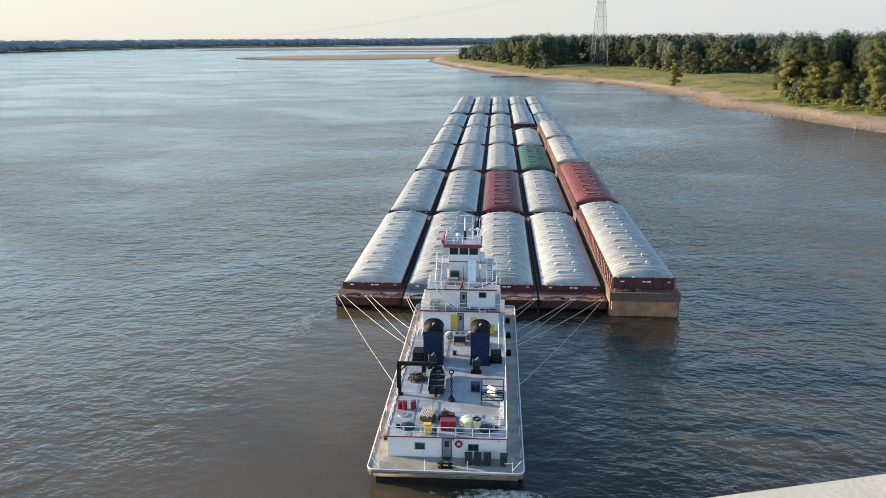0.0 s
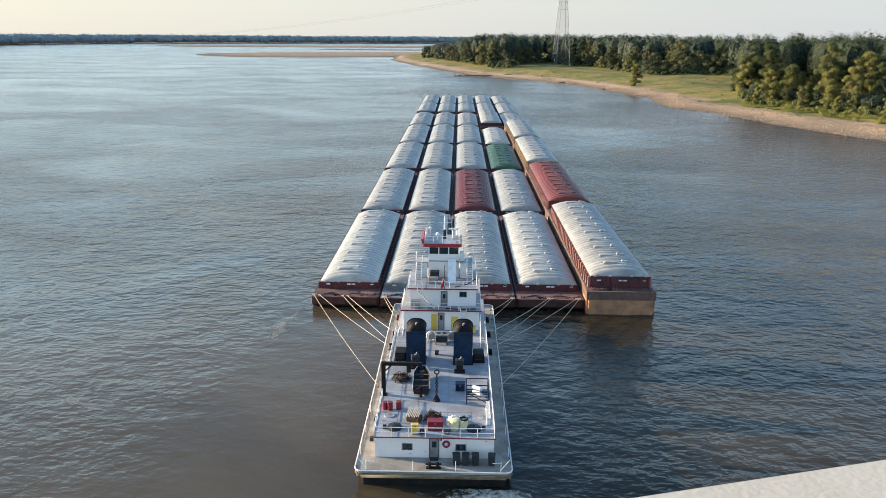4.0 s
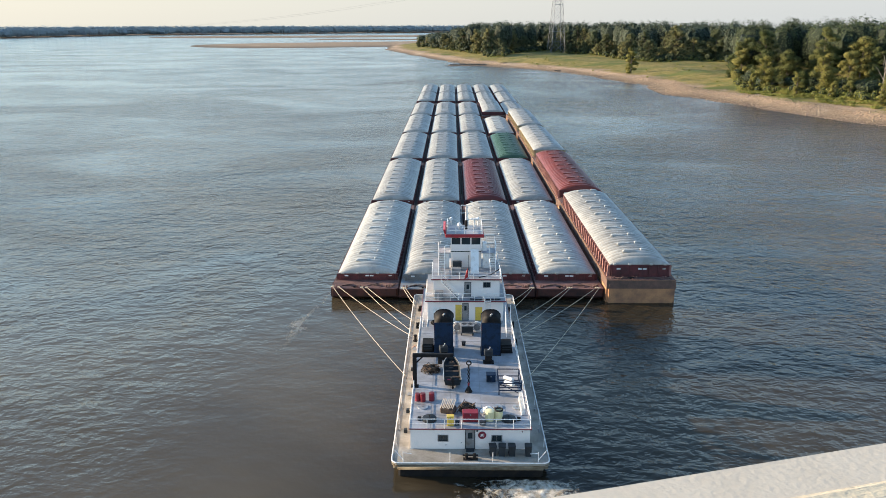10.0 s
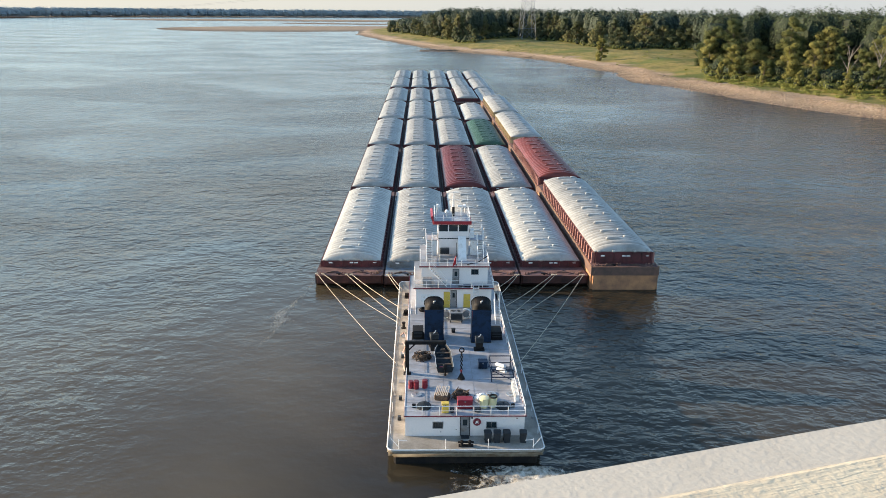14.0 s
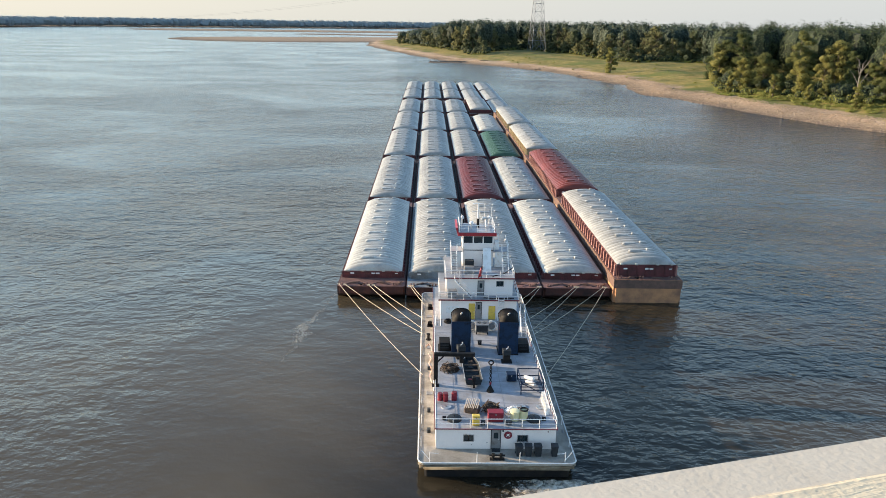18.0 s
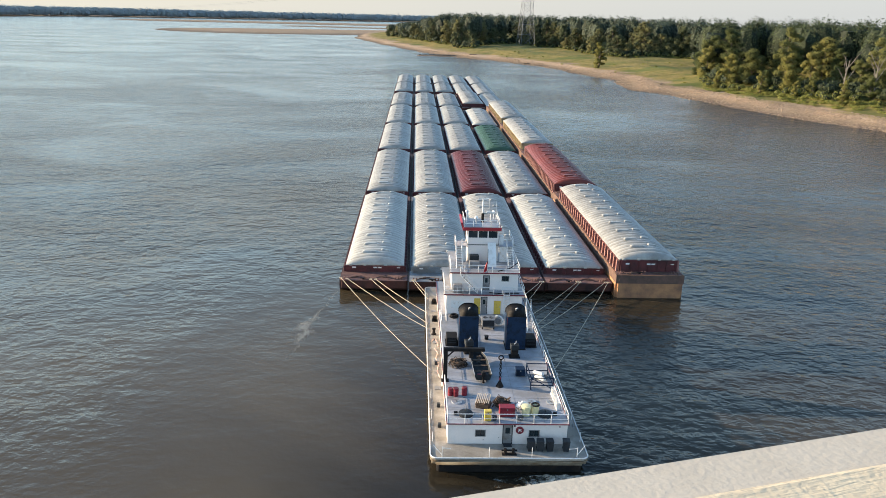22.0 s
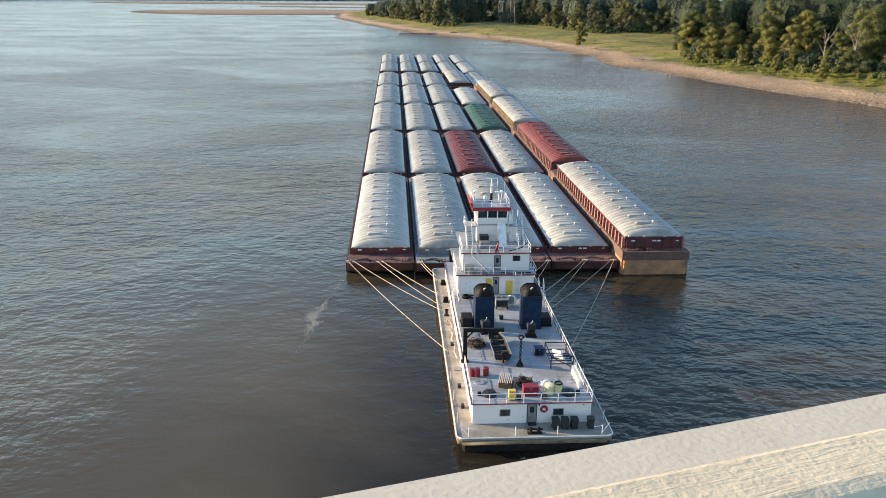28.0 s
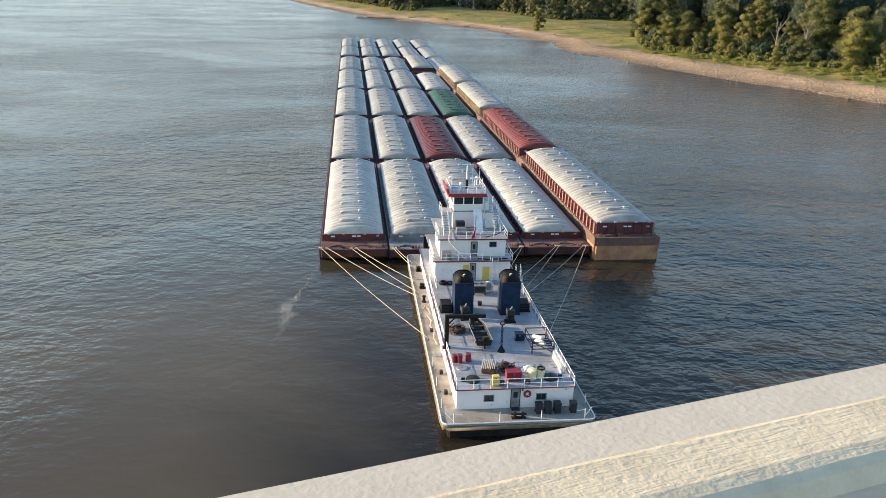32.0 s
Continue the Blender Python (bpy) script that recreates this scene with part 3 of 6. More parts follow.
def crown_points(rnd, height, spread, base, count, blobs):
    """Points on the skins of many leafy masses that make up one uneven crown."""
    cs, rs = [], []
    blobs *= 2
    for i in range(blobs):
        f = (i + rnd.uniform(0, 1)) / blobs
        z = height * (base + (1 - base) * f * 0.92)
        reach = spread * math.sqrt(max(0.03, 1 - ((f - 0.40) / 0.62) ** 2)) * rnd.uniform(0.20, 0.86)
        a = rnd.uniform(0, 6.283)
        cs.append((reach * math.cos(a), reach * math.sin(a), z))
        rs.append(spread * rnd.uniform(0.20, 0.46) * (1 - 0.2 * f))
    cs, rs = np.array(cs), np.array(rs)
    pick = rnd.choice(blobs, count, p=rs ** 2 / (rs ** 2).sum())
    d = rnd.normal(size=(count, 3))
    d /= np.linalg.norm(d, axis=1)[:, None]
    p = cs[pick] + d * (rs[pick] * (1.22 - 0.62 * rnd.uniform(0, 1, count)))[:, None] * np.array([1.05, 1.05, 0.72])
    return p, d, cs, rs


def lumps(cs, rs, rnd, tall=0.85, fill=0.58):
    """Rough closed lumps that fill each leafy mass, mostly coloured dark for inner shade."""
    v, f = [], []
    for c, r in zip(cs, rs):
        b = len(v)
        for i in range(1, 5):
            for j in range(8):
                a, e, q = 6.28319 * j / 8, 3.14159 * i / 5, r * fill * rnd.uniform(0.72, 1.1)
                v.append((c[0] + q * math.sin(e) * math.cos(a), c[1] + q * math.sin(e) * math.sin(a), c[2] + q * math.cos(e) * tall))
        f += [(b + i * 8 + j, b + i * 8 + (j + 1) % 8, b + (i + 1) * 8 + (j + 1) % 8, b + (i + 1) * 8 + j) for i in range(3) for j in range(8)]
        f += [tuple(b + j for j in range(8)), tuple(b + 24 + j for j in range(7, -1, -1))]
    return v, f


def make_tree(seed, height, spread, base, count, blobs, leaf=0.42, material=None, thick=2.8):
    count, leaf, spread = int(count * thick), leaf * (1.7 / thick) ** 0.5 * 0.84, spread * 0.86
    rnd = np.random.default_rng(seed)
    tree = new("tree")
    bm = B()
    r0 = height * 0.017
    lean = rnd.normal(0, 0.02 * height, 2)
    p = [Vector((0, 0, -0.6)), Vector((lean[0] * 0.3, lean[1] * 0.3, height * 0.35)), Vector((lean[0], lean[1], height * 0.82))]
    tube(bm, p[0], p[1], r0, 8, r0 * 0.72, False)
    tube(bm, p[1], p[2], r0 * 0.72, 8, r0 * 0.18, False)
    for i in range(9):
        f = rnd.uniform(0.2, 0.75)
        z = height * (base * 0.7 + (0.85 - base * 0.7) * f)
        a = rnd.uniform(0, 6.283)
        st = p[0].lerp(p[1], z / (height * 0.35)) if z < height * 0.35 else p[1].lerp(p[2], (z - height * 0.35) / (height * 0.47))
        mid = st + Vector((math.cos(a), math.sin(a), 0.7)) * spread * 0.4
        tip = mid + Vector((math.cos(a + 0.4), math.sin(a + 0.4), 0.9)) * spread * 0.35
        tube(bm, st, mid, r0 * 0.34, 5, r0 * 0.2, False)
        tube(bm, mid, tip, r0 * 0.2, 5, r0 * 0.06, False)
    part("trunk", bm, TRUNK, tree)
    pts, out, cs, rs = crown_points(rnd, height, spread, base, count, blobs)
    v, f = cards(pts, leaf, rnd, out * 1.5)
    # lumps in the shade colour darken the inside of the crown
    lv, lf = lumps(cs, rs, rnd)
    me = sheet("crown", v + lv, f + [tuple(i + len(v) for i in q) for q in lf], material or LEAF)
    me.materials.append(SHADE_CORE)
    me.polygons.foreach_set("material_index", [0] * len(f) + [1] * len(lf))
    part("crown", me, None, tree)
    return tree


WOODS_B = (-2.4, -0.25, 2.9, 3.7, 4.3, 6.4, 8.6, 9.5, 11.7, 12.5, 14.4, 16.1, 18.6, 19.2, 19.8, 22.5, 27.1, 33.3, 44, 65)
WOODS_R = (1330, 1145, 921, 927, 1003, 1086, 1000, 967, 848, 812, 806, 822, 817, 538, 514, 487, 450, 419, 389, 353)
tree_kinds = [
    make_tree(1, 32, 11.5, 0.10, 6500, 17), make_tree(2, 26, 12.0, 0.05, 6500, 15), make_tree(3, 37, 9.0, 0.14, 5600, 15),
    make_tree(4, 20, 9.0, 0.03, 4600, 12), make_tree(5, 15, 5.6, 0.02, 2800, 9, 0.36), make_tree(6, 38, 12.0, 0.18, 6500, 18),
    make_tree(7, 29, 10.0, 0.06, 5600, 12), make_tree(8, 16, 6.8, 0.02, 3400, 9, 0.38),
]
far_kinds = [
    make_tree(11, 32, 11.5, 0.10, 6500, 17, material=LEAF_HAZED, thick=0.95), make_tree(12, 26, 12.0, 0.05, 6500, 15, material=LEAF_HAZED, thick=0.95), make_tree(13, 37, 9.0, 0.14, 5600, 15, material=LEAF_HAZED, thick=0.95),
    make_tree(14, 20, 9.0, 0.03, 4600, 12, material=LEAF_HAZED, thick=0.95), make_tree(15, 15, 5.6, 0.02, 2800, 9, material=LEAF_HAZED, thick=0.95), make_tree(16, 38, 12.0, 0.18, 6500, 18, material=LEAF_HAZED, thick=0.95),
    make_tree(17, 29, 10.0, 0.06, 5600, 12, material=LEAF_HAZED, thick=0.95), make_tree(18, 16, 6.8, 0.02, 3400, 9, material=LEAF_HAZED, thick=0.95),
]
for i, w in enumerate(("tall broad green", "wide rounded green", "slender tall green", "bushy olive-green", "low bushy yellow-green", "high-crowned dark green", "tall rounded olive", "young rounded golden-green")):
    tagged(tree_kinds[i], w + " tree at the edge of river woods", "tree", "riverside trees")
    tagged(far_kinds[i], w + " tree at the edge of distant woods", "tree", "riverside trees")
spots = []
for row, (near, deep, gap) in enumerate(((0, 9, 21.0), (22, 12, 15.0), (42, 18, 14.0))):
    b = -2.4
    while b < 47:
        r = np.interp(b, WOODS_B, WOODS_R) + near + rng.uniform(0, deep)
        x, y = r * math.sin(radians(b)), r * math.cos(radians(b))
        if row or rng.uniform() < 0.82:
            spots.append((row, x, y))
        b += math.degrees(gap * rng.uniform(0.55, 1.45) / r)
spots = spots[:330]
used = {}
for row, x, y in spots:
    kind = int(rng.choice([0, 1, 3, 4, 6, 7, 7, 3]) if row == 0 else rng.choice([0, 2, 5, 1, 6, 3]))
    size = rng.uniform(0.60, 1.0) * (0.86 if row == 0 else 1.0) * (0.45 + 0.55 * float(ease((math.degrees(math.atan2(x, y)) + 2.6) / 4.6)))
    at = pose(x, y, float(ground_z(x, y)) - 0.1, 0, 0, rng.uniform(0, 360)) @ Matrix.Diagonal((size * rng.uniform(0.9, 1.15), size * rng.uniform(0.9, 1.15), size, 1))
    base_tree = (tree_kinds if math.hypot(x, y) < 640 else far_kinds)[kind]
    if base_tree.name in used:
        copy_thing(base_tree, at)
    else:
        used[base_tree.name] = at
for i, base_tree in enumerate(tree_kinds + far_kinds):
    base_tree.matrix_basis = used.get(base_tree.name, pose(380 + 12 * i, 470, float(ground_z(380, 470)) - 0.1))
gold = tagged(make_tree(21, 24, 8.2, 0.03, 5200, 14, 0.40, LEAF_GOLD), "broad golden-yellow autumn tree in front of the woods", "tree", "riverside trees")
slim = tagged(make_tree(22, 13, 3.6, 0.02, 2200, 9, 0.34, LEAF_GOLD), "small slender yellow-green tree before the woods", "tree", "riverside trees")


def at_bearing(b, off, size=1.0, turn=0.0):
    r = float(np.interp(b, WOODS_B, WOODS_R)) + off
    x, y = r * math.sin(radians(b)), r * math.cos(radians(b))
    return pose(x, y, float(ground_z(x, y)) - 0.1, 0, 0, turn) @ Matrix.Scale(size, 4)


gold.matrix_basis = at_bearing(32.6, -5)
slim.matrix_basis = at_bearing(28.0, -17)
for b, off, size, turn in ((34.2, -16, 0.85, 50), (23.0, -10, 1.05, 120), (20.3, -6, 0.9, 200), (25.2, -9, 0.75, 260), (36.5, -12, 0.8, 20)):
    copy_thing(slim, at_bearing(b, off, size, turn))
lone = copy_thing(slim, pose(142, 650, float(ground_z(142, 650)) - 0.1, 0, 0, 160) @ Matrix.Diagonal((1.9, 1.9, 1.65, 1)))
tagged(lone, "single yellow-green tree standing on the grassy bank", "tree")
copy_thing(gold, at_bearing(24.6, 2, 0.92, 140))
copy_thing(gold, at_bearing(21.0, 3, 0.85, 70))


def bare_tree(seed, height):
    """A dead tree: a pale trunk that forks into bare limbs and twigs."""
    rnd = random.Random(seed)
    t = new("dead_tree")
    part("trunk", tube(B(), (0, 0, -0.5), (0.4, 0, height * 0.6), height * 0.017, 8, height * 0.009), DEADWOOD, t)
    for i in range(7):
        f = 0.28 + 0.32 * i / 6
        a = 2.4 * i + rnd.uniform(-0.4, 0.4)
        p = Vector((0.4 * f / 0.6, 0, height * f))
        q = p + Vector((math.cos(a), math.sin(a), 1.7)) * height * rnd.uniform(0.10, 0.17)
        bm = tube(B(), p, q, height * 0.008, 6, height * 0.004)
        for j in range(3):
            b = a + rnd.uniform(-1.1, 1.1)
            tube(bm, p.lerp(q, 0.5 + 0.25 * j), p.lerp(q, 0.5 + 0.25 * j) + Vector((math.cos(b), math.sin(b), 1.2)) * height * 0.07, height * 0.0035, 5, height * 0.001)
        part("limb", bm, DEADWOOD, t)
    return tagged(t, "bare pale dead tree among the green woods", "tree", "dead trees")


DEADWOOD = paint("dead_wood", (0.17, 0.15, 0.13), 0.9, size=2, grain=10)
for i, (b, off, size) in enumerate(((27.9, 5, 25), (29.7, 4, 26))):
    bare_tree(40 + i, size).matrix_basis = at_bearing(b, off, 1.0, 70 * i)


def woods(name, trees, per, leaf, label, material, core=SHADE_CORE):
    """Far woods as one mass of leafy clumps."""
    pts, outs = [], []
    for x, y, h, w in trees:
        d = rng.normal(size=(per, 3))
        d /= np.linalg.norm(d, axis=1)[:, None]
        g = float(ground_z(x, y))
        mid, half = (0.56, 0.45) if h > 12 and core is SHADE_CORE else (0.48, 0.5)
        p = d * np.array([w, w, h * half]) * (0.85 + 0.15 * np.sin(d[:, :1] * 5 + x) * np.cos(d[:, 1:2] * 6 + y)) * (rng.uniform(0.84, 1.03, (per, 1)) if h > 2.7 else rng.uniform(0.25, 1.25, (per, 1))) + np.array([x, y, g + h * mid])
        pts.append(p)
        outs.append(d)
    v, f = cards(np.concatenate(pts), leaf, rng, np.concatenate(outs) * 1.8)
    leaves = len(f)
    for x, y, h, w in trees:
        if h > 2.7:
            mid, half = (0.54, 0.45) if h > 12 and core is SHADE_CORE else (0.45, 0.5)
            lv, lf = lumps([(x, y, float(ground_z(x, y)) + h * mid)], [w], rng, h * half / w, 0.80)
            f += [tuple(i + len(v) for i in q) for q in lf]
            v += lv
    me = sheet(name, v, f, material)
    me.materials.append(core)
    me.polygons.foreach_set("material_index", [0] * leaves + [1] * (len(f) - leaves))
    return tagged(new(name, me), label, "woods", kind="stuff")


deep = []
for i in range(680):
    b = rng.uniform(-2.2, 50)
    r = np.interp(b, WOODS_B, WOODS_R) + 58 + 420 * rng.uniform(0, 1) ** 1.4
    deep.append((r * math.sin(radians(b)), r * math.cos(radians(b)), rng.uniform(31, 41) * (0.42 + 0.58 * float(ease((b + 2.6) / 4.6))), rng.uniform(8, 13)))
near_deep = [q for q in deep if math.hypot(q[0], q[1]) < 700]
woods("distant_woods", [q for q in deep if math.hypot(q[0], q[1]) >= 700], 560, 0.8, "dense green woods far behind the bank, tinted bluish for haze", LEAF_DISTANT_HAZE)
woods("deep_woods", near_deep, 1300, 0.46, "dense green woods behind the bank, leaves coloured dark for shade", LEAF_SHADED)
shrubs = []
for i in range(420):
    b = rng.uniform(-2.2, 42)
    r = np.interp(b, WOODS_B, WOODS_R) - rng.uniform(-4, 7)
    shrubs.append((r * math.sin(radians(b)), r * math.cos(radians(b)), rng.uniform(0.9, 5.0), rng.uniform(1.2, 3.2)))
for i in range(330):
    b = rng.uniform(19.5, 42)
    r = np.interp(b, WOODS_B, WOODS_R) - 26 * rng.uniform(0, 1) ** 1.4
    shrubs.append((r * math.sin(radians(b)), r * math.cos(radians(b)), rng.uniform(0.5, 1.9), rng.uniform(1.5, 3.4)))
woods("undergrowth", shrubs, 190, 0.22, "bright green shrubs along the foot of the woods", SHRUB)
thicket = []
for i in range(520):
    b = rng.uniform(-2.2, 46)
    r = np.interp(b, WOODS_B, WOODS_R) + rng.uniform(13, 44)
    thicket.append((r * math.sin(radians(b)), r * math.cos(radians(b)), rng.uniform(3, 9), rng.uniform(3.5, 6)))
woods("thicket", thicket, 220, 0.42, "dense bushes under the trees, leaves coloured dark for shade", LEAF_SHADED)
tufts = []
for i in range(34):
    y = rng.uniform(400, 900)
    x = np.interp(y, SHORE_Y, SHORE_X) + rng.uniform(16, 110)
    if math.hypot(x, y) < np.interp(math.degrees(math.atan2(x, y)), WOODS_B, WOODS_R):
        tufts.append((x, y, rng.uniform(0.5, 1.8), rng.uniform(0.7, 2.4)))
woods("field_tufts", tufts, 40, 0.3, "tufts of weeds scattered over the grassy bank", SHRUB)
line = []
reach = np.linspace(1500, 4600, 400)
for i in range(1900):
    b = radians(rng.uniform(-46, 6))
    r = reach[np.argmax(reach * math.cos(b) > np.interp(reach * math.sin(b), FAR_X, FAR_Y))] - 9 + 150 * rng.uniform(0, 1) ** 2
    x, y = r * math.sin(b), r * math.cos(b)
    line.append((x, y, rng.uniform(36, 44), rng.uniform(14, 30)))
woods("far_woods", line, 20, 2.2, "line of woods on the far bank, haze painted into its pale leaves", LEAF_FAR_HAZE, LEAF_FAR_HAZE)

rock_v, rock_f = [], []
cube_f = ((3, 2, 1, 0), (4, 5, 6, 7), (0, 1, 5, 4), (1, 2, 6, 5), (2, 3, 7, 6), (3, 0, 4, 7))
for i in range(16000):
    y = 255 + 700 * rng.uniform(0, 1) ** 1.7
    x = np.interp(y, SHORE_Y, SHORE_X) + rng.uniform(-1, 22) * (1.0 if y < 620 else 0.6)
    g = float(ground_z(x, y))
    if g < -0.3:
        continue
    s = rng.uniform(0.13, 0.40) * (1.8 if rng.uniform() < 0.05 else 1.0)
    a = rng.uniform(0, 6.28)
    b0 = len(rock_v)
    for sx, sy, sz in ((-1, -1, -1), (1, -1, -1), (1, 1, -1), (-1, 1, -1), (-1, -1, 1), (1, -1, 1), (1, 1, 1), (-1, 1, 1)):
        px, py, pz = (v * s * rng.uniform(0.55, 1.05) for v in (sx, sy, sz))
        rock_v.append((x + px * math.cos(a) - py * math.sin(a), y + px * math.sin(a) + py * math.cos(a), g + 0.05 * s + pz * 0.45))
    rock_f.extend(tuple(b0 + k for k in q) for q in cube_f)
dam_v, dam_f = [], []
for i in range(300):
    x = rng.uniform(8, 36) if i > 12 else rng.uniform(-3, 6)
    y = 856 + rng.normal(0, 3.0)
    sz = rng.uniform(0.5, 1.5)
    b0 = len(dam_v)
    for sx, sy, su in ((-1, -1, -1), (1, -1, -1), (1, 1, -1), (-1, 1, -1), (-1, -1, 1), (1, -1, 1), (1, 1, 1), (-1, 1, 1)):
        dam_v.append((x + sx * sz * rng.uniform(0.6, 1.1), y + sy * sz * rng.uniform(0.6, 1.1), 0.25 + su * sz * rng.uniform(0.4, 0.8)))
    dam_f.extend(tuple(b0 + k for k in q) for q in cube_f)
DAM_ROCK = paint("wet_rock", (0.055, 0.048, 0.042), 0.7, spots=(0.03, 0.027, 0.025), amount=0.5, size=0.6, grain=5, fine=0.25)
tagged(new("dam_stones", sheet("dam_stones", dam_v, dam_f, DAM_ROCK)), "dark wet stones of a low dam in the river", "stones", kind="stuff")
ROCK = paint("shore_rock", (0.30, 0.22, 0.15), 0.9, spots=(0.18, 0.135, 0.095), amount=0.5, size=0.6, grain=5, fine=0.25)
tagged(new("shore_rocks", sheet("shore_rocks", rock_v, rock_f, ROCK)), "brown broken stones strewn along the shore", "stones", kind="stuff")
for k, (x, y, ln, turn) in enumerate(((118, 652, 9, 70), (96, 735, 12, 40), (52, 832, 8, 15), (150, 500, 7, 60), (20, 846, 10, 5), (132, 560, 8, 80))):
    log = tagged(new("driftwood_log"), "bleached driftwood log lying on the shore", "log", "driftwood")
    bm = tube(B(), (-ln / 2, 0, 0.3), (ln / 2, 0.3, 0.5), 0.38, 8, 0.2)
    part("trunk", bm, TRUNK, log)
    part("branch", tube(B(), (ln * 0.2, 0.1, 0.45), (ln * 0.32, 1.2, 1.1), 0.12, 6, 0.04), TRUNK, log)
    log.matrix_basis = pose(x, y, float(ground_z(x, y)) + 0.05, 0, 0, turn)

# ---- power line tower ----
tower = tagged(new("lattice_tower"), "tall grey steel lattice power tower behind the trees", "power tower")
tower.matrix_basis = pose(129, 1022, 6.0, 0, 0, 12) @ Matrix.Scale(0.885, 4)


def half_width(z):
    return 10.2 - 6.9 * min(z / 105.0, 1.0) if z < 105 else 3.3 - (z - 105) * 0.05


LEVELS = (-0.5, 16, 30, 43, 55, 66, 76, 85, 93, 100, 107, 114, 121, 128)
for sx, sy in ((-1, -1), (1, -1), (1, 1), (-1, 1)):
    bm = B()
    path_tube(bm, [Vector((sx * half_width(a), sy * half_width(a), a)) for a in LEVELS], 0.30, 5)
    part("leg", bm, STEEL, tower)
for a, b in zip(LEVELS, LEVELS[1:]):
    p, q = half_width(a), half_width(b)
    for s in (-1, 1):
        for axis in (0, 1):
            ends = (((-p, s * p, a), (q, s * q, b)), ((p, s * p, a), (-q, s * q, b)), ((-q, s * q, b), (q, s * q, b)))
            for m0, m1 in ends:
                if axis:
                    m0, m1 = (m0[1], m0[0], m0[2]), (m1[1], m1[0], m1[2])
                part("brace", tube(B(), m0, m1, 0.17, 4), STEEL, tower)
for z in (112, 126):
    part("cross_arm", box(box(B(), -11, 11, -0.8, 0.8, z, z + 0.9), -3.4, 3.4, -1.2, 1.2, z + 0.9, z + 2.0), STEEL, tower)
for k, (dx, z) in enumerate(((-10, 113.6), (10, 113.6))):
    bm = B()
    pts = [Vector((129 + dx * 0.86, 1022 - dx * 0.18, 6 + 0.885 * 111.9)).lerp(Vector((-1500 + dx, 1900, z)), i / 24) - Vector((0, 0, 305 * (i / 24) * (1 - i / 24))) for i in range(25)]
    path_tube(bm, pts, 0.06, 4)
    tagged(part("power_cable", bm, STEEL), "thin dark power cable sagging over the river", "cable", "power cables")

# ---- the tow: what floats together ----
afloat = []


def drift(t):
    """Where the whole tow lies at t seconds: it slides to the right and turns a little."""
    return pose(2.02 + 0.5737 * t - 0.000183 * t * t, 117.54 - 0.0543 * t - 0.000113 * t * t, 0, 0, 0, -0.246 + 0.0304 * t + 0.0000723 * t * t)


def float_on(ob, m):
    """Puts a thing at a pose within the tow, to be carried along with it."""
    afloat.append((ob, m))
    ob.matrix_basis = drift(0) @ m
    return ob


PITCH_X, PITCH_Y = 10.70, 59.45
HALF, LONG = 5.28, 59.25
COVER_HALF, RISE = 4.62, 1.05
made_meshes = {}


def kept(key, make):
    if key not in made_meshes:
        made_meshes[key] = make()
    return made_meshes[key]


def hull_mesh(top, rake, material, long=LONG):
    def make():
        bm = B()
        low = -2.2
        side = [(0.0, top), (0.0, top - 1.15), (5.5, low), (long, low), (long, top)] if rake else [(0.0, top), (0.0, low), (long, low), (long, top)]
        prism(bm, side, -HALF, HALF, "x")
        bmesh.ops.bevel(bm, geom=[e for e in bm.edges if abs(e.verts[0].co.y - e.verts[1].co.y) < 0.01 and abs(e.verts[0].co.x - e.verts[1].co.x) < 0.01], offset=0.35, segments=3, affect="EDGES")
        return mesh_of("hull", bm, material)
    return kept(("hull", top, rake, material.name, long), make)


def cover_mesh(length, end, material):
    """One arched, ribbed cover section; the end ones slope down to the coaming."""
    def make():
        nx, ny = 18, max(10, int(length / 0.11))
        verts, faces = [], []
        for j in range(ny + 1):
            y = length * j / ny
            rib = 0.27 * abs(math.sin(12.56637 * y / length)) ** 0.7 + (0.05 if y > length - 0.14 else 0.0)
            top = 1.0
            if end:
                d = y if end < 0 else length - y
                top = 0.12 + 0.88 * math.sin(min(1.0, max(0.0, d) / 1.9) * math.pi / 2) ** 0.7
            for i in range(nx + 1):
                u = -1 + 2 * i / nx
                z = RISE * top * (1 - abs(u) ** 2.3) + rib * (1 - abs(u) ** 6)
                verts.append((u * COVER_HALF, y, z))
        for j in range(ny):
            for i in range(nx):
                a = j * (nx + 1) + i
                faces.append((a, a + 1, a + nx + 2, a + nx + 1))
        m = len(verts)
        edge = [i for i in range(nx + 1)]
        for j in (0, ny):
            base = len(verts)
            verts.extend((verts[j * (nx + 1) + i][0], verts[j * (nx + 1) + i][1], -0.05) for i in edge)
            for i in range(nx):
                q = (j * (nx + 1) + i, j * (nx + 1) + i + 1, base + i + 1, base + i)
                faces.append(q if j else q[::-1])
        for i in (0, nx):
            base = len(verts)
            x = (COVER_HALF + 0.06) * (1 if i else -1)
            verts.extend((x, length * j / ny, -0.22) for j in range(ny + 1))
            for j in range(ny):
                q = (j * (nx + 1) + i, (j + 1) * (nx + 1) + i, base + j + 1, base + j)
                faces.append(q if not i else q[::-1])
        return sheet("cover_panel", verts, faces, material, False)
    return kept(("cover", round(length, 3), end, material.name), make)


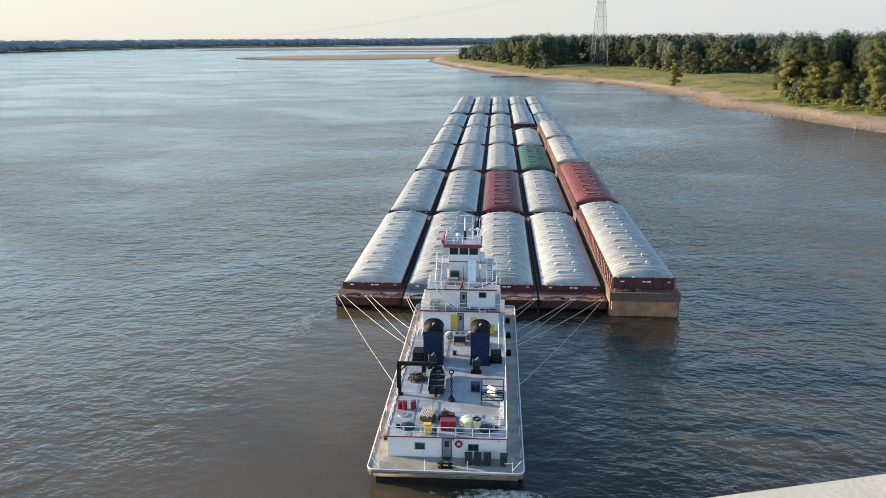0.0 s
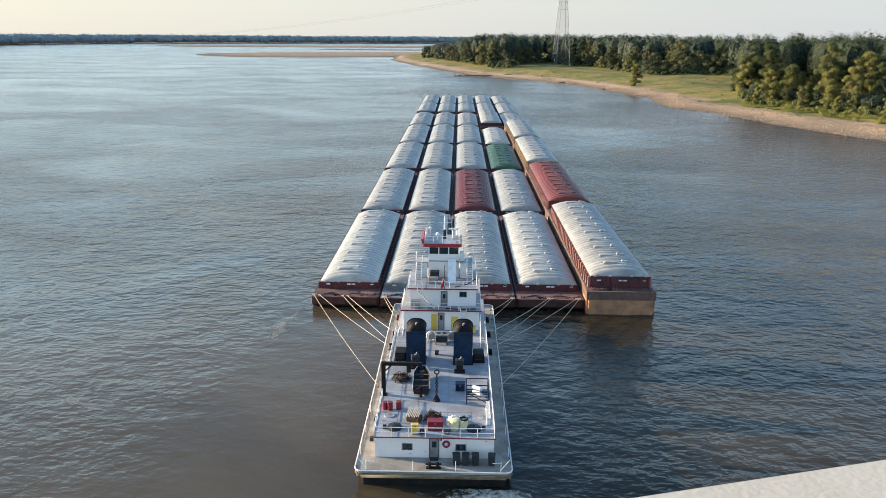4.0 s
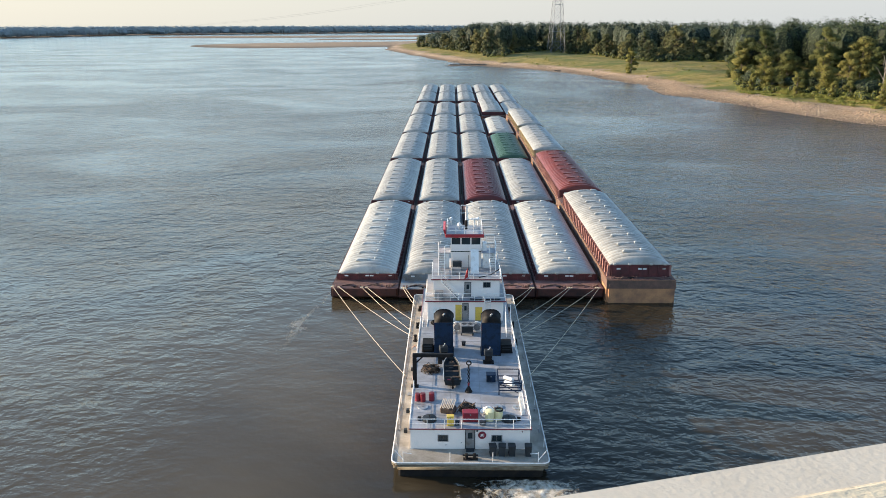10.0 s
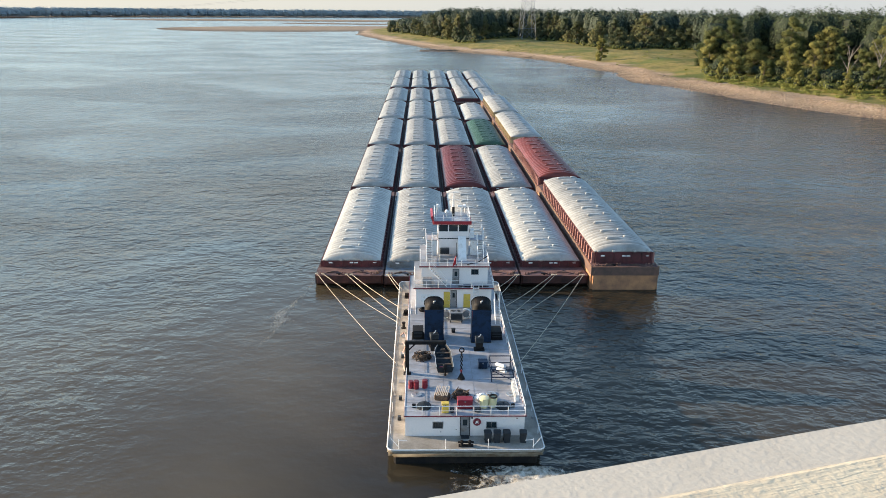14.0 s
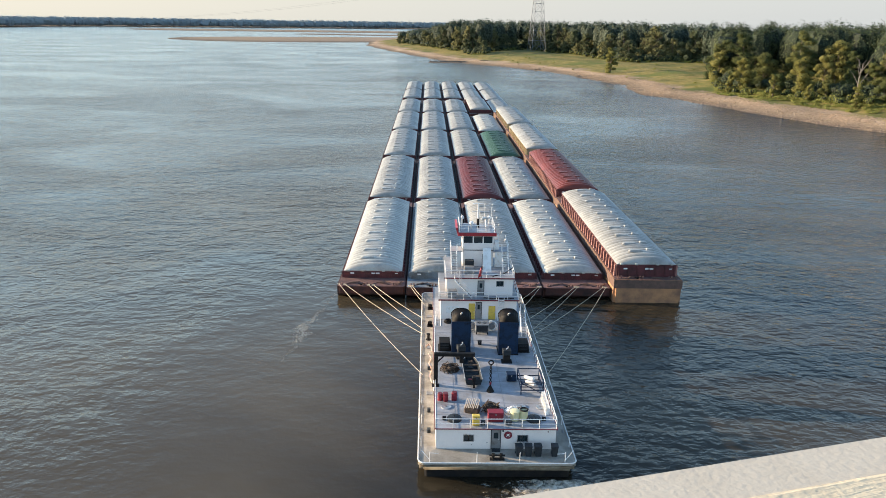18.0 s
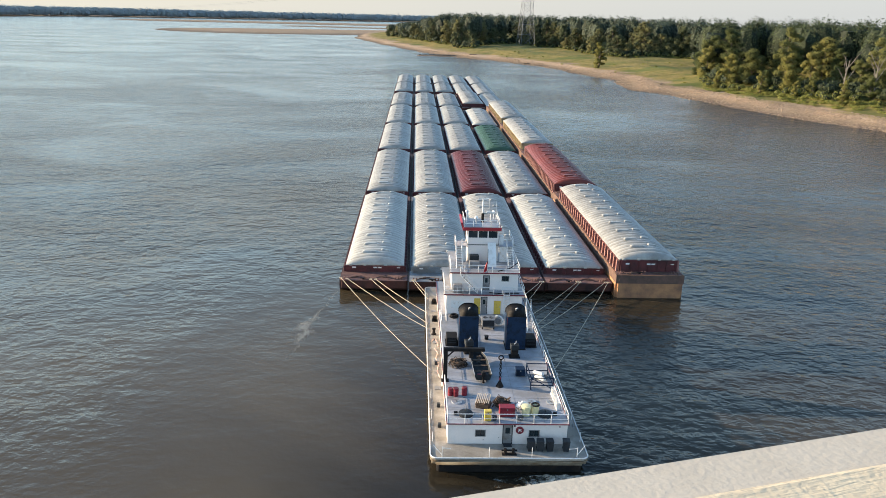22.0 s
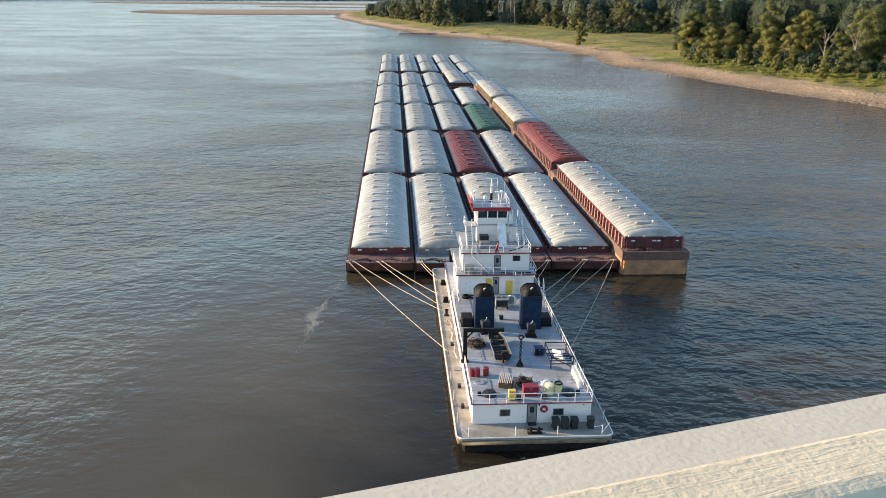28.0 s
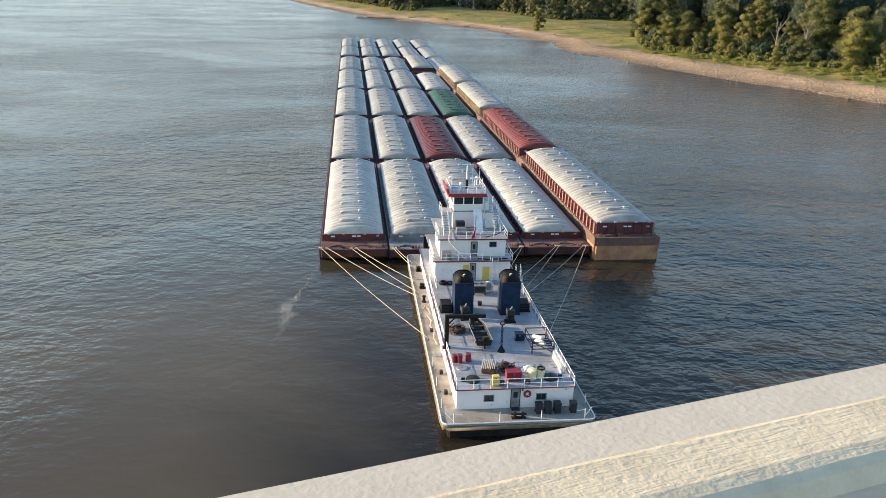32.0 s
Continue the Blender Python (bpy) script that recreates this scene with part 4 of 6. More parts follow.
def lug_mesh(width, material):
    def make():
        bm = B()
        n = 10
        pts = []
        for i in range(n + 1):
            u = (i / n - 0.5) * width
            pts.append(u)
        lower, upper = [], []
        for u in pts:
            h = 0.19 * (1 - abs(2 * u / width) ** 8) + 0.03
            lower.append([bm.verts.new((u, y, -0.06)) for y in (-0.62, 0.40)])
            upper.append([bm.verts.new((u, y, h)) for y in (-0.30, 0.25)])
        for i in range(n):
            bm.faces.new((lower[i][0], lower[i + 1][0], upper[i + 1][0], upper[i][0]))
            bm.faces.new((upper[i][0], upper[i + 1][0], upper[i + 1][1], upper[i][1]))
            bm.faces.new((upper[i][1], upper[i + 1][1], lower[i + 1][1], lower[i][1]))
        return mesh_of("lifting_lug", bm, material)
    return kept(("lug", width, material.name), make)


def coaming_mesh(length, high, material):
    def make():
        bm = B()
        w, t = COVER_HALF - 0.02, 0.12
        for s in (-1, 1):
            box(bm, min(s * w, s * (w - t)), max(s * w, s * (w - t)), 0, length, 0, high)
            box(bm, min(s * w, s * (w + 0.14)), max(s * w, s * (w + 0.14)), 0.05, length - 0.05, high - 0.14, high - 0.04)
        for y in (0, length):
            box(bm, -w + t, w - t, y - (t if y else 0), y + (0 if y else t), 0, high)
        for y, s in ((0, -1), (length, 1)):
            for z in (0.02, high - 0.16):
                box(bm, -w, w, min(y, y + s * 0.13), max(y, y + s * 0.13), z, z + 0.10)
            for i in range(7):
                x = -w + 0.3 + i * (2 * w - 0.6) / 6
                box(bm, x - 0.03, x + 0.03, min(y, y + s * 0.13), max(y, y + s * 0.13), 0.12, high - 0.16)
        return mesh_of("coaming", bm, material)
    return kept(("coaming", round(length, 2), high, material.name), make)


def bracket_mesh(high, material):
    return kept(("bracket", high, material.name), lambda: mesh_of("bracket", prism(B(), [(0, 0), (0.40, 0), (0.34, 0.10), (0.32, high - 0.18), (0, high - 0.16)], -0.19, 0.19), material))


def bitt_mesh():
    def make():
        bm = B()
        box(bm, -0.55, 0.55, -0.22, 0.22, 0, 0.06)
        for x in (-0.32, 0.32):
            lathe(bm, [(0.13, 0.05), (0.13, 0.45), (0.19, 0.47), (0.19, 0.55)], 10, (x, 0, 0))
        return mesh_of("timberhead", bm, RUST_DECK)
    return kept("bitt", make)


def ratchet_mesh():
    def make():
        bm = B()
        tube(bm, (-0.9, 0, 0.12), (0.9, 0.1, 0.12), 0.07, 6)
        tube(bm, (0.1, 0, 0.12), (0.35, 0.6, 0.16), 0.04, 5)
        box(bm, -0.25, 0.25, -0.12, 0.16, 0.0, 0.24)
        return mesh_of("ratchet", bm, STRAKE)
    return kept("ratchet", make)


def barge(col, row):
    name = {(3, 2): "red", (5, 2): "red", (4, 3): "green"}.get((col, row), "white")
    cover = {"red": COVER_MAROON if col == 3 else COVER_RED, "green": COVER_GREEN, "white": COVER_BRIGHT if (col, row) in ((4, 4), (1, 1), (4, 1)) else COVER_WHITE}[name]
    light = col == 5 and row <= 4
    top = (3.72 if row == 1 else 3.25) if light else (1.85 if row == 1 else 1.45)
    high = 1.92 if light else 1.10
    wallm = BLUE_GREY if (col, row) == (2, 1) else TAN_STEEL if (col, row) in ((5, 3), (5, 4)) else RUST_RED
    if (col, row) == (4, 5):
        top, high = 2.10, 1.45
    deckm = BLUE_GREY if (col, row) == (2, 1) else RUST_DECK if light or row == 1 else DECK_SHADED
    hullm = RUST_BROWN if light else HULL_DARK
    aft = (1.75 if light else 4.4) if row == 1 else 1.9
    fore = 4.2
    if col <= 3 and row == 5:
        fore = 7.5
    if col <= 3 and row == 6:
        aft = 8.5
    if col == 4 and row == 4:
        fore = 11.0
    if col == 4 and row == 5:
        aft = 4.5
    long = 56.5 if (col, row) == (4, 3) else LONG
    length = long - aft - fore
    ob = new("barge")
    tagged(ob, f"{'high-floating empty' if light else 'low-lying loaded'} {'blue-grey' if wallm is BLUE_GREY else 'rust-red'} river barge with ribbed {name} covers", "barge", "barges of the tow")
    part("hull", hull_mesh(top, row == 1 and not light, hullm, long), None, ob)
    if light:
        part("upper_strake", kept(("strake", top), lambda: mesh_of("upper_strake", box(box(B(), -HALF - 0.03, HALF + 0.03, -0.03, 0.0, top - 1.37, top - 0.02), -HALF - 0.03, -HALF, 0, LONG, top - 1.37, top - 0.02), STRAKE)), None, ob, "dark rusted upper hull band")
    part("deck", kept(("deck", top, deckm.name, long), lambda: mesh_of("deck", box(B(), -HALF + 0.12, HALF - 0.12, 0.15, long - 0.15, top + 0.003, top + 0.02), deckm)), None, ob)
    coam = part("coaming", coaming_mesh(length, high, wallm), None, ob, "", at=pose(0, aft, top + 0.02))
    count = max(6, round(length / 5.6))
    step = length / count
    for i in range(count):
        end = -1 if i == 0 else 1 if i == count - 1 else 0
        p = part("cover_panel", cover_mesh(step, end, cover), None, ob, at=pose(0, aft + i * step, top + high + 0.06))
        yy = step * (0.62 if end < 0 else 0.42)
        part("lifting_lug", lug_mesh(2.4, cover), None, p, at=pose(-1.0, yy, RISE * 0.97 + 0.20))
        part("lifting_lug", lug_mesh(1.5, cover), None, p, at=pose(1.55, yy + 0.9, RISE * 0.925 + 0.19, 0, 9, 0))
    gap = 1.95
    m = int((length - 0.6) / gap)
    if row <= 2:
        for i in range(m):
            for s in (-1, 1):
                part("bracket", bracket_mesh(high, wallm if not light else BRACKET_LIT), None, coam, at=pose(s * COVER_HALF, 0.4 + i * gap, 0, 0, 0, 0 if s > 0 else 180))
    else:
        def joined():
            bm = B()
            for i in range(m):
                for s in (-1, 1):
                    box(bm, min(s * COVER_HALF, s * (COVER_HALF + 0.3)), max(s * COVER_HALF, s * (COVER_HALF + 0.3)), 0.24 + i * gap, 0.60 + i * gap, 0, high - 0.16)
            return mesh_of("stiffener", bm, wallm)
        tagged(part("stiffener", kept(("brs", round(length, 2), high, wallm.name), joined), None, coam), kind="stuff")
    if row <= 2:
        for x in (-4.3, -0.9, 3.6):
            part("timberhead", bitt_mesh(), None, ob, at=pose(x, 0.75, top + 0.02) @ Matrix.Scale(0.7, 4))
            part("timberhead", bitt_mesh(), None, ob, at=pose(x, LONG - 0.75, top + 0.02) @ Matrix.Scale(0.7, 4))
        for x, a in ((-2.8, 20), (1.6, -15), (4.4, 60)):
            part("ratchet", ratchet_mesh(), None, ob, at=pose(x, 1.6 if not light else 0.7, top + 0.02, 0, 0, a))
        for x, w, h in ((-0.27, 0.28, 0.11), (0.45, 0.30, 0.11), (-3.6, 0.3, 0.06), (3.45, 0.25, 0.06)):
            part("painted_bar", kept(("mark", w), lambda: mesh_of("painted_bar", box(B(), -w, w, -0.004, 0, -h, h), RAIL_WHITE)), None, coam, "pale painted bar", at=pose(x + 0.3, -0.135, high * 0.62 + 0.1))
    if row == 1:
        for x in (-3.9, -1.6, 1.7, 3.9):
            part("cover_clamp", kept("clamp", lambda: mesh_of("cover_clamp", box(B(), -0.22, 0.22, -0.2, 0.12, 0.0, 0.26, 0.04), COVER_BRIGHT)), None, ob, at=pose(x, aft - 0.02, top + high - 0.02))
        for k, (x0, x1, y1) in enumerate(((-4.6, 0.6, 2.6), (-0.4, 4.4, 3.2), (2.2, 4.8, 1.8))):
            part("deck_wire", path_tube(B(), [(x0, 0.7, top + 0.06), ((x0 + x1) / 2, y1 * (0.35 if light else 0.9), top + 0.05), (x1, 0.8, top + 0.06)], 0.04, 5), STRAKE, ob)
    if light and row == 1:
        for z in (0, 0.8, 1.5):
            part("draft_bar", kept("draft", lambda: mesh_of("draft_bar", box(B(), 0, 0.1, -0.005, 0, 0, 0.4), RUST_BROWN)), None, ob, at=pose(-4.9, -0.035, 1.2 + z))
    for sy in (0.6, long - 0.6):
        part("end_kevel", kept("kevel", lambda: mesh_of("end_kevel", box(box(B(), -0.5, 0.5, -0.09, 0.09, 0.16, 0.28, 0.03), -0.16, 0.16, -0.12, 0.12, 0, 0.2), BLACK)), None, ob, at=pose(-1.6, sy, top + 0.02))
    return ob


for col in range(1, 6):
    for row in range(1, 8):
        dy = -1.1 if col == 5 else (-0.3 if col == 2 else -2.6 if (col, row) == (4, 4) else 0.0)
        float_on(barge(col, row), pose((col - 3) * PITCH_X - 0.1, (row - 1) * PITCH_Y + dy, 0))

# ---- towboat ----
AXIS = -6.05
boat = tagged(new("towboat"), "white square-ended river towboat with dark stacks pushing the barges", "towboat")
MAIN, HOUSE, UPPER, TEXAS = 1.65, 3.85, 6.65, 9.16


def rounded_plate(x0, x1, y0, y1, z0, z1, r, n=5):
    bm = B()
    pts = []
    for cx, cy, a in ((x1 - r, y1 - r, 0), (x0 + r, y1 - r, 90), (x0 + r, y0 + r, 180), (x1 - r, y0 + r, 270)):
        for i in range(n + 1):
            t = radians(a + 90 * i / n)
            pts.append((cx + r * math.cos(t), cy + r * math.sin(t)))
    lo = [bm.verts.new((x, y, z0)) for x, y in pts]
    hi = [bm.verts.new((x, y, z1)) for x, y in pts]
    for i in range(len(pts)):
        j = (i + 1) % len(pts)
        bm.faces.new((lo[i], lo[j], hi[j], hi[i]))
    bm.faces.new(lo[::-1])
    bm.faces.new(hi)
    return bm


def hull_body():
    """Raked square stern, straight sides and a square bow."""
    bm = B()
    prism(bm, [(-50.45, 1.5), (-50.45, 0.86), (-47.6, 0.1), (-44.0, -1.4), (-5.0, -1.4), (-2.4, 0.2), (-2.3, 1.5)], -7.4, 7.4, "x")
    bmesh.ops.bevel(bm, geom=[e for e in bm.edges if abs(e.verts[0].co.x - e.verts[1].co.x) < 0.01 and abs(e.verts[0].co.y - e.verts[1].co.y) < 0.2], offset=0.5, segments=3, affect="EDGES")
    return bm


part("hull", hull_body(), HULL_CREAM, boat, "dirty cream hull side with rust stains", True)
# black block for the tunnels and for the shade under the raked stern
part("stern_tunnel", box(B(), -6.9, 6.9, -50.2, -45.0, -0.5, 0.84, 0.2), BLACK, boat)
part("main_deck", rounded_plate(-7.5, 7.5, -50.6, -2.2, 1.45, MAIN, 0.7), DECK_TAN, boat, "dusty tan-grey main deck")
bm = B()
loop = []
for cx, cy, a in ((6.85, -2.85, 0), (-6.85, -2.85, 90), (-6.85, -49.95, 180), (6.85, -49.95, 270)):
    for i in range(5):
        t = radians(a + 90 * i / 4)
        loop.append((cx + 0.65 * math.cos(t), cy + 0.65 * math.sin(t), MAIN + 0.05))
path_tube(bm, loop + loop[:1], 0.062, 6)
part("gunwale_pipe", bm, RAIL_WHITE, boat, "white painted edge pipe")
part("rubbing_strake", rounded_plate(-7.53, 7.53, -50.63, -2.15, 1.28, 1.40, 0.72), HULL_CREAM, boat)
for x in (-4.2, 4.2):
    bm = prism(B(), [(-2.6, -0.4), (-0.3, -0.2), (-0.2, 3.6), (-0.9, 4.2), (-2.6, 2.2)], x - 0.7, x + 0.7, "x")
    part("push_knee", bm, BLACK, boat)


def window(parent, a0, a1, z0, z1, s, axis="y", side=-1, panes=2):
    """A framed window set in an opening, facing out on the side given."""
    fr, t = 0.06, 0.05
    o = s + side * 0.035
    lo, hi = min(s - side * 0.1, o), max(s - side * 0.1, o)
    bm = B()
    wall(bm, a0 - fr, a1 + fr, z0 - fr, z1 + fr, lo, hi, [(a0, a1, z0, z1)], axis)
    w = part("window", bm, GREY, parent, "grey framed window")
    step = (a1 - a0) / panes
    for i in range(panes):
        p, q = a0 + i * step + 0.02, a0 + (i + 1) * step - 0.02
        g = (s - side * 0.07, s - side * 0.05)
        bm = box(B(), p, q, min(g), max(g), z0, z1) if axis == "y" else box(B(), min(g), max(g), p, q, z0, z1)
        part("pane", bm, GLASS, w)
    return w


def door(parent, a0, a1, z0, z1, s, material, glass=True):
    """A hinged door in an aft wall."""
    d = part("door", wall(B(), a0, a1, z0, z1, s - 0.03, s + 0.05, [(a0 + 0.2, a1 - 0.2, z1 - 0.95, z1 - 0.3)] if glass else []), material, parent, "grey steel door" if material is GREY else "yellow steel door")
    part("door_frame", wall(B(), a0 - 0.07, a1 + 0.07, z0, z1 + 0.07, s - 0.05, s + 0.06, [(a0, a1, z0 - 0.01, z1)]), WHITE if material is YELLOW else DARK_GREY, d)
    if glass:
        part("pane", box(B(), a0 + 0.2, a1 - 0.2, s + 0.0, s + 0.02, z1 - 0.95, z1 - 0.3), GLASS, d)
    part("door_handle", tube(box(B(), a1 - 0.16, a1 - 0.1, s - 0.06, s - 0.03, z0 + 0.95, z0 + 1.1), (a1 - 0.22, s - 0.07, z0 + 1.02), (a1 - 0.1, s - 0.07, z0 + 1.02), 0.015, 5), ALU, d)
    return d


# deckhouse of the main deck
house = part("deckhouse", wall(B(), -5.82, 5.82, MAIN, HOUSE - 0.1, -47.9, -47.8, [(-3.10, -2.18, 2.50, 3.12), (2.13, 3.06, 2.50, 3.12), (-0.42, 0.42, MAIN - 0.01, 3.72)]), WHITE, boat, "white painted steel deckhouse wall")
window(house, -3.10, -2.18, 2.50, 3.12, -47.9)
window(house, 2.13, 3.06, 2.50, 3.12, -47.9)
door(house, -0.42, 0.42, MAIN + 0.02, 3.72, -47.9, GREY)
part("rear_bulkhead", box(B(), -5.7, 5.7, -47.5, -47.4, MAIN, HOUSE - 0.12), WHITE, house)
side_holes = [(y, y + 0.9, 2.5, 3.15) for y in (-44.5, -40.0, -35.5, -31.0, -26.0, -21.5, -16.0, -11.5)]
for s, nm in ((-1, "port_wall"), (1, "starboard_wall")):
    w = part(nm, wall(B(), -47.8, -6.0, MAIN, HOUSE - 0.1, min(s * 5.72, s * 5.82), max(s * 5.72, s * 5.82), side_holes, "x"), WHITE, house)
    for h in side_holes:
        part("pane", box(B(), min(s * 5.74, s * 5.77), max(s * 5.74, s * 5.77), h[0], h[1], h[2], h[3]), GLASS, w)
part("front_wall", box(B(), -5.72, 5.72, -6.1, -6.0, MAIN, HOUSE - 0.1), WHITE, house)
part("boat_deck", box(B(), -5.92, 5.92, -48.0, -5.7, HOUSE - 0.1, HOUSE), DECK_GREY, boat, "pale blue-grey painted upper deck")
bm = B()
box(bm, -5.97, 5.97, -48.05, -48.0, HOUSE - 0.07, HOUSE + 0.03)
for s in (-1, 1):
    box(bm, min(s * 5.92, s * 5.97), max(s * 5.92, s * 5.97), -48.0, -5.7, HOUSE - 0.13, HOUSE + 0.05)
part("deck_trim", bm, MAROON, boat, "dark maroon painted deck edge")
# raised seams, darkened to stand for the railings' shadow lines too
for k, y in enumerate((-45.2, -42.6, -40.1, -37.5, -35.0, -32.4, -26.0, -23.4, -21.0)):
    part("deck_seam", box(B(), -5.8, 5.8, y, y + 0.035, HOUSE, HOUSE + 0.012), GREY, boat)
for x in (-3.9, -1.95, 1.2, 3.6):
    part("deck_seam", box(B(), x, x + 0.035, -47.8, -31.0, HOUSE, HOUSE + 0.011), GREY, boat)

# first storey above
l1 = part("first_storey", wall(B(), -4.98, 4.98, HOUSE, UPPER - 0.1, -18.8, -18.7, [(-0.35, 0.35, HOUSE - 0.01, 6.2), (-1.32, -0.48, HOUSE - 0.01, 6.08), (1.3, 2.2, HOUSE - 0.01, 5.75), (-4.3, -2.6, 4.7, 5.7)]), WHITE, boat)
door(l1, -0.35, 0.35, HOUSE + 0.02, 6.2, -18.8, GREY)
door(l1, -1.32, -0.48, HOUSE + 0.02, 6.08, -18.8, YELLOW, False)
door(l1, 1.3, 2.2, HOUSE + 0.02, 5.75, -18.8, YELLOW, False)
part("shutter", box(B(), -4.3, -2.6, -18.79, -18.72, 4.7, 5.7), RAIL_WHITE, l1)
for s in (-1, 1):
    part("side_wall", wall(B(), -18.7, -11.0, HOUSE, UPPER - 0.1, min(s * 4.88, s * 4.98), max(s * 4.88, s * 4.98), [(y, y + 0.8, 5.2, 5.9) for y in (-16.5, -13.5)], "x"), WHITE, l1)
part("front_wall", box(B(), -4.88, 4.88, -11.1, -11.0, HOUSE, UPPER - 0.1), WHITE, l1)
for s in (-1, 1):
    for y in (-16.5, -13.5):
        part("pane", box(B(), min(s * 4.9, s * 4.93), max(s * 4.9, s * 4.93), y, y + 0.8, 5.2, 5.9), GLASS, l1)
part("second_deck", box(B(), -5.25, 5.25, -19.1, -7.5, UPPER - 0.1, UPPER), DECK_GREY, boat)
part("deck_trim", wall(B(), -5.30, 5.30, UPPER - 0.12, UPPER + 0.05, -19.15, -19.1), MAROON, boat)

# second storey
l2 = part("second_storey", wall(B(), -4.25, 4.55, UPPER, TEXAS - 0.1, -17.24, -17.14, [(-0.05, 0.7, UPPER - 0.01, 8.65), (2.40, 3.29, 7.97, 8.63)]), WHITE, boat)
door(l2, -0.05, 0.7, UPPER + 0.02, 8.65, -17.24, GREY)
window(l2, 2.40, 3.29, 7.97, 8.63, -17.24)
for a, b in ((-4.25, -4.15), (4.45, 4.55)):
    part("side_wall", wall(B(), -17.14, -11.5, UPPER, TEXAS - 0.1, a, b, [(y, y + 0.8, 7.9, 8.6) for y in (-15.5, -13.2)], "x"), WHITE, l2)
part("front_wall", box(B(), -4.15, 4.45, -11.6, -11.5, UPPER, TEXAS - 0.1), WHITE, l2)
for a in (-4.20, 4.50):
    for y in (-15.5, -13.2):
        part("pane", box(B(), a - 0.015, a + 0.015, y, y + 0.8, 7.9, 8.6), GLASS, l2)
part("third_deck", box(B(), -4.5, 4.75, -17.6, -7.8, TEXAS - 0.1, TEXAS), DECK_GREY, boat)
part("deck_trim", box(B(), -4.55, 4.80, -17.65, -17.6, TEXAS - 0.12, TEXAS + 0.05), MAROON, boat)

# pilothouse on its base
PY, PX0, PX1 = -12.2, -1.95, 2.25
base = part("pilothouse_base", box(B(), PX0, PX1, PY, -8.0, TEXAS, 11.4), WHITE, boat)
part("trim_band", box(B(), PX0 - 0.05, PX1 + 0.05, PY - 0.05, -7.95, 11.4, 11.5), DARK_GREY, boat)
wins = [(PX0 + 0.12 + i * 1.36, PX0 + 1.32 + i * 1.36, 12.45, 13.40) for i in range(3)]
pilot = part("pilothouse", wall(B(), PX0, PX1, 11.5, 13.5, PY, PY + 0.1, wins), WHITE, boat)
side_w = [(PY + 0.25 + i * 1.3, PY + 1.4 + i * 1.3, 12.35, 13.40) for i in range(3)]
for a, b in ((PX0, PX0 + 0.1), (PX1 - 0.1, PX1)):
    part("side_wall", wall(B(), PY + 0.1, -8.0, 11.5, 13.5, a, b, side_w, "x"), WHITE, pilot)
part("front_wall", wall(B(), PX0 + 0.1, PX1 - 0.1, 11.5, 13.5, -8.1, -8.0, [(PX0 + 0.2, PX1 - 0.2, 12.3, 13.4)]), WHITE, pilot)
part("floor_plate", box(B(), PX0 + 0.1, PX1 - 0.1, PY + 0.1, -8.1, 11.5, 11.55), DARK_GREY, pilot)
for a, b, c, d in wins:
    part("pane", box(B(), a, b, PY + 0.04, PY + 0.06, c, d), GLASS, pilot)
for a, b, c, d in side_w:
    for x in (PX0 + 0.04, PX1 - 0.06):
        part("pane", box(B(), x, x + 0.02, a, b, c, d), GLASS, pilot)
part("pane", box(B(), PX0 + 0.2, PX1 - 0.2, -8.06, -8.04, 12.3, 13.4), GLASS, pilot)
roof = part("pilothouse_roof", box(B(), PX0 - 0.75, PX1 + 0.35, PY - 0.35, -7.1, 13.5, 13.95, 0.05), RED, boat, "bright red overhanging roof edge")
part("roof_top", box(B(), PX0 - 0.6, PX1 + 0.2, PY - 0.2, -7.25, 13.953, 13.99), DECK_GREY, roof)
part("roof_visor", prism(B(), [(PX0 - 1.05, 14.55), (PX0 - 0.75, 13.6), (PX0 - 0.55, 13.6), (PX0 - 0.75, 14.6)], PY - 0.1, -7.4), RED, roof, "raised red wing of the roof")



def rail(parent, pts, z, high=1.0, mids=1, gap=1.7, r=0.035, skip=()):
    """A pipe railing along a line of (x, y): posts and rails are parts of their own."""
    me = kept(("post", high, r), lambda: mesh_of("post", tube(B(), (0, 0, 0), (0, 0, high), r, 6), RAIL_WHITE))
    done = set()
    for k, (p, q) in enumerate(zip(pts, pts[1:])):
        p, q = Vector(p), Vector(q)
        m = max(1, round((q - p).length / gap))
        for i in range(m + 1):
            c = p.lerp(q, i / m)
            key = (round(c.x, 2), round(c.y, 2))
            if key not in done:
                done.add(key)
                part("post", me, None, parent, at=pose(c.x, c.y, z))
        for j in range(mids + 1):
            h = z + high * (j + 1) / (mids + 1)
            part("handrail" if j == mids else "mid_rail", tube(B(), (p.x, p.y, h), (q.x, q.y, h), r * (1.1 if j == mids else 0.8), 6), RAIL_WHITE, parent)


def railing(label, *runs):
    ob = part("railing", tube(B(), (0, 0, 0), (0, 0, 0.01), 0.01, 4), RAIL_WHITE, boat, label)
    for a in runs:
        rail(ob, *a[0], **a[1])
    return ob


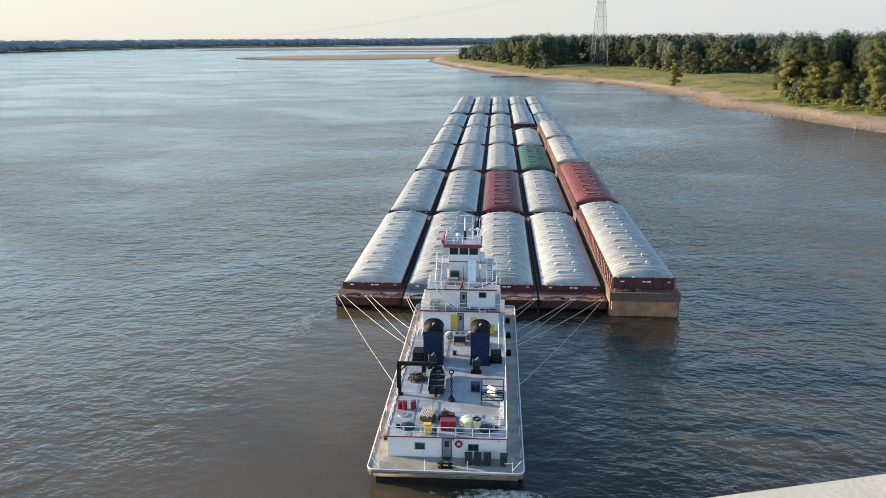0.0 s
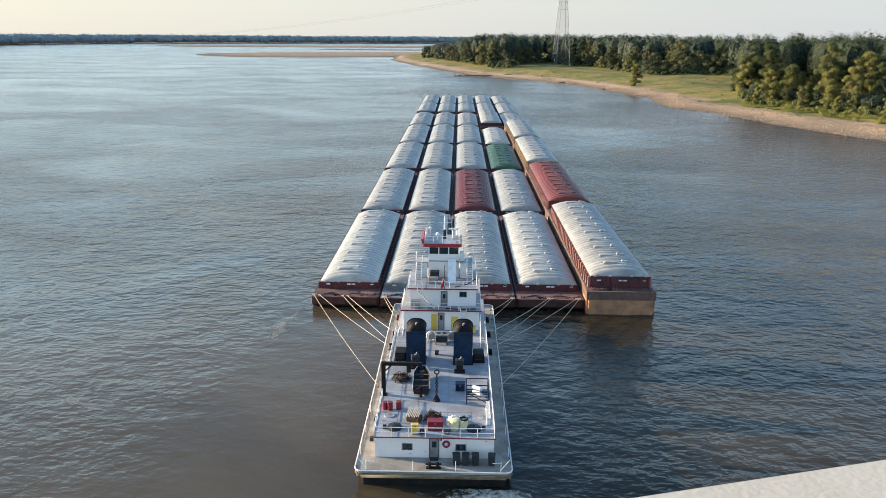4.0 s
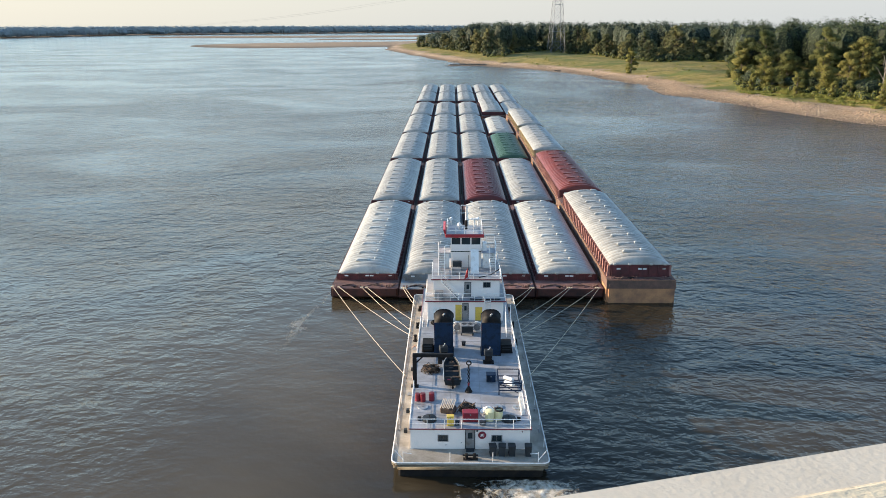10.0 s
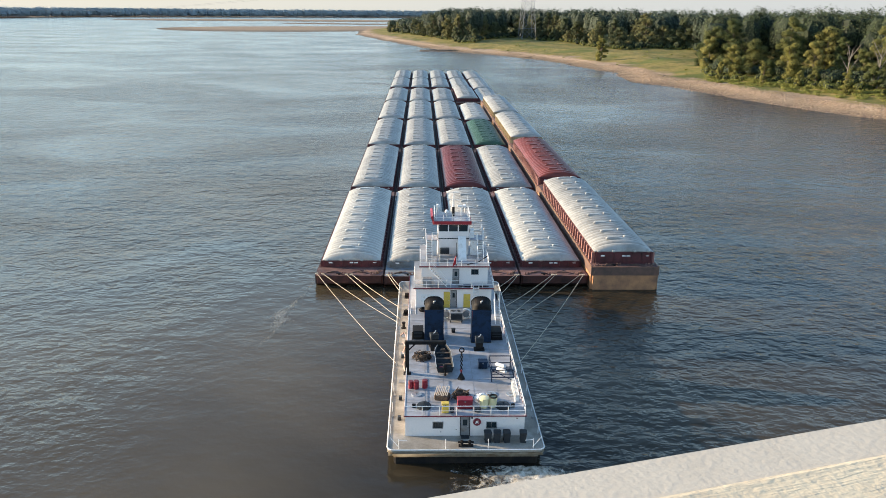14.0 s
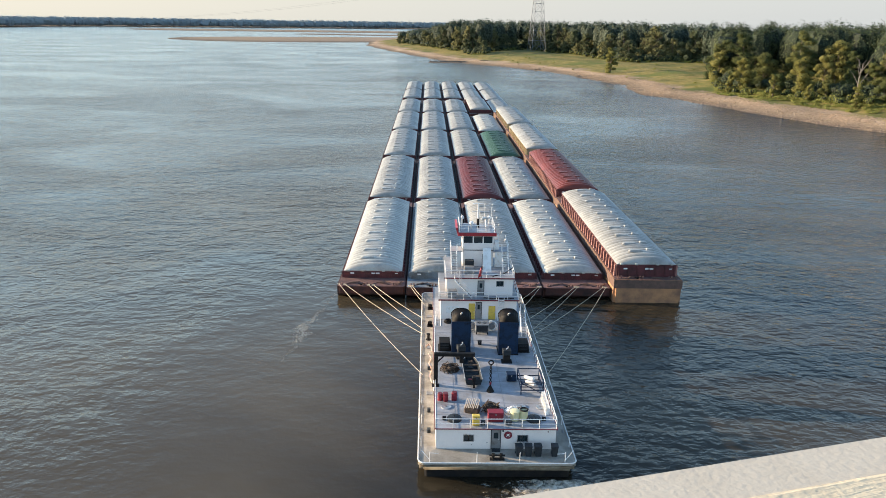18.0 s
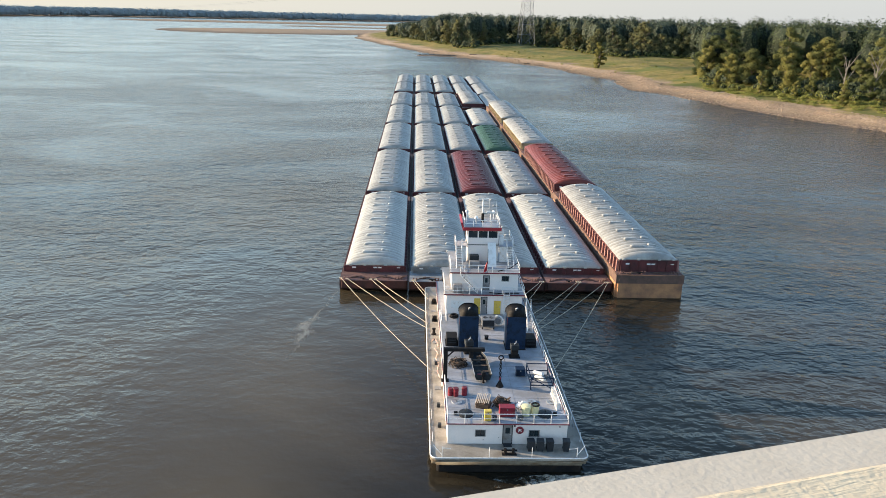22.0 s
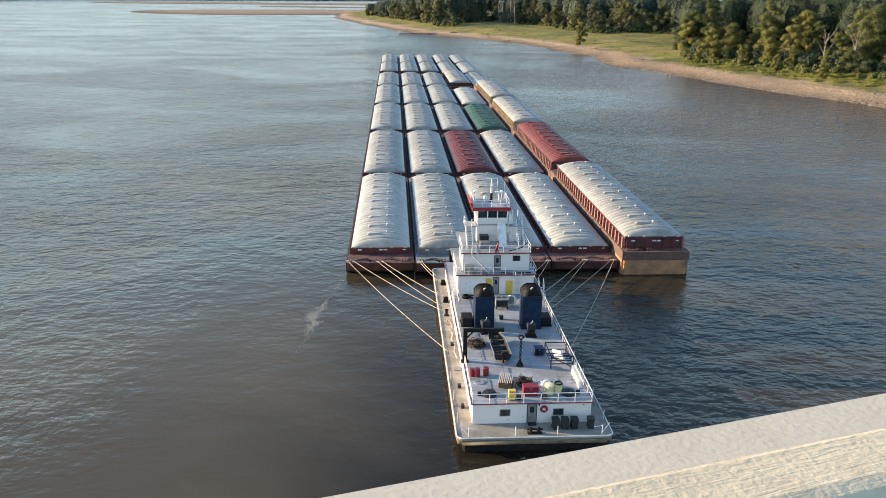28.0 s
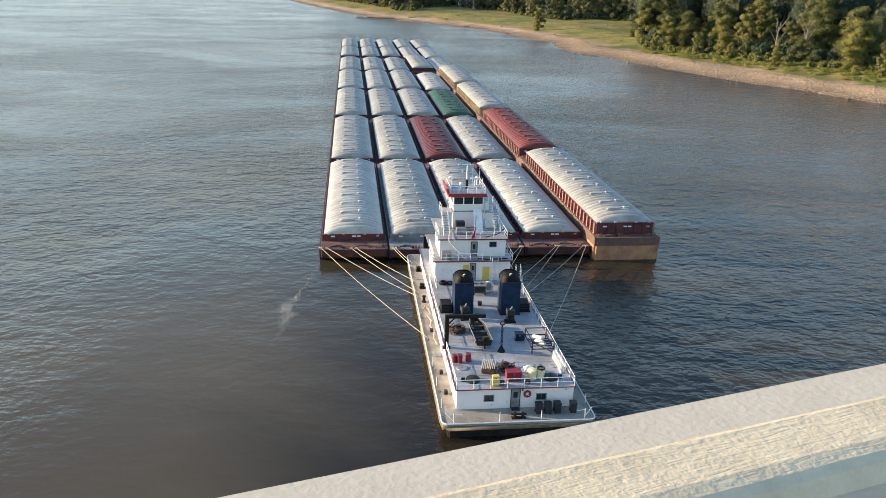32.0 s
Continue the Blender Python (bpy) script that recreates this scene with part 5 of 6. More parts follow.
railing("white pipe railing round the upper deck", (([(-5.85, -20.0), (-5.85, -37.9)], HOUSE), {}), (([(-5.85, -39.3), (-5.85, -47.9), (5.85, -47.9), (5.85, -20.0)], HOUSE), {}))
railing("white pipe railing of the second deck", (([(-5.2, -13.0), (-5.2, -19.0), (1.2, -19.0)], UPPER), {}), (([(2.3, -19.0), (5.2, -19.0), (5.2, -7.6)], UPPER), {}))
railing("white pipe railing of the third deck", (([(-4.4, -13.0), (-4.4, -17.5), (4.65, -17.5), (4.65, -7.9)], TEXAS), {}))
railing("white pipe railing on the pilothouse roof", (([(PX0 - 0.5, -7.4), (PX0 - 0.5, PY - 0.1), (PX1 + 0.1, PY - 0.1), (PX1 + 0.1, -7.4)], 13.99), {"high": 0.95, "gap": 1.3}))
for x, y in ((-7.25, -47.5), (-7.25, -43.0), (-7.25, -38.5), (-6.4, -50.3), (-1.95, -50.35), (2.1, -50.35), (6.4, -50.3), (7.25, -47.5), (7.25, -43.0), (7.25, -38.5), (7.25, -34.0)):
    part("stanchion", kept("stanchion", lambda: mesh_of("stanchion", tube(B(), (0, 0, 0), (0, 0, 1.05), 0.035, 6), RAIL_WHITE)), None, boat, at=pose(x, y, MAIN))
for s in (-1, 1):
    bm = path_tube(B(), [(s * 7.25, -49.7, MAIN + 0.9), (s * 6.35, -50.25, MAIN + 0.1)], 0.03, 5)
    path_tube(bm, [(s * 6.35, -50.25, MAIN + 0.9), (s * 5.6, -50.35, MAIN + 0.9)], 0.03, 5)
    part("corner_brace", bm, RAIL_WHITE, boat)

# stacks
for cx, nm in ((-2.75, "dark navy exhaust stack with a rounded top"), (2.83, "dark navy exhaust stack with a rounded top")):
    bm = B()
    box(bm, cx - 1.12, cx + 1.12, -30.3, -27.9, HOUSE, 7.95)
    st = part("funnel", bm, NAVY, boat, nm)
    bm = B()
    low, arch = [], []
    for i in range(11):
        u = -1 + 0.2 * i
        low.append([bm.verts.new((cx + 1.12 * u, y, 7.952)) for y in (-30.3, -27.9)])
        arch.append(bm.verts.new((cx + 1.12 * u, -28.4, 8.35 + 0.58 * (1 - abs(u) ** 3.2))))
    for i in range(10):
        bm.faces.new((low[i][0], low[i + 1][0], arch[i + 1], arch[i]))
        bm.faces.new((arch[i], arch[i + 1], low[i + 1][1], low[i][1]))
    bm.faces.new((low[0][0], arch[0], low[0][1]))
    bm.faces.new((low[10][0], low[10][1], arch[10]))
    bm.faces.new([q[0] for q in low] + [q[1] for q in low[::-1]])
    hood = part("hood", bm, BLACK, st, "black hood of the funnel", True)
    part("rim", path_tube(B(), [(cx - 1.15, -28.4, 7.9)] + [(cx + 1.14 * (-1 + 0.2 * i), -28.42, 8.37 + 0.58 * (1 - abs(-1 + 0.2 * i) ** 3.2)) for i in range(11)] + [(cx + 1.15, -28.4, 7.9)], 0.05, 5), BLACK, st)
    part("edge_line", box(B(), cx - 1.14, cx - 1.10, -30.32, -30.28, 7.0, 7.95), MAROON, st)
    part("ledge", box(B(), cx - 1.16, cx + 1.16, -30.36, -30.28, 7.9, 7.98), NAVY, st)
    part("pipe", path_tube(B(), [(cx - 0.05, -29.3, 8.1), (cx - 0.05, -29.3, 8.62), (cx + 0.1, -29.55, 8.8)], 0.09, 8), GREY, st)
    part("base_flange", box(B(), cx - 1.2, cx + 1.2, -30.38, -27.82, HOUSE, HOUSE + 0.1), BLACK, st)

# vertical ladders and stairs


def ladder(x, y, z0, z1, wide=0.5, lean=0.0):
    ld = part("ladder", B(), RAIL_WHITE, boat, "white steel ladder")
    for s in (-1, 1):
        part("stringer", tube(B(), (x + s * wide / 2, y, z0), (x + s * wide / 2, y + lean, z1 + 0.4), 0.05, 5), RAIL_WHITE, ld)
    n = int((z1 - z0) / 0.3)
    for i in range(1, n + 1):
        f = i / n
        part("rung", kept(("rung", wide), lambda: mesh_of("rung", box(B(), -wide / 2, wide / 2, -0.08, 0.08, -0.025, 0.025), RAIL_WHITE)), None, ld, at=pose(x, y + lean * f, z0 + (z1 - z0) * f))
    return ld


def stair(a, b, wide, along="x"):
    """An inclined stair with treads from a to b."""
    a, b = Vector(a), Vector(b)
    stp = part("stair", B(), RAIL_WHITE, boat, "white inclined steel stair")
    side = Vector((0, wide / 2, 0)) if along == "x" else Vector((wide / 2, 0, 0))
    up = Vector((0, 0, 0.95))
    for s in (-1, 1):
        part("stringer", tube(B(), a + side * s, b + side * s, 0.05, 4), RAIL_WHITE, stp)
        part("handrail", path_tube(B(), [a + side * s, a + side * s + up, b + side * s + up, b + side * s], 0.03, 5), RAIL_WHITE, stp)
    n = max(3, int((b.z - a.z) / 0.24))
    for i in range(1, n):
        c = a.lerp(b, i / n)
        h = Vector((0.13, wide / 2, 0.015)) if along == "x" else Vector((wide / 2, 0.13, 0.015))
        part("tread", box(B(), c.x - h.x, c.x + h.x, c.y - h.y, c.y + h.y, c.z - h.z, c.z + h.z), GREY, stp)
    return stp


ladder(2.9, -19.3, HOUSE, UPPER, 0.75, 0.15)
stair((-0.9, -18.2, UPPER), (-3.2, -18.2, TEXAS), 0.7)
stair((-3.2, -15.8, TEXAS), (-3.2, -12.8, 11.4), 0.75, "y")
stair((3.75, -15.4, TEXAS), (3.75, -12.6, 11.4), 0.75, "y")
for x0, x1 in ((-3.7, PX0), (PX1, 4.3)):
    part("wing_platform", box(B(), x0, x1, -12.8, -10.2, 11.34, 11.42), DECK_GREY, boat)
    part("wing_screen", box(B(), x0 + 0.2, x1 - 0.2, -12.6, -12.52, TEXAS, 11.32), RAIL_WHITE, boat)
railing("white pipe railing of the bridge wings", (([(-3.65, -10.8), (-3.65, -12.75)], 11.42), {}), (([(-2.75, -12.75), (-1.95, -12.75)], 11.42), {}), (([(4.25, -8.0), (4.25, -12.75)], 11.42), {}), (([(3.3, -12.75), (2.3, -12.75)], 11.42), {}))
stair((-5.3, -18.4, HOUSE), (-5.3, -21.2, MAIN + 2.2), 0.6, "y")
stair((5.35, -24.6, HOUSE), (5.35, -22.0, UPPER - 0.4), 0.6, "y")
part("white_board", prism(B(), [(-15.0, TEXAS), (-14.93, TEXAS), (-12.6, 11.9), (-12.7, 11.9)], 0.75, 1.85, "x"), TARP, boat, "tall pale board leaning on the pilothouse")
part("fan_unit", box(B(), -1.7, -0.45, -13.6, -12.7, TEXAS, TEXAS + 1.15, 0.05), DARK_GREY, boat, "dark grey fan unit before the pilothouse")

# masts and aerials on the pilothouse roof
RT = 13.99
mast = part("mast", tube(B(), (0.2, -9.6, RT), (0.2, -9.6, RT + 3.4), 0.16, 8, 0.09), RAIL_WHITE, boat, "stout white mast")
part("dark_sleeve", tube(B(), (0.2, -9.6, RT), (0.2, -9.6, RT + 1.3), 0.19, 8), BLACK, mast)
part("yard", box(B(), -0.55, 0.95, -9.66, -9.54, RT + 3.36, RT + 3.43), RAIL_WHITE, mast)
part("spreader", tube(B(), (-0.7, -9.6, RT + 2.3), (1.1, -9.6, RT + 2.3), 0.045, 5), RAIL_WHITE, mast)
part("radar_post", tube(B(), (1.35, -9.2, RT), (1.35, -9.2, RT + 1.2), 0.10, 7), RAIL_WHITE, boat)
part("radar_bar", box(B(), 0.75, 1.95, -9.32, -9.08, RT + 1.22, RT + 1.42, 0.04), RAIL_WHITE, boat)
for x, y, s in ((-0.75, -10.4, 0.29),):
    part("satellite_dome", lathe(B(), [(0.1, 0), (0.1, 0.6), (s * 0.8, 0.65), (s, 0.65 + s * 0.5), (s * 0.85, 0.65 + s * 1.1), (s * 0.4, 0.65 + s * 1.5), (0.05, 0.65 + s * 1.6)], 14, (x, y, RT)), RAIL_WHITE, boat, "", True)
for x, y, h in ((-2.2, -11.6, 2.4), (2.1, -11.2, 1.9), (2.2, -8.0, 2.6), (1.2, -8.2, 3.1)):
    part("aerial", tube(B(), (x, y, RT), (x, y, RT + h), 0.022, 5), RAIL_WHITE, boat)
for x in (-1.9, 1.9):
    part("searchlight", tube(lathe(B(), [(0.06, 0), (0.06, 0.8)], 8, (x, -7.6, RT)), (x, -7.9, RT + 0.95), (x, -7.35, RT + 0.95), 0.22, 12), RAIL_WHITE, boat)
part("horn", path_tube(B(), [(2.45, -11.9, 13.6), (2.9, -11.9, 13.6), (2.9, -11.9, 12.6)], 0.05, 6), RAIL_WHITE, boat)
part("equipment_locker", box(B(), 2.4, 3.0, -11.9, -11.0, 11.42, 12.6, 0.04), RAIL_WHITE, boat)

# flag on a staff
staff = part("flagstaff", tube(B(), (0.35, -17.62, TEXAS - 0.08), (0.35, -17.62, TEXAS + 3.3), 0.035, 6), BLACK, boat)
bm = B()
g = [[bm.verts.new((0.33 - (0.045 + 0.012 * (7 - j)) * i, -17.66 - 0.06 * math.sin(i * 1.9 + j * 0.6), TEXAS + 0.35 + 0.19 * j - 0.10 * i)) for j in range(8)] for i in range(5)]
for i in range(4):
    for j in range(7):
        bm.faces.new((g[i][j], g[i + 1][j], g[i + 1][j + 1], g[i][j + 1]))
part("flag", bm, RED, staff, "small drooping red and white flag")
part("flag_stripe", box(B(), 0.33, 0.40, -17.68, -17.66, TEXAS + 0.4, TEXAS + 1.3), TARP, staff)

# life ring on the aft wall
ring = part("life_ring", torus(B(), (1.17, -47.96, 3.17), 0.30, 0.10, "y", 18, 8), RED_DRUM, boat, "red life ring with white bands", True)
part("backing_disc", tube(B(), (1.17, -47.93, 3.17), (1.17, -47.905, 3.17), 0.30, 18), MAROON, ring)
part("emblem", tube(B(), (1.17, -47.95, 3.17), (1.17, -47.935, 3.17), 0.13, 12), RAIL_WHITE, ring)
for a in range(8):
    t = radians(22.5 + 45 * a)
    part("dash", box(B(), -0.05, 0.05, -0.012, 0.0, -0.03, 0.03), RAIL_WHITE, ring, at=pose(1.17 + 0.22 * math.cos(t), -47.933, 3.17 + 0.22 * math.sin(t)))
for a in range(4):
    t = radians(45 + 90 * a)
    part("white_band", torus(B(), (1.17 + 0.27 * math.cos(t), -47.96, 3.17 + 0.27 * math.sin(t)), 0.06, 0.045, "y", 8, 5), RAIL_WHITE, ring)
part("wall_lamp", box(B(), 0.6, 0.75, -48.02, -47.9, 3.55, 3.7, 0.02), DARK_GREY, boat)
part("wall_lamp", box(B(), 5.0, 5.12, -48.0, -47.9, 3.5, 3.6, 0.02), MAROON, boat)
for x, z in ((-2.4, 2.05), (-0.9, 2.3)):
    part("vent_cap", box(B(), x, x + 0.1, -47.94, -47.9, z, z + 0.08), GREY, boat)
part("door_step", box(B(), -0.4, 0.4, -48.5, -47.95, MAIN, MAIN + 0.09), DARK_GREY, boat)
part("air_unit", box(B(), -4.1, -2.9, -18.4, -17.5, UPPER, UPPER + 1.0, 0.04), GREY, boat, "grey air conditioner on the second deck")
part("air_unit", box(B(), -1.85, -0.5, -15.6, -14.7, TEXAS, TEXAS + 0.85, 0.04), GREY, boat, "grey air conditioner on the third deck")
part("cable_run", path_tube(B(), [(0.6, -18.9, UPPER + 0.25), (2.0, -18.95, UPPER + 0.18), (4.6, -18.6, UPPER + 0.12)], 0.07, 6), BLACK, boat)
part("cable_run", path_tube(B(), [(1.8, -17.4, TEXAS + 0.2), (3.4, -17.3, TEXAS + 0.6), (4.5, -16.2, TEXAS + 1.0)], 0.06, 6), BLACK, boat)

# bitts, winches and gear along both side decks
double_bitt = kept("double_bitt", lambda: mesh_of("bitt", lathe(lathe(box(B(), -0.2, 0.2, -0.5, 0.5, 0, 0.06), [(0.13, 0.05), (0.13, 0.5), (0.18, 0.52), (0.18, 0.58)], 10, (0, -0.28, 0)), [(0.13, 0.05), (0.13, 0.5), (0.18, 0.52), (0.18, 0.58)], 10, (0, 0.28, 0)), GREY))
for y in (-44.2, -39.5, -32.0, -25.6, -19.5, -17.8, -13.9, -11.4, -8.2, -6.3, -4.2):
    part("bitt", double_bitt, None, boat, at=pose(-7.1, y, MAIN) @ Matrix.Scale(0.46, 4))
    part("bitt", double_bitt, None, boat, at=pose(7.1, y - 0.3, MAIN) @ Matrix.Scale(0.46, 4))
part("stern_bitt", box(lathe(lathe(box(B(), -0.7, 0.7, -50.05, -49.6, MAIN, MAIN + 0.08), [(0.14, 0), (0.14, 0.6)], 10, (-0.38, -49.82, MAIN)), [(0.14, 0), (0.14, 0.6)], 10, (0.38, -49.82, MAIN)), -0.75, 0.75, -49.9, -49.74, MAIN + 0.36, MAIN + 0.48), BLACK, boat)


def winch():
    bm = B()
    box(bm, -0.5, 0.5, -0.7, 0.7, 0, 0.12)
    tube(bm, (-0.35, 0, 0.55), (0.35, 0, 0.55), 0.34, 14)
    for x in (-0.4, 0.36):
        tube(bm, (x, 0, 0.55), (x + 0.05, 0, 0.55), 0.55, 16)
    box(bm, -0.2, 0.25, 0.4, 0.75, 0.1, 0.75, 0.03)
    return mesh_of("deck_winch", bm, BLACK)


wm = kept("winch", winch)
part("deck_hose", path_tube(B(), [(-6.15, -33.5, MAIN + 0.05), (-6.4, -31.6, MAIN + 0.05), (-6.15, -29.8, MAIN + 0.05), (-6.5, -28.2, MAIN + 0.05), (-6.2, -26.6, MAIN + 0.05), (-6.55, -25.2, MAIN + 0.05)], 0.07, 6), PINK_HOSE, boat, "faded pink fire hose lying along the side deck")
part("deck_hose", path_tube(B(), [(-6.9, -23.0, MAIN + 0.05), (-6.5, -22.0, MAIN + 0.05), (-6.2, -23.2, MAIN + 0.05), (-6.1, -24.6, MAIN + 0.05)], 0.07, 6), PINK_HOSE, boat, "faded pink fire hose lying along the side deck")
part("capstan", lathe(B(), [(0.34, 0), (0.34, 0.1), (0.2, 0.2), (0.17, 0.6), (0.26, 0.78), (0.26, 0.85), (0.1, 0.9)], 14, (-6.55, -20.6, MAIN)), BLACK, boat, "black capstan on the side deck")
part("hose_box", box(B(), -6.02, -5.86, -36.3, -35.4, MAIN + 0.4, MAIN + 1.3, 0.03), RAIL_WHITE, boat)
for x, y in ((-6.35, -15.7), (6.4, -15.2), (-6.3, -9.0), (6.35, -9.4), (6.35, -21.5)):
    part("deck_winch", wm, None, boat, at=pose(x, y, MAIN) @ Matrix.Scale(0.72, 4))
for y in (-36.5, -29.0, -23.6, -12.6):
    part("deck_hatch", box(B(), -6.75, -6.05, y, y + 0.8, MAIN, MAIN + 0.07, 0.02), GREY, boat)
for y in (-44.9, -40.6, -30.0):
    part("deck_box", box(B(), -6.65, -6.3, y, y + 0.45, MAIN, MAIN + 0.4, 0.03), DARK_GREY, boat)
float_on(boat, pose(AXIS, 0, 0))


# ---- things on the towboat's decks ----


def on_deck(ob, x, y, z, turn=0.0, size=1.0):
    return float_on(ob, pose(AXIS + x, y, z, 0, 0, turn) @ Matrix.Scale(size, 4))


def drum():
    d = new("drum")
    part("barrel", lathe(B(), [(0.28, 0), (0.29, 0.02), (0.29, 0.28), (0.31, 0.30), (0.29, 0.32), (0.29, 0.58), (0.31, 0.60), (0.29, 0.62), (0.29, 0.86), (0.28, 0.88)], 16), RED_DRUM, d)
    part("lid", lathe(B(), [(0.27, 0.881), (0.27, 0.90)], 16), MAROON, d)
    return tagged(d, "red steel oil drum standing on the upper deck", "drum", "drums on deck")


d0 = drum()
d1, d2 = copy_thing(d0, Matrix()), copy_thing(d0, Matrix())
on_deck(d0, -4.80, -42.15, HOUSE)
on_deck(d1, -3.88, -41.95, HOUSE, 40)
on_deck(d2, -5.35, -42.0, HOUSE, 80, 0.9)


def dustbin(lidded):
    d = new("dustbin")
    part("body", prism(B(), [(-0.26, 0), (0.26, 0), (0.33, 0.95), (-0.33, 0.95)], -0.30, 0.32), DARK_GREY, d)
    part("lid", box(B(), -0.35, 0.35, -0.34, 0.40, 0.955, 1.02, 0.02), DARK_GREY, d)
    part("handle", tube(B(), (-0.28, 0.44, 0.98), (0.28, 0.44, 0.98), 0.03, 6), DARK_GREY, d)
    for s in (-0.27, 0.27):
        part("wheel", tube(B(), (s - 0.03, 0.3, 0.11), (s + 0.03, 0.3, 0.11), 0.11, 10), BLACK, d)
    return tagged(d, "dark grey wheeled dustbin on the aft deck", "dustbin", "dustbins on the aft deck")


b0 = dustbin(True)
for i, (x, t) in enumerate(((2.16, 4), (3.06, -3), (3.99, 2), (5.57, -5))):
    on_deck(b0 if i == 0 else copy_thing(b0, Matrix()), x, -49.0, MAIN, t, 1.04)


def skiff():
    s = new("skiff")
    bm = B()
    st = []
    n = 9
    for i in range(n + 1):
        f = i / n
        y = -2.6 + 5.2 * f
        w = 0.82 * (1 - max(0, f - 0.62) ** 2 * 3.6)
        lift = max(0, f - 0.6) ** 2 * 1.6
        st.append([(-w, y, 0.62 + lift * 0.35), (-w * 0.82, y, 0.08 + lift), (0, y, 0.02 + lift), (w * 0.82, y, 0.08 + lift), (w, y, 0.62 + lift * 0.35)])
    vo = [[bm.verts.new(p) for p in r] for r in st]
    vi = [[bm.verts.new((p[0] * 0.94, p[1] * 0.985, p[2] + (0.035 if 0 < k < 4 else 0.0))) for k, p in enumerate(r)] for r in st]
    for i in range(n):
        for k in range(4):
            bm.faces.new((vo[i][k], vo[i + 1][k], vo[i + 1][k + 1], vo[i][k + 1]))
            bm.faces.new((vi[i][k + 1], vi[i + 1][k + 1], vi[i + 1][k], vi[i][k]))
        for k in (0, 4):
            bm.faces.new((vo[i][k], vi[i][k], vi[i + 1][k], vo[i + 1][k]))
    for r in (0, n):
        for k in range(4):
            bm.faces.new((vo[r][k], vo[r][k + 1], vi[r][k + 1], vi[r][k]))
        bm.faces.new(vo[r])
    part("hull", bm, DARK_GREY, s, "dull dark metal hull")
    for y in (-1.5, -0.2, 1.1):
        part("thwart", box(B(), -0.76, 0.76, y - 0.14, y + 0.14, 0.40, 0.46), ROPE, s)
    for e in (0, 4):
        part("gunwale", path_tube(B(), [p[e] for p in st], 0.035, 5), ALU, s)
    m = part("outboard_motor", box(box(B(), -0.18, 0.18, -3.05, -2.62, 0.55, 1.0, 0.06), -0.08, 0.08, -2.9, -2.72, -0.1, 0.55), BLACK, s)
    part("propeller", torus(B(), (0, -2.95, 0.0), 0.1, 0.03, "y", 8, 4), BLACK, m)
    part("fuel_can", box(B(), -0.5, -0.1, -2.3, -2.0, 0.15, 0.45, 0.03), RED, s)
    part("rope_heap", torus(torus(B(), (0.1, 1.7, 0.42), 0.26, 0.07), (0.05, 1.75, 0.52), 0.18, 0.06), ROPE, s)
    part("cradle", box(B(), -0.7, 0.7, -1.6, -1.4, -0.13, 0.08), GREY, s)
    part("cradle", box(B(), -0.7, 0.7, 1.2, 1.4, -0.13, 0.12), GREY, s)
    return tagged(s, "open aluminium skiff with an outboard motor on a cradle", "skiff")


on_deck(skiff(), -1.8, -35.9, HOUSE + 0.15, 2, 1.14)


def davit():
    d = new("davit_crane")
    part("post", box(B(), -0.22, 0.22, -0.22, 0.22, 0, 3.45, 0.03), BLACK, d)
    part("boom", box(B(), -0.22, 4.15, -0.2, 0.2, 3.45, 3.82, 0.03), BLACK, d)
    part("brace", tube(B(), (0.1, 0, 2.7), (0.9, 0, 3.5), 0.08, 6), BLACK, d)
    t = part("trolley", box(B(), 2.5, 2.95, -0.25, 0.25, 2.7, 3.45, 0.04), BLACK, d)
    part("hook", path_tube(B(), [(2.72, 0, 2.7), (2.72, 0, 2.3), (2.85, 0, 2.15), (2.95, 0, 2.3)], 0.04, 5), GREY, t)
    part("foot_plate", box(B(), -0.4, 0.4, -0.4, 0.4, 0, 0.05), BLACK, d)
    return tagged(d, "black steel davit crane over the skiff", "crane")


on_deck(davit(), -5.78, -38.6, HOUSE)


def rope_heap(name, seed, r, h, label):
    rnd = random.Random(seed)
    ob = new(name)
    bm = B()
    turns = []
    for i in range(16 * 10):
        if i % 10 == 0:
            cx, cy, w = rnd.uniform(-0.35, 0.35) * r, rnd.uniform(-0.35, 0.35) * r, r * rnd.uniform(0.4, 0.95)
        a = i * 0.62832
        turns.append((cx + w * (1 - 0.35 * i / 160) * math.cos(a), cy + w * (1 - 0.35 * i / 160) * math.sin(a), 0.07 + h * i / 180 + 0.06 * math.sin(a * 1.7)))
    path_tube(bm, turns, 0.06, 5)
    part("coil", bm, ROPE, ob, "", True)
    for i in range(16):
        a = rnd.uniform(0, 6.28)
        b2 = a + rnd.uniform(0.8, 2.0)
        part("loose_end", path_tube(B(), [(r * 0.5 * math.cos(a), r * 0.5 * math.sin(a), h * 0.9), (r * 1.0 * math.cos(a), r * 1.0 * math.sin(a), h * rnd.uniform(0.2, 1.25)), (r * 1.25 * math.cos(b2), r * 1.25 * math.sin(b2), 0.06)], 0.05, 5), ROPE, ob)
    return tagged(ob, label, "rope")


on_deck(rope_heap("rope_heap", 3, 0.85, 0.75, "tangled brown heap of rigging and wire on deck"), -0.25, -44.2, HOUSE)
on_deck(rope_heap("rope_heap", 8, 0.95, 0.6, "tangled dark heap of rope beside the skiff"), -4.1, -34.6, HOUSE)
on_deck(rope_heap("rope_heap", 9, 0.6, 0.4, "small dark coil of rope by the white tarp"), 2.1, -44.7, HOUSE)


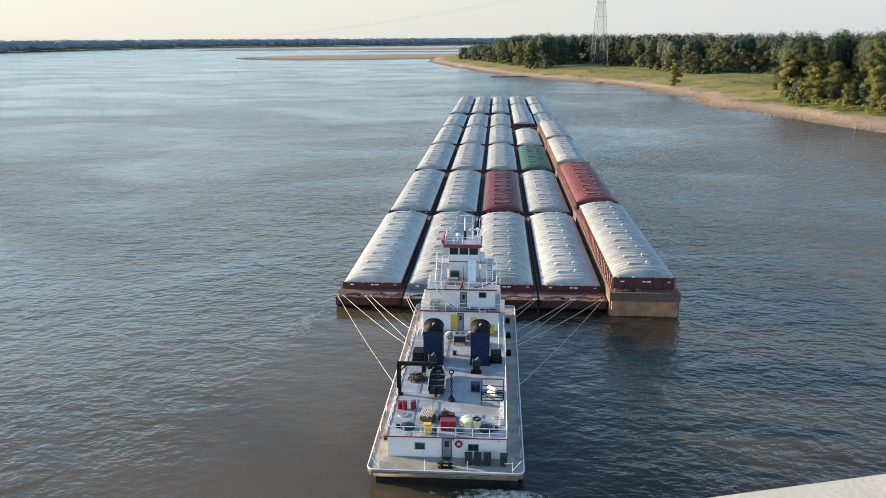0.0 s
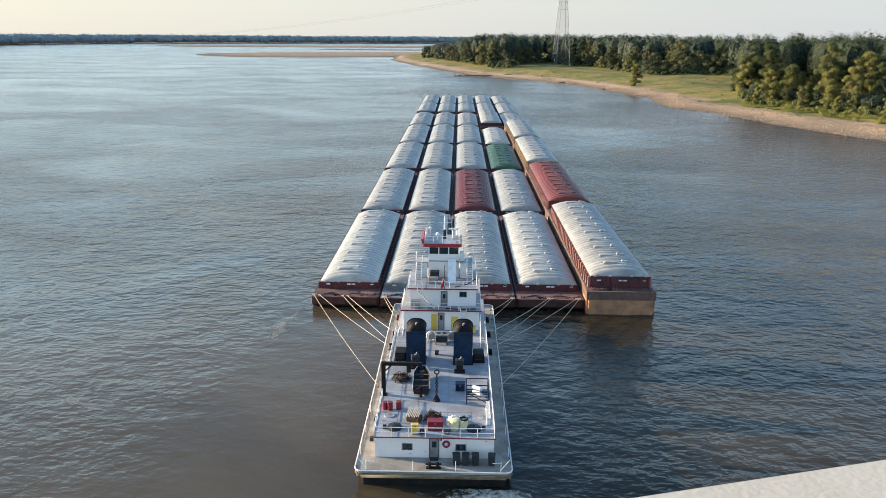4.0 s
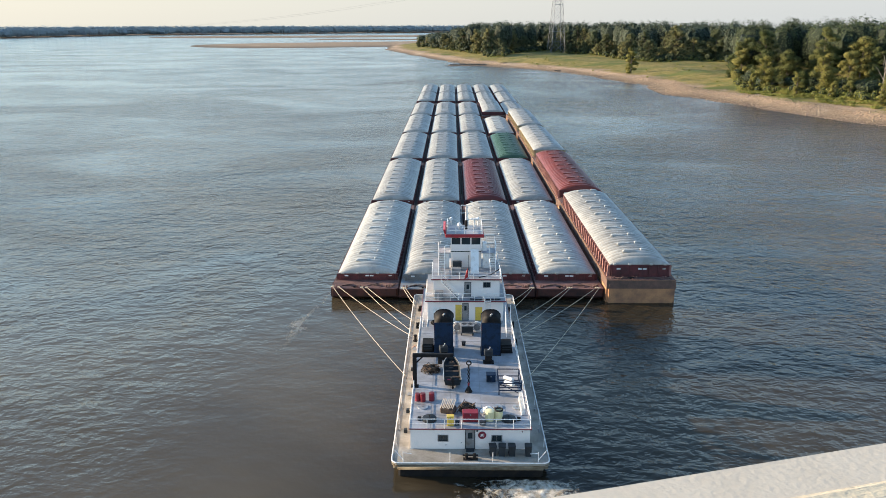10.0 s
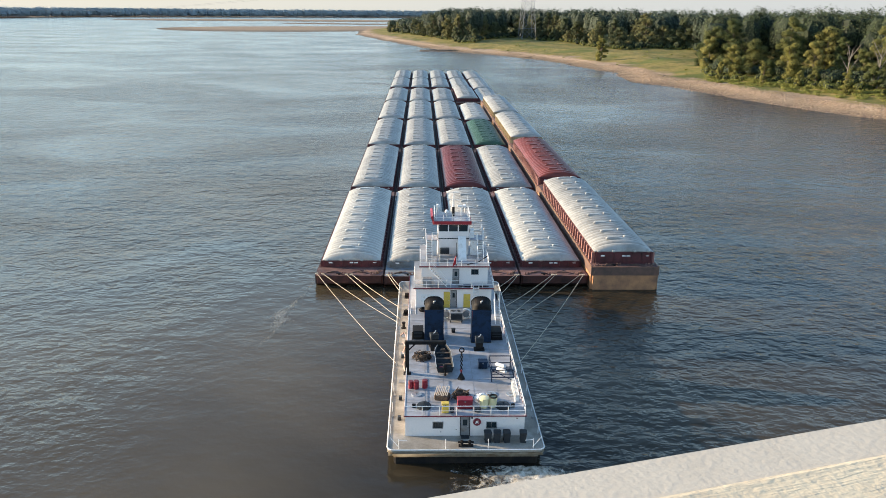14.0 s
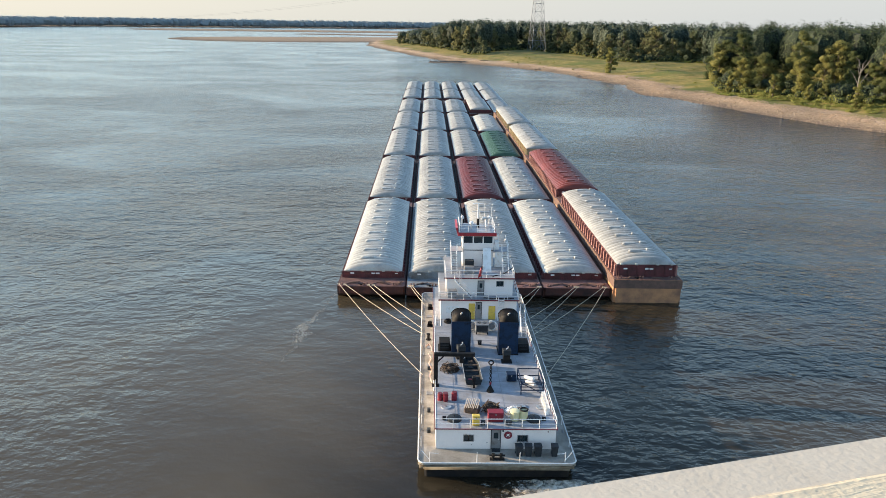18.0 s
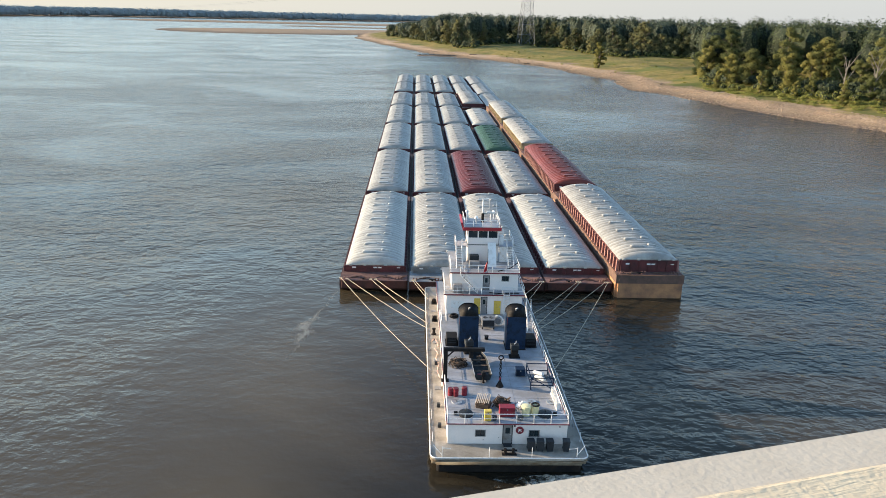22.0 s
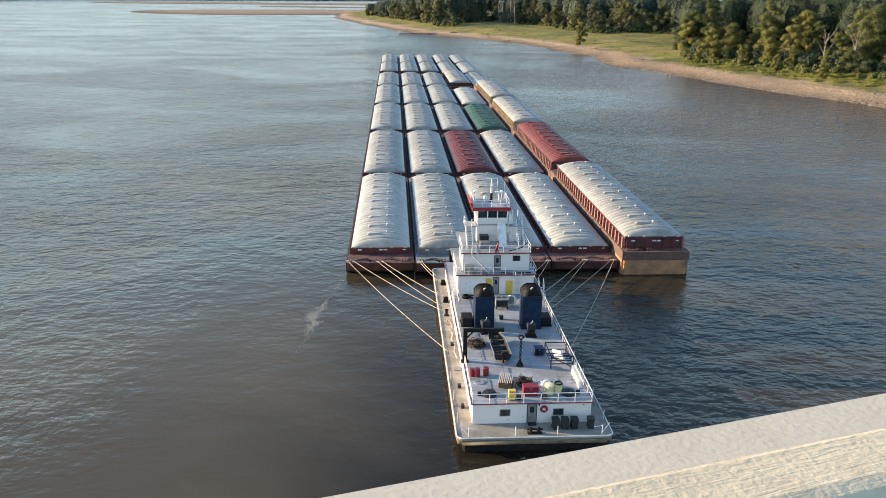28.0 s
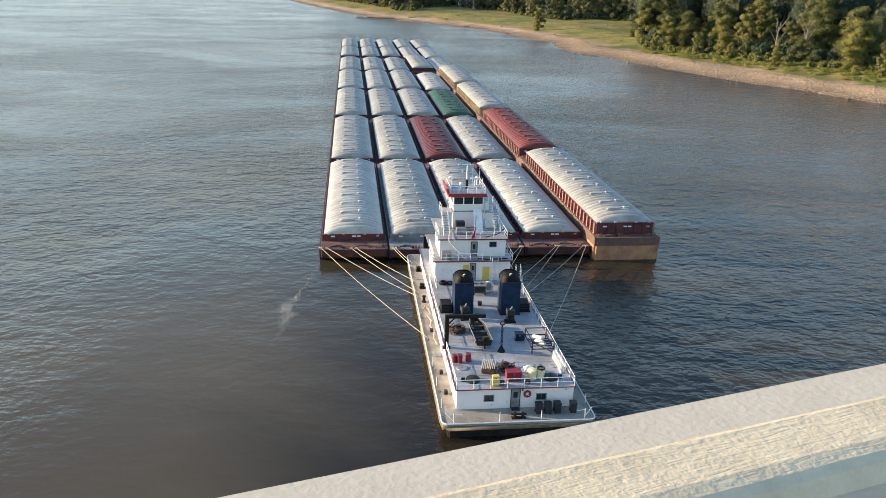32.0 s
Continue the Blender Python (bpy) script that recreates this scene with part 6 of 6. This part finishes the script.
def pallet_stack():
    p = new("timber_stack")
    for i in range(8):
        part("slat", box(B(), -0.045, 0.045, -0.62, 0.62, -0.025, 0.025), paint_slat, p, at=pose(-0.66 + i * 0.185, 0.05 * math.sin(i * 2.3), 0.86 + 0.02 * i, 24 + 3 * math.sin(i * 1.7), 0, 2 * math.sin(i)))
    part("wrapped_pack", box(B(), -0.72, 0.75, -0.55, 0.55, 0.0, 0.62, 0.12), ROPE, p, "dark bundle under the slats")
    return tagged(p, "brown bundle topped with pale timber slats", "bundle")


paint_slat = paint("weathered_wood", (0.50, 0.42, 0.34), 0.8, spots=(0.34, 0.27, 0.2), amount=0.3, size=4)
on_deck(pallet_stack(), -2.15, -44.5, HOUSE, -18)


def chest(name, sx, sy, sz, material, label, category):
    c = new(name)
    part("body", box(B(), -sx / 2, sx / 2, -sy / 2, sy / 2, 0.04, sz * 0.86, 0.03), material, c)
    part("lid", box(B(), -sx / 2 - 0.03, sx / 2 + 0.03, -sy / 2 - 0.03, sy / 2 + 0.03, sz * 0.865, sz, 0.03), material, c)
    part("base", box(B(), -sx / 2 + 0.05, sx / 2 - 0.05, -sy / 2 + 0.05, sy / 2 - 0.05, 0, 0.04), DARK_GREY, c)
    part("latch", box(B(), -0.06, 0.06, -sy / 2 - 0.06, -sy / 2 - 0.03, sz * 0.72, sz * 0.9), GREY, c)
    return tagged(c, label, category)


on_deck(chest("deck_chest", 1.5, 0.9, 1.0, RED_DRUM, "bright red chest standing behind the aft railing", "chest"), 0.05, -46.2, HOUSE)
on_deck(chest("locker", 0.66, 0.5, 1.05, YELLOW, "yellow locker standing behind the aft railing", "locker"), -1.92, -47.2, HOUSE)
on_deck(chest("small_crate", 0.4, 0.35, 0.45, DARK_GREY, "small dark crate beside the yellow locker", "crate"), -1.25, -47.2, HOUSE)
on_deck(chest("small_crate", 0.6, 0.4, 0.35, DARK_GREY, "low dark crate near the cream bins", "crate"), 1.25, -47.1, HOUSE)
on_deck(chest("equipment_box", 1.0, 0.9, 0.85, NAVY, "black equipment box on the upper deck", "equipment box"), 2.5, -37.1, HOUSE)
on_deck(chest("deck_vent", 0.45, 0.45, 0.5, DARK_GREY, "small dark vent box between the stacks", "vent"), -0.35, -27.2, HOUSE)
on_deck(chest("locker", 0.6, 0.5, 1.1, YELLOW, "yellow locker by the forward deckhouse", "locker"), 4.2, -19.9, HOUSE, 180)


def bin_of(material, lid):
    c = new("plastic_bin")
    part("body", lathe(B(), [(0.36, 0), (0.42, 0.05), (0.46, 0.92), (0.49, 0.95), (0.49, 1.0)], 16), CREAM, c)
    part("lid", lathe(B(), [(0.48, 1.003), (0.48, 1.05), (0.2, 1.10)], 16) if lid else torus(B(), (0.05, 0, 1.06), 0.36, 0.09), CREAM if lid else BLACK, c)
    return tagged(c, "cream plastic bin " + ("with a lid" if lid else "with a black hose coiled on it"), "bin")


on_deck(bin_of(CREAM, True), 1.95, -46.2, HOUSE)
on_deck(bin_of(CREAM, False), 2.82, -46.0, HOUSE)


def bundle():
    t = new("tarp_bundle")
    rnd = random.Random(4)
    bm = B()
    rings = []
    for j in range(7):
        z = 0.75 * math.sin(j / 6 * math.pi / 2)
        r = 0.85 * math.cos(j / 6 * math.pi / 2 * 0.93)
        rings.append([bm.verts.new((r * math.cos(a * 0.5236) * rnd.uniform(0.82, 1.15), 0.75 * r * math.sin(a * 0.5236) * rnd.uniform(0.82, 1.15), z * rnd.uniform(0.85, 1.15) if j else 0)) for a in range(12)])
    for p, q in zip(rings, rings[1:]):
        for i in range(12):
            bm.faces.new((p[i], p[(i + 1) % 12], q[(i + 1) % 12], q[i]))
    bm.faces.new(rings[-1])
    bm.faces.new(rings[0][::-1])
    part("cloth", bm, TARP, t)
    part("tie", torus(B(), (0, 0, 0.35), 0.86, 0.025, "z", 16, 4), ROPE, t)
    return tagged(t, "crumpled white tarpaulin bundle on the upper deck", "tarpaulin")


on_deck(bundle(), 1.85, -44.9, HOUSE, 15)


def hatch(r, label):
    h = new("round_hatch")
    part("coaming", lathe(B(), [(r, 0), (r, 0.22), (r * 0.94, 0.26)], 20), DARK_GREY, h)
    part("cover", lathe(B(), [(r * 0.92, 0.262), (r * 0.9, 0.33), (r * 0.3, 0.40)], 20), DARK_GREY, h)
    part("handle", torus(B(), (0, 0, 0.42), 0.12, 0.03, "x", 10, 5), BLACK, h)
    part("side_box", box(B(), -r - 0.45, -r - 0.08, -0.15, 0.15, 0, 0.35, 0.03), BLACK, h)
    return tagged(h, label, "hatch", "round hatches")


on_deck(hatch(0.72, "dark round hatch cover on the upper deck"), -4.0, -46.2, HOUSE)
on_deck(hatch(0.72, "dark round hatch cover on the upper deck"), 3.85, -46.2, HOUSE, 180)


def plate(x, y, w, d, turn):
    p = new("deck_plate")
    part("plate", lathe(B(), [(w, 0.0), (w, 0.05), (w * 0.95, 0.07)], 16), ALU, p)
    part("ring_pull", torus(B(), (0, 0, 0.09), 0.1, 0.02, "z", 10, 4), GREY, p)
    on_deck(tagged(p, "flat round metal plate lying on deck", "plate", "deck plates"), x, y, HOUSE + 0.012, turn)


plate(-4.75, -43.5, 0.55, 0, 0)
plate(2.9, -43.4, 0.5, 0, 20)
plate(4.9, -43.5, 0.5, 0, 50)


def chain_post():
    c = new("chain_fall")
    part("foot_cone", lathe(B(), [(0.42, 0), (0.40, 0.06), (0.12, 0.62), (0.08, 0.7)], 12), BLACK, c)
    for i in range(9):
        part("link", kept("link0", lambda: mesh_of("link", torus(B(), (0, 0, 0), 0.12, 0.045, "x", 10, 6), BLACK)), None, c, at=pose(0, 0, 0.85 + i * 0.24, 0, 0, 90 * (i % 2) + 20))
    part("red_tag", box(B(), -0.1, 0.1, -0.1, 0.1, 0.75, 1.05, 0.03), RED, c)
    part("shackle", torus(tube(B(), (0, 0, 2.9), (0, 0, 3.15), 0.08, 8), (0, 0, 3.32), 0.24, 0.07, "y", 12, 6), BLACK, c)
    return tagged(c, "black chain rising from a cone foot to a shackle", "chain")


on_deck(chain_post(), 0.0, -39.9, HOUSE)


def machine(label, w=0.95, h=1.55):
    m = new("deck_machine")
    part("stand", box(B(), -w * 0.65, w * 0.65, -0.5, 0.5, 0, 0.14, 0.02), BLACK, m)
    part("column", box(B(), -w * 0.42, w * 0.42, -0.32, 0.32, 0.14, h * 0.62, 0.03), BLACK, m)
    part("head", box(B(), -w * 0.5, w * 0.5, -0.42, 0.5, h * 0.62, h, 0.05), DARK_GREY, m)
    part("crank", path_tube(B(), [(-0.1, 0, h), (0.1, 0, h + 0.16), (0.18, 0.1, h + 0.34)], 0.06, 6), ALU, m)
    return tagged(m, label, "machine")


on_deck(machine("dark fuel pump unit before the starboard stack"), 2.45, -32.3, HOUSE)
on_deck(machine("dark fuel pump unit before the port stack"), -2.75, -31.2, HOUSE, 10)


def fan_box(label):
    m = new("fan_housing")
    part("casing", box(B(), -0.65, 0.65, -1.0, 1.0, 0.1, 1.05, 0.05), BLACK, m)
    part("foot", box(B(), -0.75, 0.75, -1.05, 1.05, 0, 0.1), BLACK, m)
    part("louvre", box(box(box(B(), -0.5, 0.5, -1.03, -1.0, 0.4, 0.5), -0.5, 0.5, -1.03, -1.0, 0.7, 0.8), -0.5, 0.5, -1.03, -1.0, 0.88, 0.95), DARK_GREY, m)
    return tagged(m, label, "fan housing")


on_deck(fan_box("black fan housing beside the port stack"), -4.65, -28.4, HOUSE)
on_deck(fan_box("black fan housing beside the starboard stack"), 4.7, -28.6, HOUSE)


def condenser():
    c = new("condenser_unit")
    part("casing", box(B(), -0.8, 0.8, -0.7, 0.7, 0.3, 1.25, 0.04), GREY, c)
    part("top", box(B(), -0.84, 0.84, -0.74, 0.74, 1.255, 1.33, 0.02), ALU, c)
    for s in (-0.36, 0.36):
        f = part("fan_grille", torus(torus(B(), (s, 0, 1.345), 0.26, 0.025), (s, 0, 1.345), 0.13, 0.02), BLACK, c)
    for x in (-0.7, 0.7):
        for y in (-0.6, 0.6):
            part("leg", box(B(), x - 0.06, x + 0.06, y - 0.06, y + 0.06, 0, 0.3), BLACK, c)
    part("front_grille", box(B(), -0.7, 0.7, -0.72, -0.7, 0.4, 1.15), DARK_GREY, c)
    return tagged(c, "grey condenser unit with two fans on legs", "condenser")


on_deck(condenser(), 0.15, -23.4, HOUSE)


def cable_drum():
    w = new("cable_drum")
    part("rim", torus(B(), (0, 0, 0.72), 0.62, 0.09, "y", 20, 6), RAIL_WHITE, w)
    part("drum", tube(B(), (0, -0.3, 0.72), (0, 0.3, 0.72), 0.42, 16), GREY, w)
    for sx in (-0.45, 0.45):
        part("leg", tube(B(), (sx, 0.25, 0), (0, 0.25, 0.72), 0.05, 6), RAIL_WHITE, w)
    return tagged(w, "round grey cable drum beside the condenser unit", "cable drum", "cable drums")


wheel = cable_drum()
on_deck(wheel, -1.15, -22.8, HOUSE, 8)
on_deck(copy_thing(wheel, Matrix()), 1.45, -22.8, HOUSE, -8)


def hose_reel():
    h = new("hose_heap")
    part("coil", torus(torus(torus(B(), (0, 0, 0.12), 0.5, 0.1), (0.05, 0.05, 0.28), 0.42, 0.1), (0.9, 0, 0.14), 0.4, 0.1), BLACK, h, "", True)
    part("loose_end", path_tube(B(), [(1.2, 0, 0.1), (1.6, 0.2, 0.06), (1.9, -0.1, 0.06)], 0.06, 6), BLACK, h)
    return tagged(h, "black hose coiled before the forward deckhouse", "hose")


on_deck(hose_reel(), -4.0, -20.0, HOUSE)


def pipe_rack():
    r = new("bottle_rack")
    for x in (0, 2.35):
        for y in (0, 3.6):
            part("post", box(B(), x - 0.05, x + 0.05, y - 0.05, y + 0.05, 0, 1.35), NAVY, r)
    for z in (0.5, 1.32):
        for y in (0, 3.6):
            part("cross_bar", box(B(), 0, 2.35, y - 0.045, y + 0.045, z - 0.045, z + 0.045), NAVY, r)
        for x in (0, 2.35):
            part("side_bar", box(B(), x - 0.045, x + 0.045, 0, 3.6, z - 0.045, z + 0.045), NAVY, r)
    part("brace", tube(B(), (0, 0, 1.3), (2.3, 0, 0.1), 0.045, 5), NAVY, r)
    part("brace", tube(B(), (2.3, 0, 1.3), (2.3, 3.6, 0.1), 0.045, 5), NAVY, r)
    for y, t in ((2.3, 0.75), (1.1, 0.75)):
        c = part("cylinder", tube(B(), (0.75, y + 0.45, t), (1.55, y - 0.2, t), 0.21, 14), RAIL_WHITE, r, "white gas cylinder")
        part("cylinder_end", tube(B(), (1.55, y - 0.2, t), (1.66, y - 0.29, t), 0.21, 14, 0.08), RAIL_WHITE, c)
        part("cylinder_end", tube(B(), (0.75, y + 0.45, t), (0.64, y + 0.54, t), 0.21, 14, 0.08), RAIL_WHITE, c)
    for y in (0.75, 1.3, 2.0, 2.5):
        part("shelf_bar", box(B(), 0.05, 2.3, y - 0.04, y + 0.04, 0.46, 0.54), NAVY, r)
    return tagged(r, "dark blue steel rack holding white gas cylinders", "rack")


on_deck(pipe_rack(), 3.2, -40.6, HOUSE)


def gangway():
    g2 = new("gangway_ladder")
    for s in (0, 0.55):
        part("stringer", box(B(), s * 0.6 - 0.03, s * 0.6 + 0.03, 0, 4.0, s * 1.4, s * 1.4 + 0.1), RAIL_WHITE, g2)
    for i in range(13):
        part("rung", box(B(), 0.0, 0.33, 0.15 + i * 0.3, 0.22 + i * 0.3, 0.02, 0.80), RAIL_WHITE, g2)
    return tagged(g2, "white aluminium gangway ladder leaning on the railing", "ladder")


on_deck(gangway(), 5.2, -45.3, HOUSE)

# ---- wires between towboat and barges ----
WIRES = (((-26.59, 0.75), (-13.3, -31.9)), ((-25.6, 0.5), (-13.35, -19.5)), ((-21.95, 0.3), (-13.35, -17.8)), ((-21.2, 0.3), (-13.3, -13.9)),
         ((-15.5, 0.1), (-13.2, -8.2)), ((-15.15, 0.1), (-13.2, -6.3)), ((4.5, 0.2), (1.1, -5.9)), ((4.8, 0.1), (1.1, -9.0)),
         ((10.3, 0.3), (1.1, -14.0)), ((10.7, 0.2), (1.1, -18.1)), ((14.7, 0.3), (1.1, -19.6)), ((15.1, 0.2), (1.1, -32.2)))
for (x0, y0), (x1, y1) in WIRES:
    a, b = Vector((0, 0, 2.05)), Vector((x1 - x0, y1 - y0, 2.0))
    pts = [a.lerp(b, i / 10) - Vector((0, 0, 0.012 * (b - a).length * 4 * (i / 10) * (1 - i / 10))) for i in range(11)]
    w = tagged(part("wire_rope", path_tube(B(), pts, 0.036, 5), LINE), "taut pale wire rope from towboat to barge", "rope", "face wires")
    part("eye", torus(B(), (0, 0, 2.03), 0.2, 0.05, "z", 10, 5), LINE, w)
    float_on(w, pose(x0, y0, 0))

# ---- foam ----


def foam_patch(name, count, shape, size, label, seed, material):
    """Scattered flecks and curls of foam lying on the water."""
    rnd = np.random.default_rng(seed)
    v, f = [], []
    for i in range(count):
        x, y, s = shape(rnd)
        n = 7
        base = len(v)
        a0 = rnd.uniform(0, 6.28)
        long = rnd.uniform(1.0, 4.5)
        s *= size * rnd.uniform(0.4, 1.3)
        c, d = math.cos(a0), math.sin(a0)
        v.append((x, y, 0.03 + 0.25 * s))
        for k in range(n):
            t = 6.28319 * k / n
            r = s * rnd.uniform(0.6, 1.2)
            px, py = r * long * math.cos(t), r * math.sin(t)
            v.append((x + px * c - py * d, y + px * d + py * c, 0.012))
        f.extend((base, base + 1 + k, base + 1 + (k + 1) % n) for k in range(n))
    ob = new(name, sheet(name, v, f, material))
    return tagged(ob, label, "foam", kind="stuff")


def trail_shape(rnd):
    d = rnd.uniform(0, 1) if rnd.uniform() < 0.35 else rnd.normal(0.58, 0.14)
    bend = 0.5 * math.sin(d * 9.0) + 0.35 * math.sin(d * 31) + 0.2 * math.sin(d * 70)
    knot = math.exp(-((d - 0.62) / 0.13) ** 2)
    return -d * 3.6 + bend * (0.5 + 0.7 * knot) + rnd.normal(0, 0.15 + 0.45 * knot), -d * 26.0 + rnd.normal(0, 0.3), 0.45 + 0.55 * knot


def froth_material():
    """Lacy froth: white where the bubbles crowd, open to the water between."""
    m = paint("froth", (0.66, 0.62, 0.54), 0.7, spots=(0.30, 0.25, 0.18), amount=0.6, size=1.6, grain=7, bump=0.8, lift=0.12)
    n, k = m.node_tree.nodes, m.node_tree.links
    b = n["Principled BSDF"]
    at = n.new("ShaderNodeTexCoord")
    lace = n.new("ShaderNodeTexNoise")
    lace.inputs["Scale"].default_value, lace.inputs["Detail"].default_value = 0.75, 9.0
    lace.inputs["Roughness"].default_value, lace.inputs["Distortion"].default_value = 0.66, 1.6
    shape = n.new("ShaderNodeMapping")
    shape.inputs["Location"].default_value = (-0.185, 0.45, 0)
    shape.inputs["Scale"].default_value = (0.185, 0.15, 0.0)
    ball = n.new("ShaderNodeTexGradient")
    ball.gradient_type = "SPHERICAL"
    add = n.new("ShaderNodeMath")
    add.operation = "MULTIPLY_ADD"
    add.inputs[1].default_value = 0.44
    ramp = n.new("ShaderNodeMapRange")
    ramp.inputs["From Min"].default_value, ramp.inputs["From Max"].default_value = 0.56, 0.86
    k.new(at.outputs["Object"], lace.inputs["Vector"])
    k.new(at.outputs["Object"], shape.inputs["Vector"])
    k.new(shape.outputs[0], ball.inputs["Vector"])
    k.new(ball.outputs["Fac"], add.inputs[0])
    k.new(lace.outputs["Fac"], add.inputs[2])
    k.new(add.outputs[0], ramp.inputs["Value"])
    k.new(ramp.outputs[0], b.inputs["Alpha"])
    return m


def boil(wide, long, step):
    """The heaving skin of the wash, in low rounded humps."""
    nx, ny = int(wide / step), int(long / step)
    x, y = np.meshgrid(np.linspace(-wide / 2, wide / 2, nx), np.linspace(0, -long, ny))
    z = 0.10 + 0.07 * np.sin(x * 2.1 + 1.3 * np.sin(y * 1.1)) * np.sin(y * 1.7 + 0.9 * np.sin(x * 1.3)) + 0.04 * np.sin(x * 5.3 + y * 2.2) * np.sin(y * 4.7 - x)
    v = np.stack([x.ravel(), y.ravel(), z.ravel()], 1).tolist()
    f = [(j * nx + i, (j + 1) * nx + i, (j + 1) * nx + i + 1, j * nx + i + 1) for j in range(ny - 1) for i in range(nx - 1)]
    return v, f


propwash = tagged(new("propwash", sheet("propwash", *boil(12.0, 14.0, 0.2), froth_material(), True)), "white churning propeller wash behind the stern", "foam", kind="stuff")
float_on(propwash, pose(AXIS + 4.4, -50.9, 0))
foam_trail = foam_patch("foam_trail", 1900, trail_shape, 0.036, "thin broken trail of foam on the river", 6, FOAM_THIN)


def motions():
    for ob, m in afloat:
        walk(ob, [(t, drift(t) @ m) for t in (0, 4, 8, 12, 16, 20, 24, 28, 32)])
    # the river itself flows by, and its ripples with it
    walk(water, [(t, pose(0.56 * t, -0.43 * t, 0)) for t in (0, 8, 16, 24, 32)])
    # the trail drifts slowly down the river, away from the corner of the tow
    walk(foam_trail, [(0, pose(-25.2, 126.0, 0)), (9, pose(-20.2, 122.0, 0)), (20, pose(-14.0, 117.5, 0)), (30, pose(-8.4, 113.0, 0)), (32, pose(-7.3, 112.2, 0))])


motions()
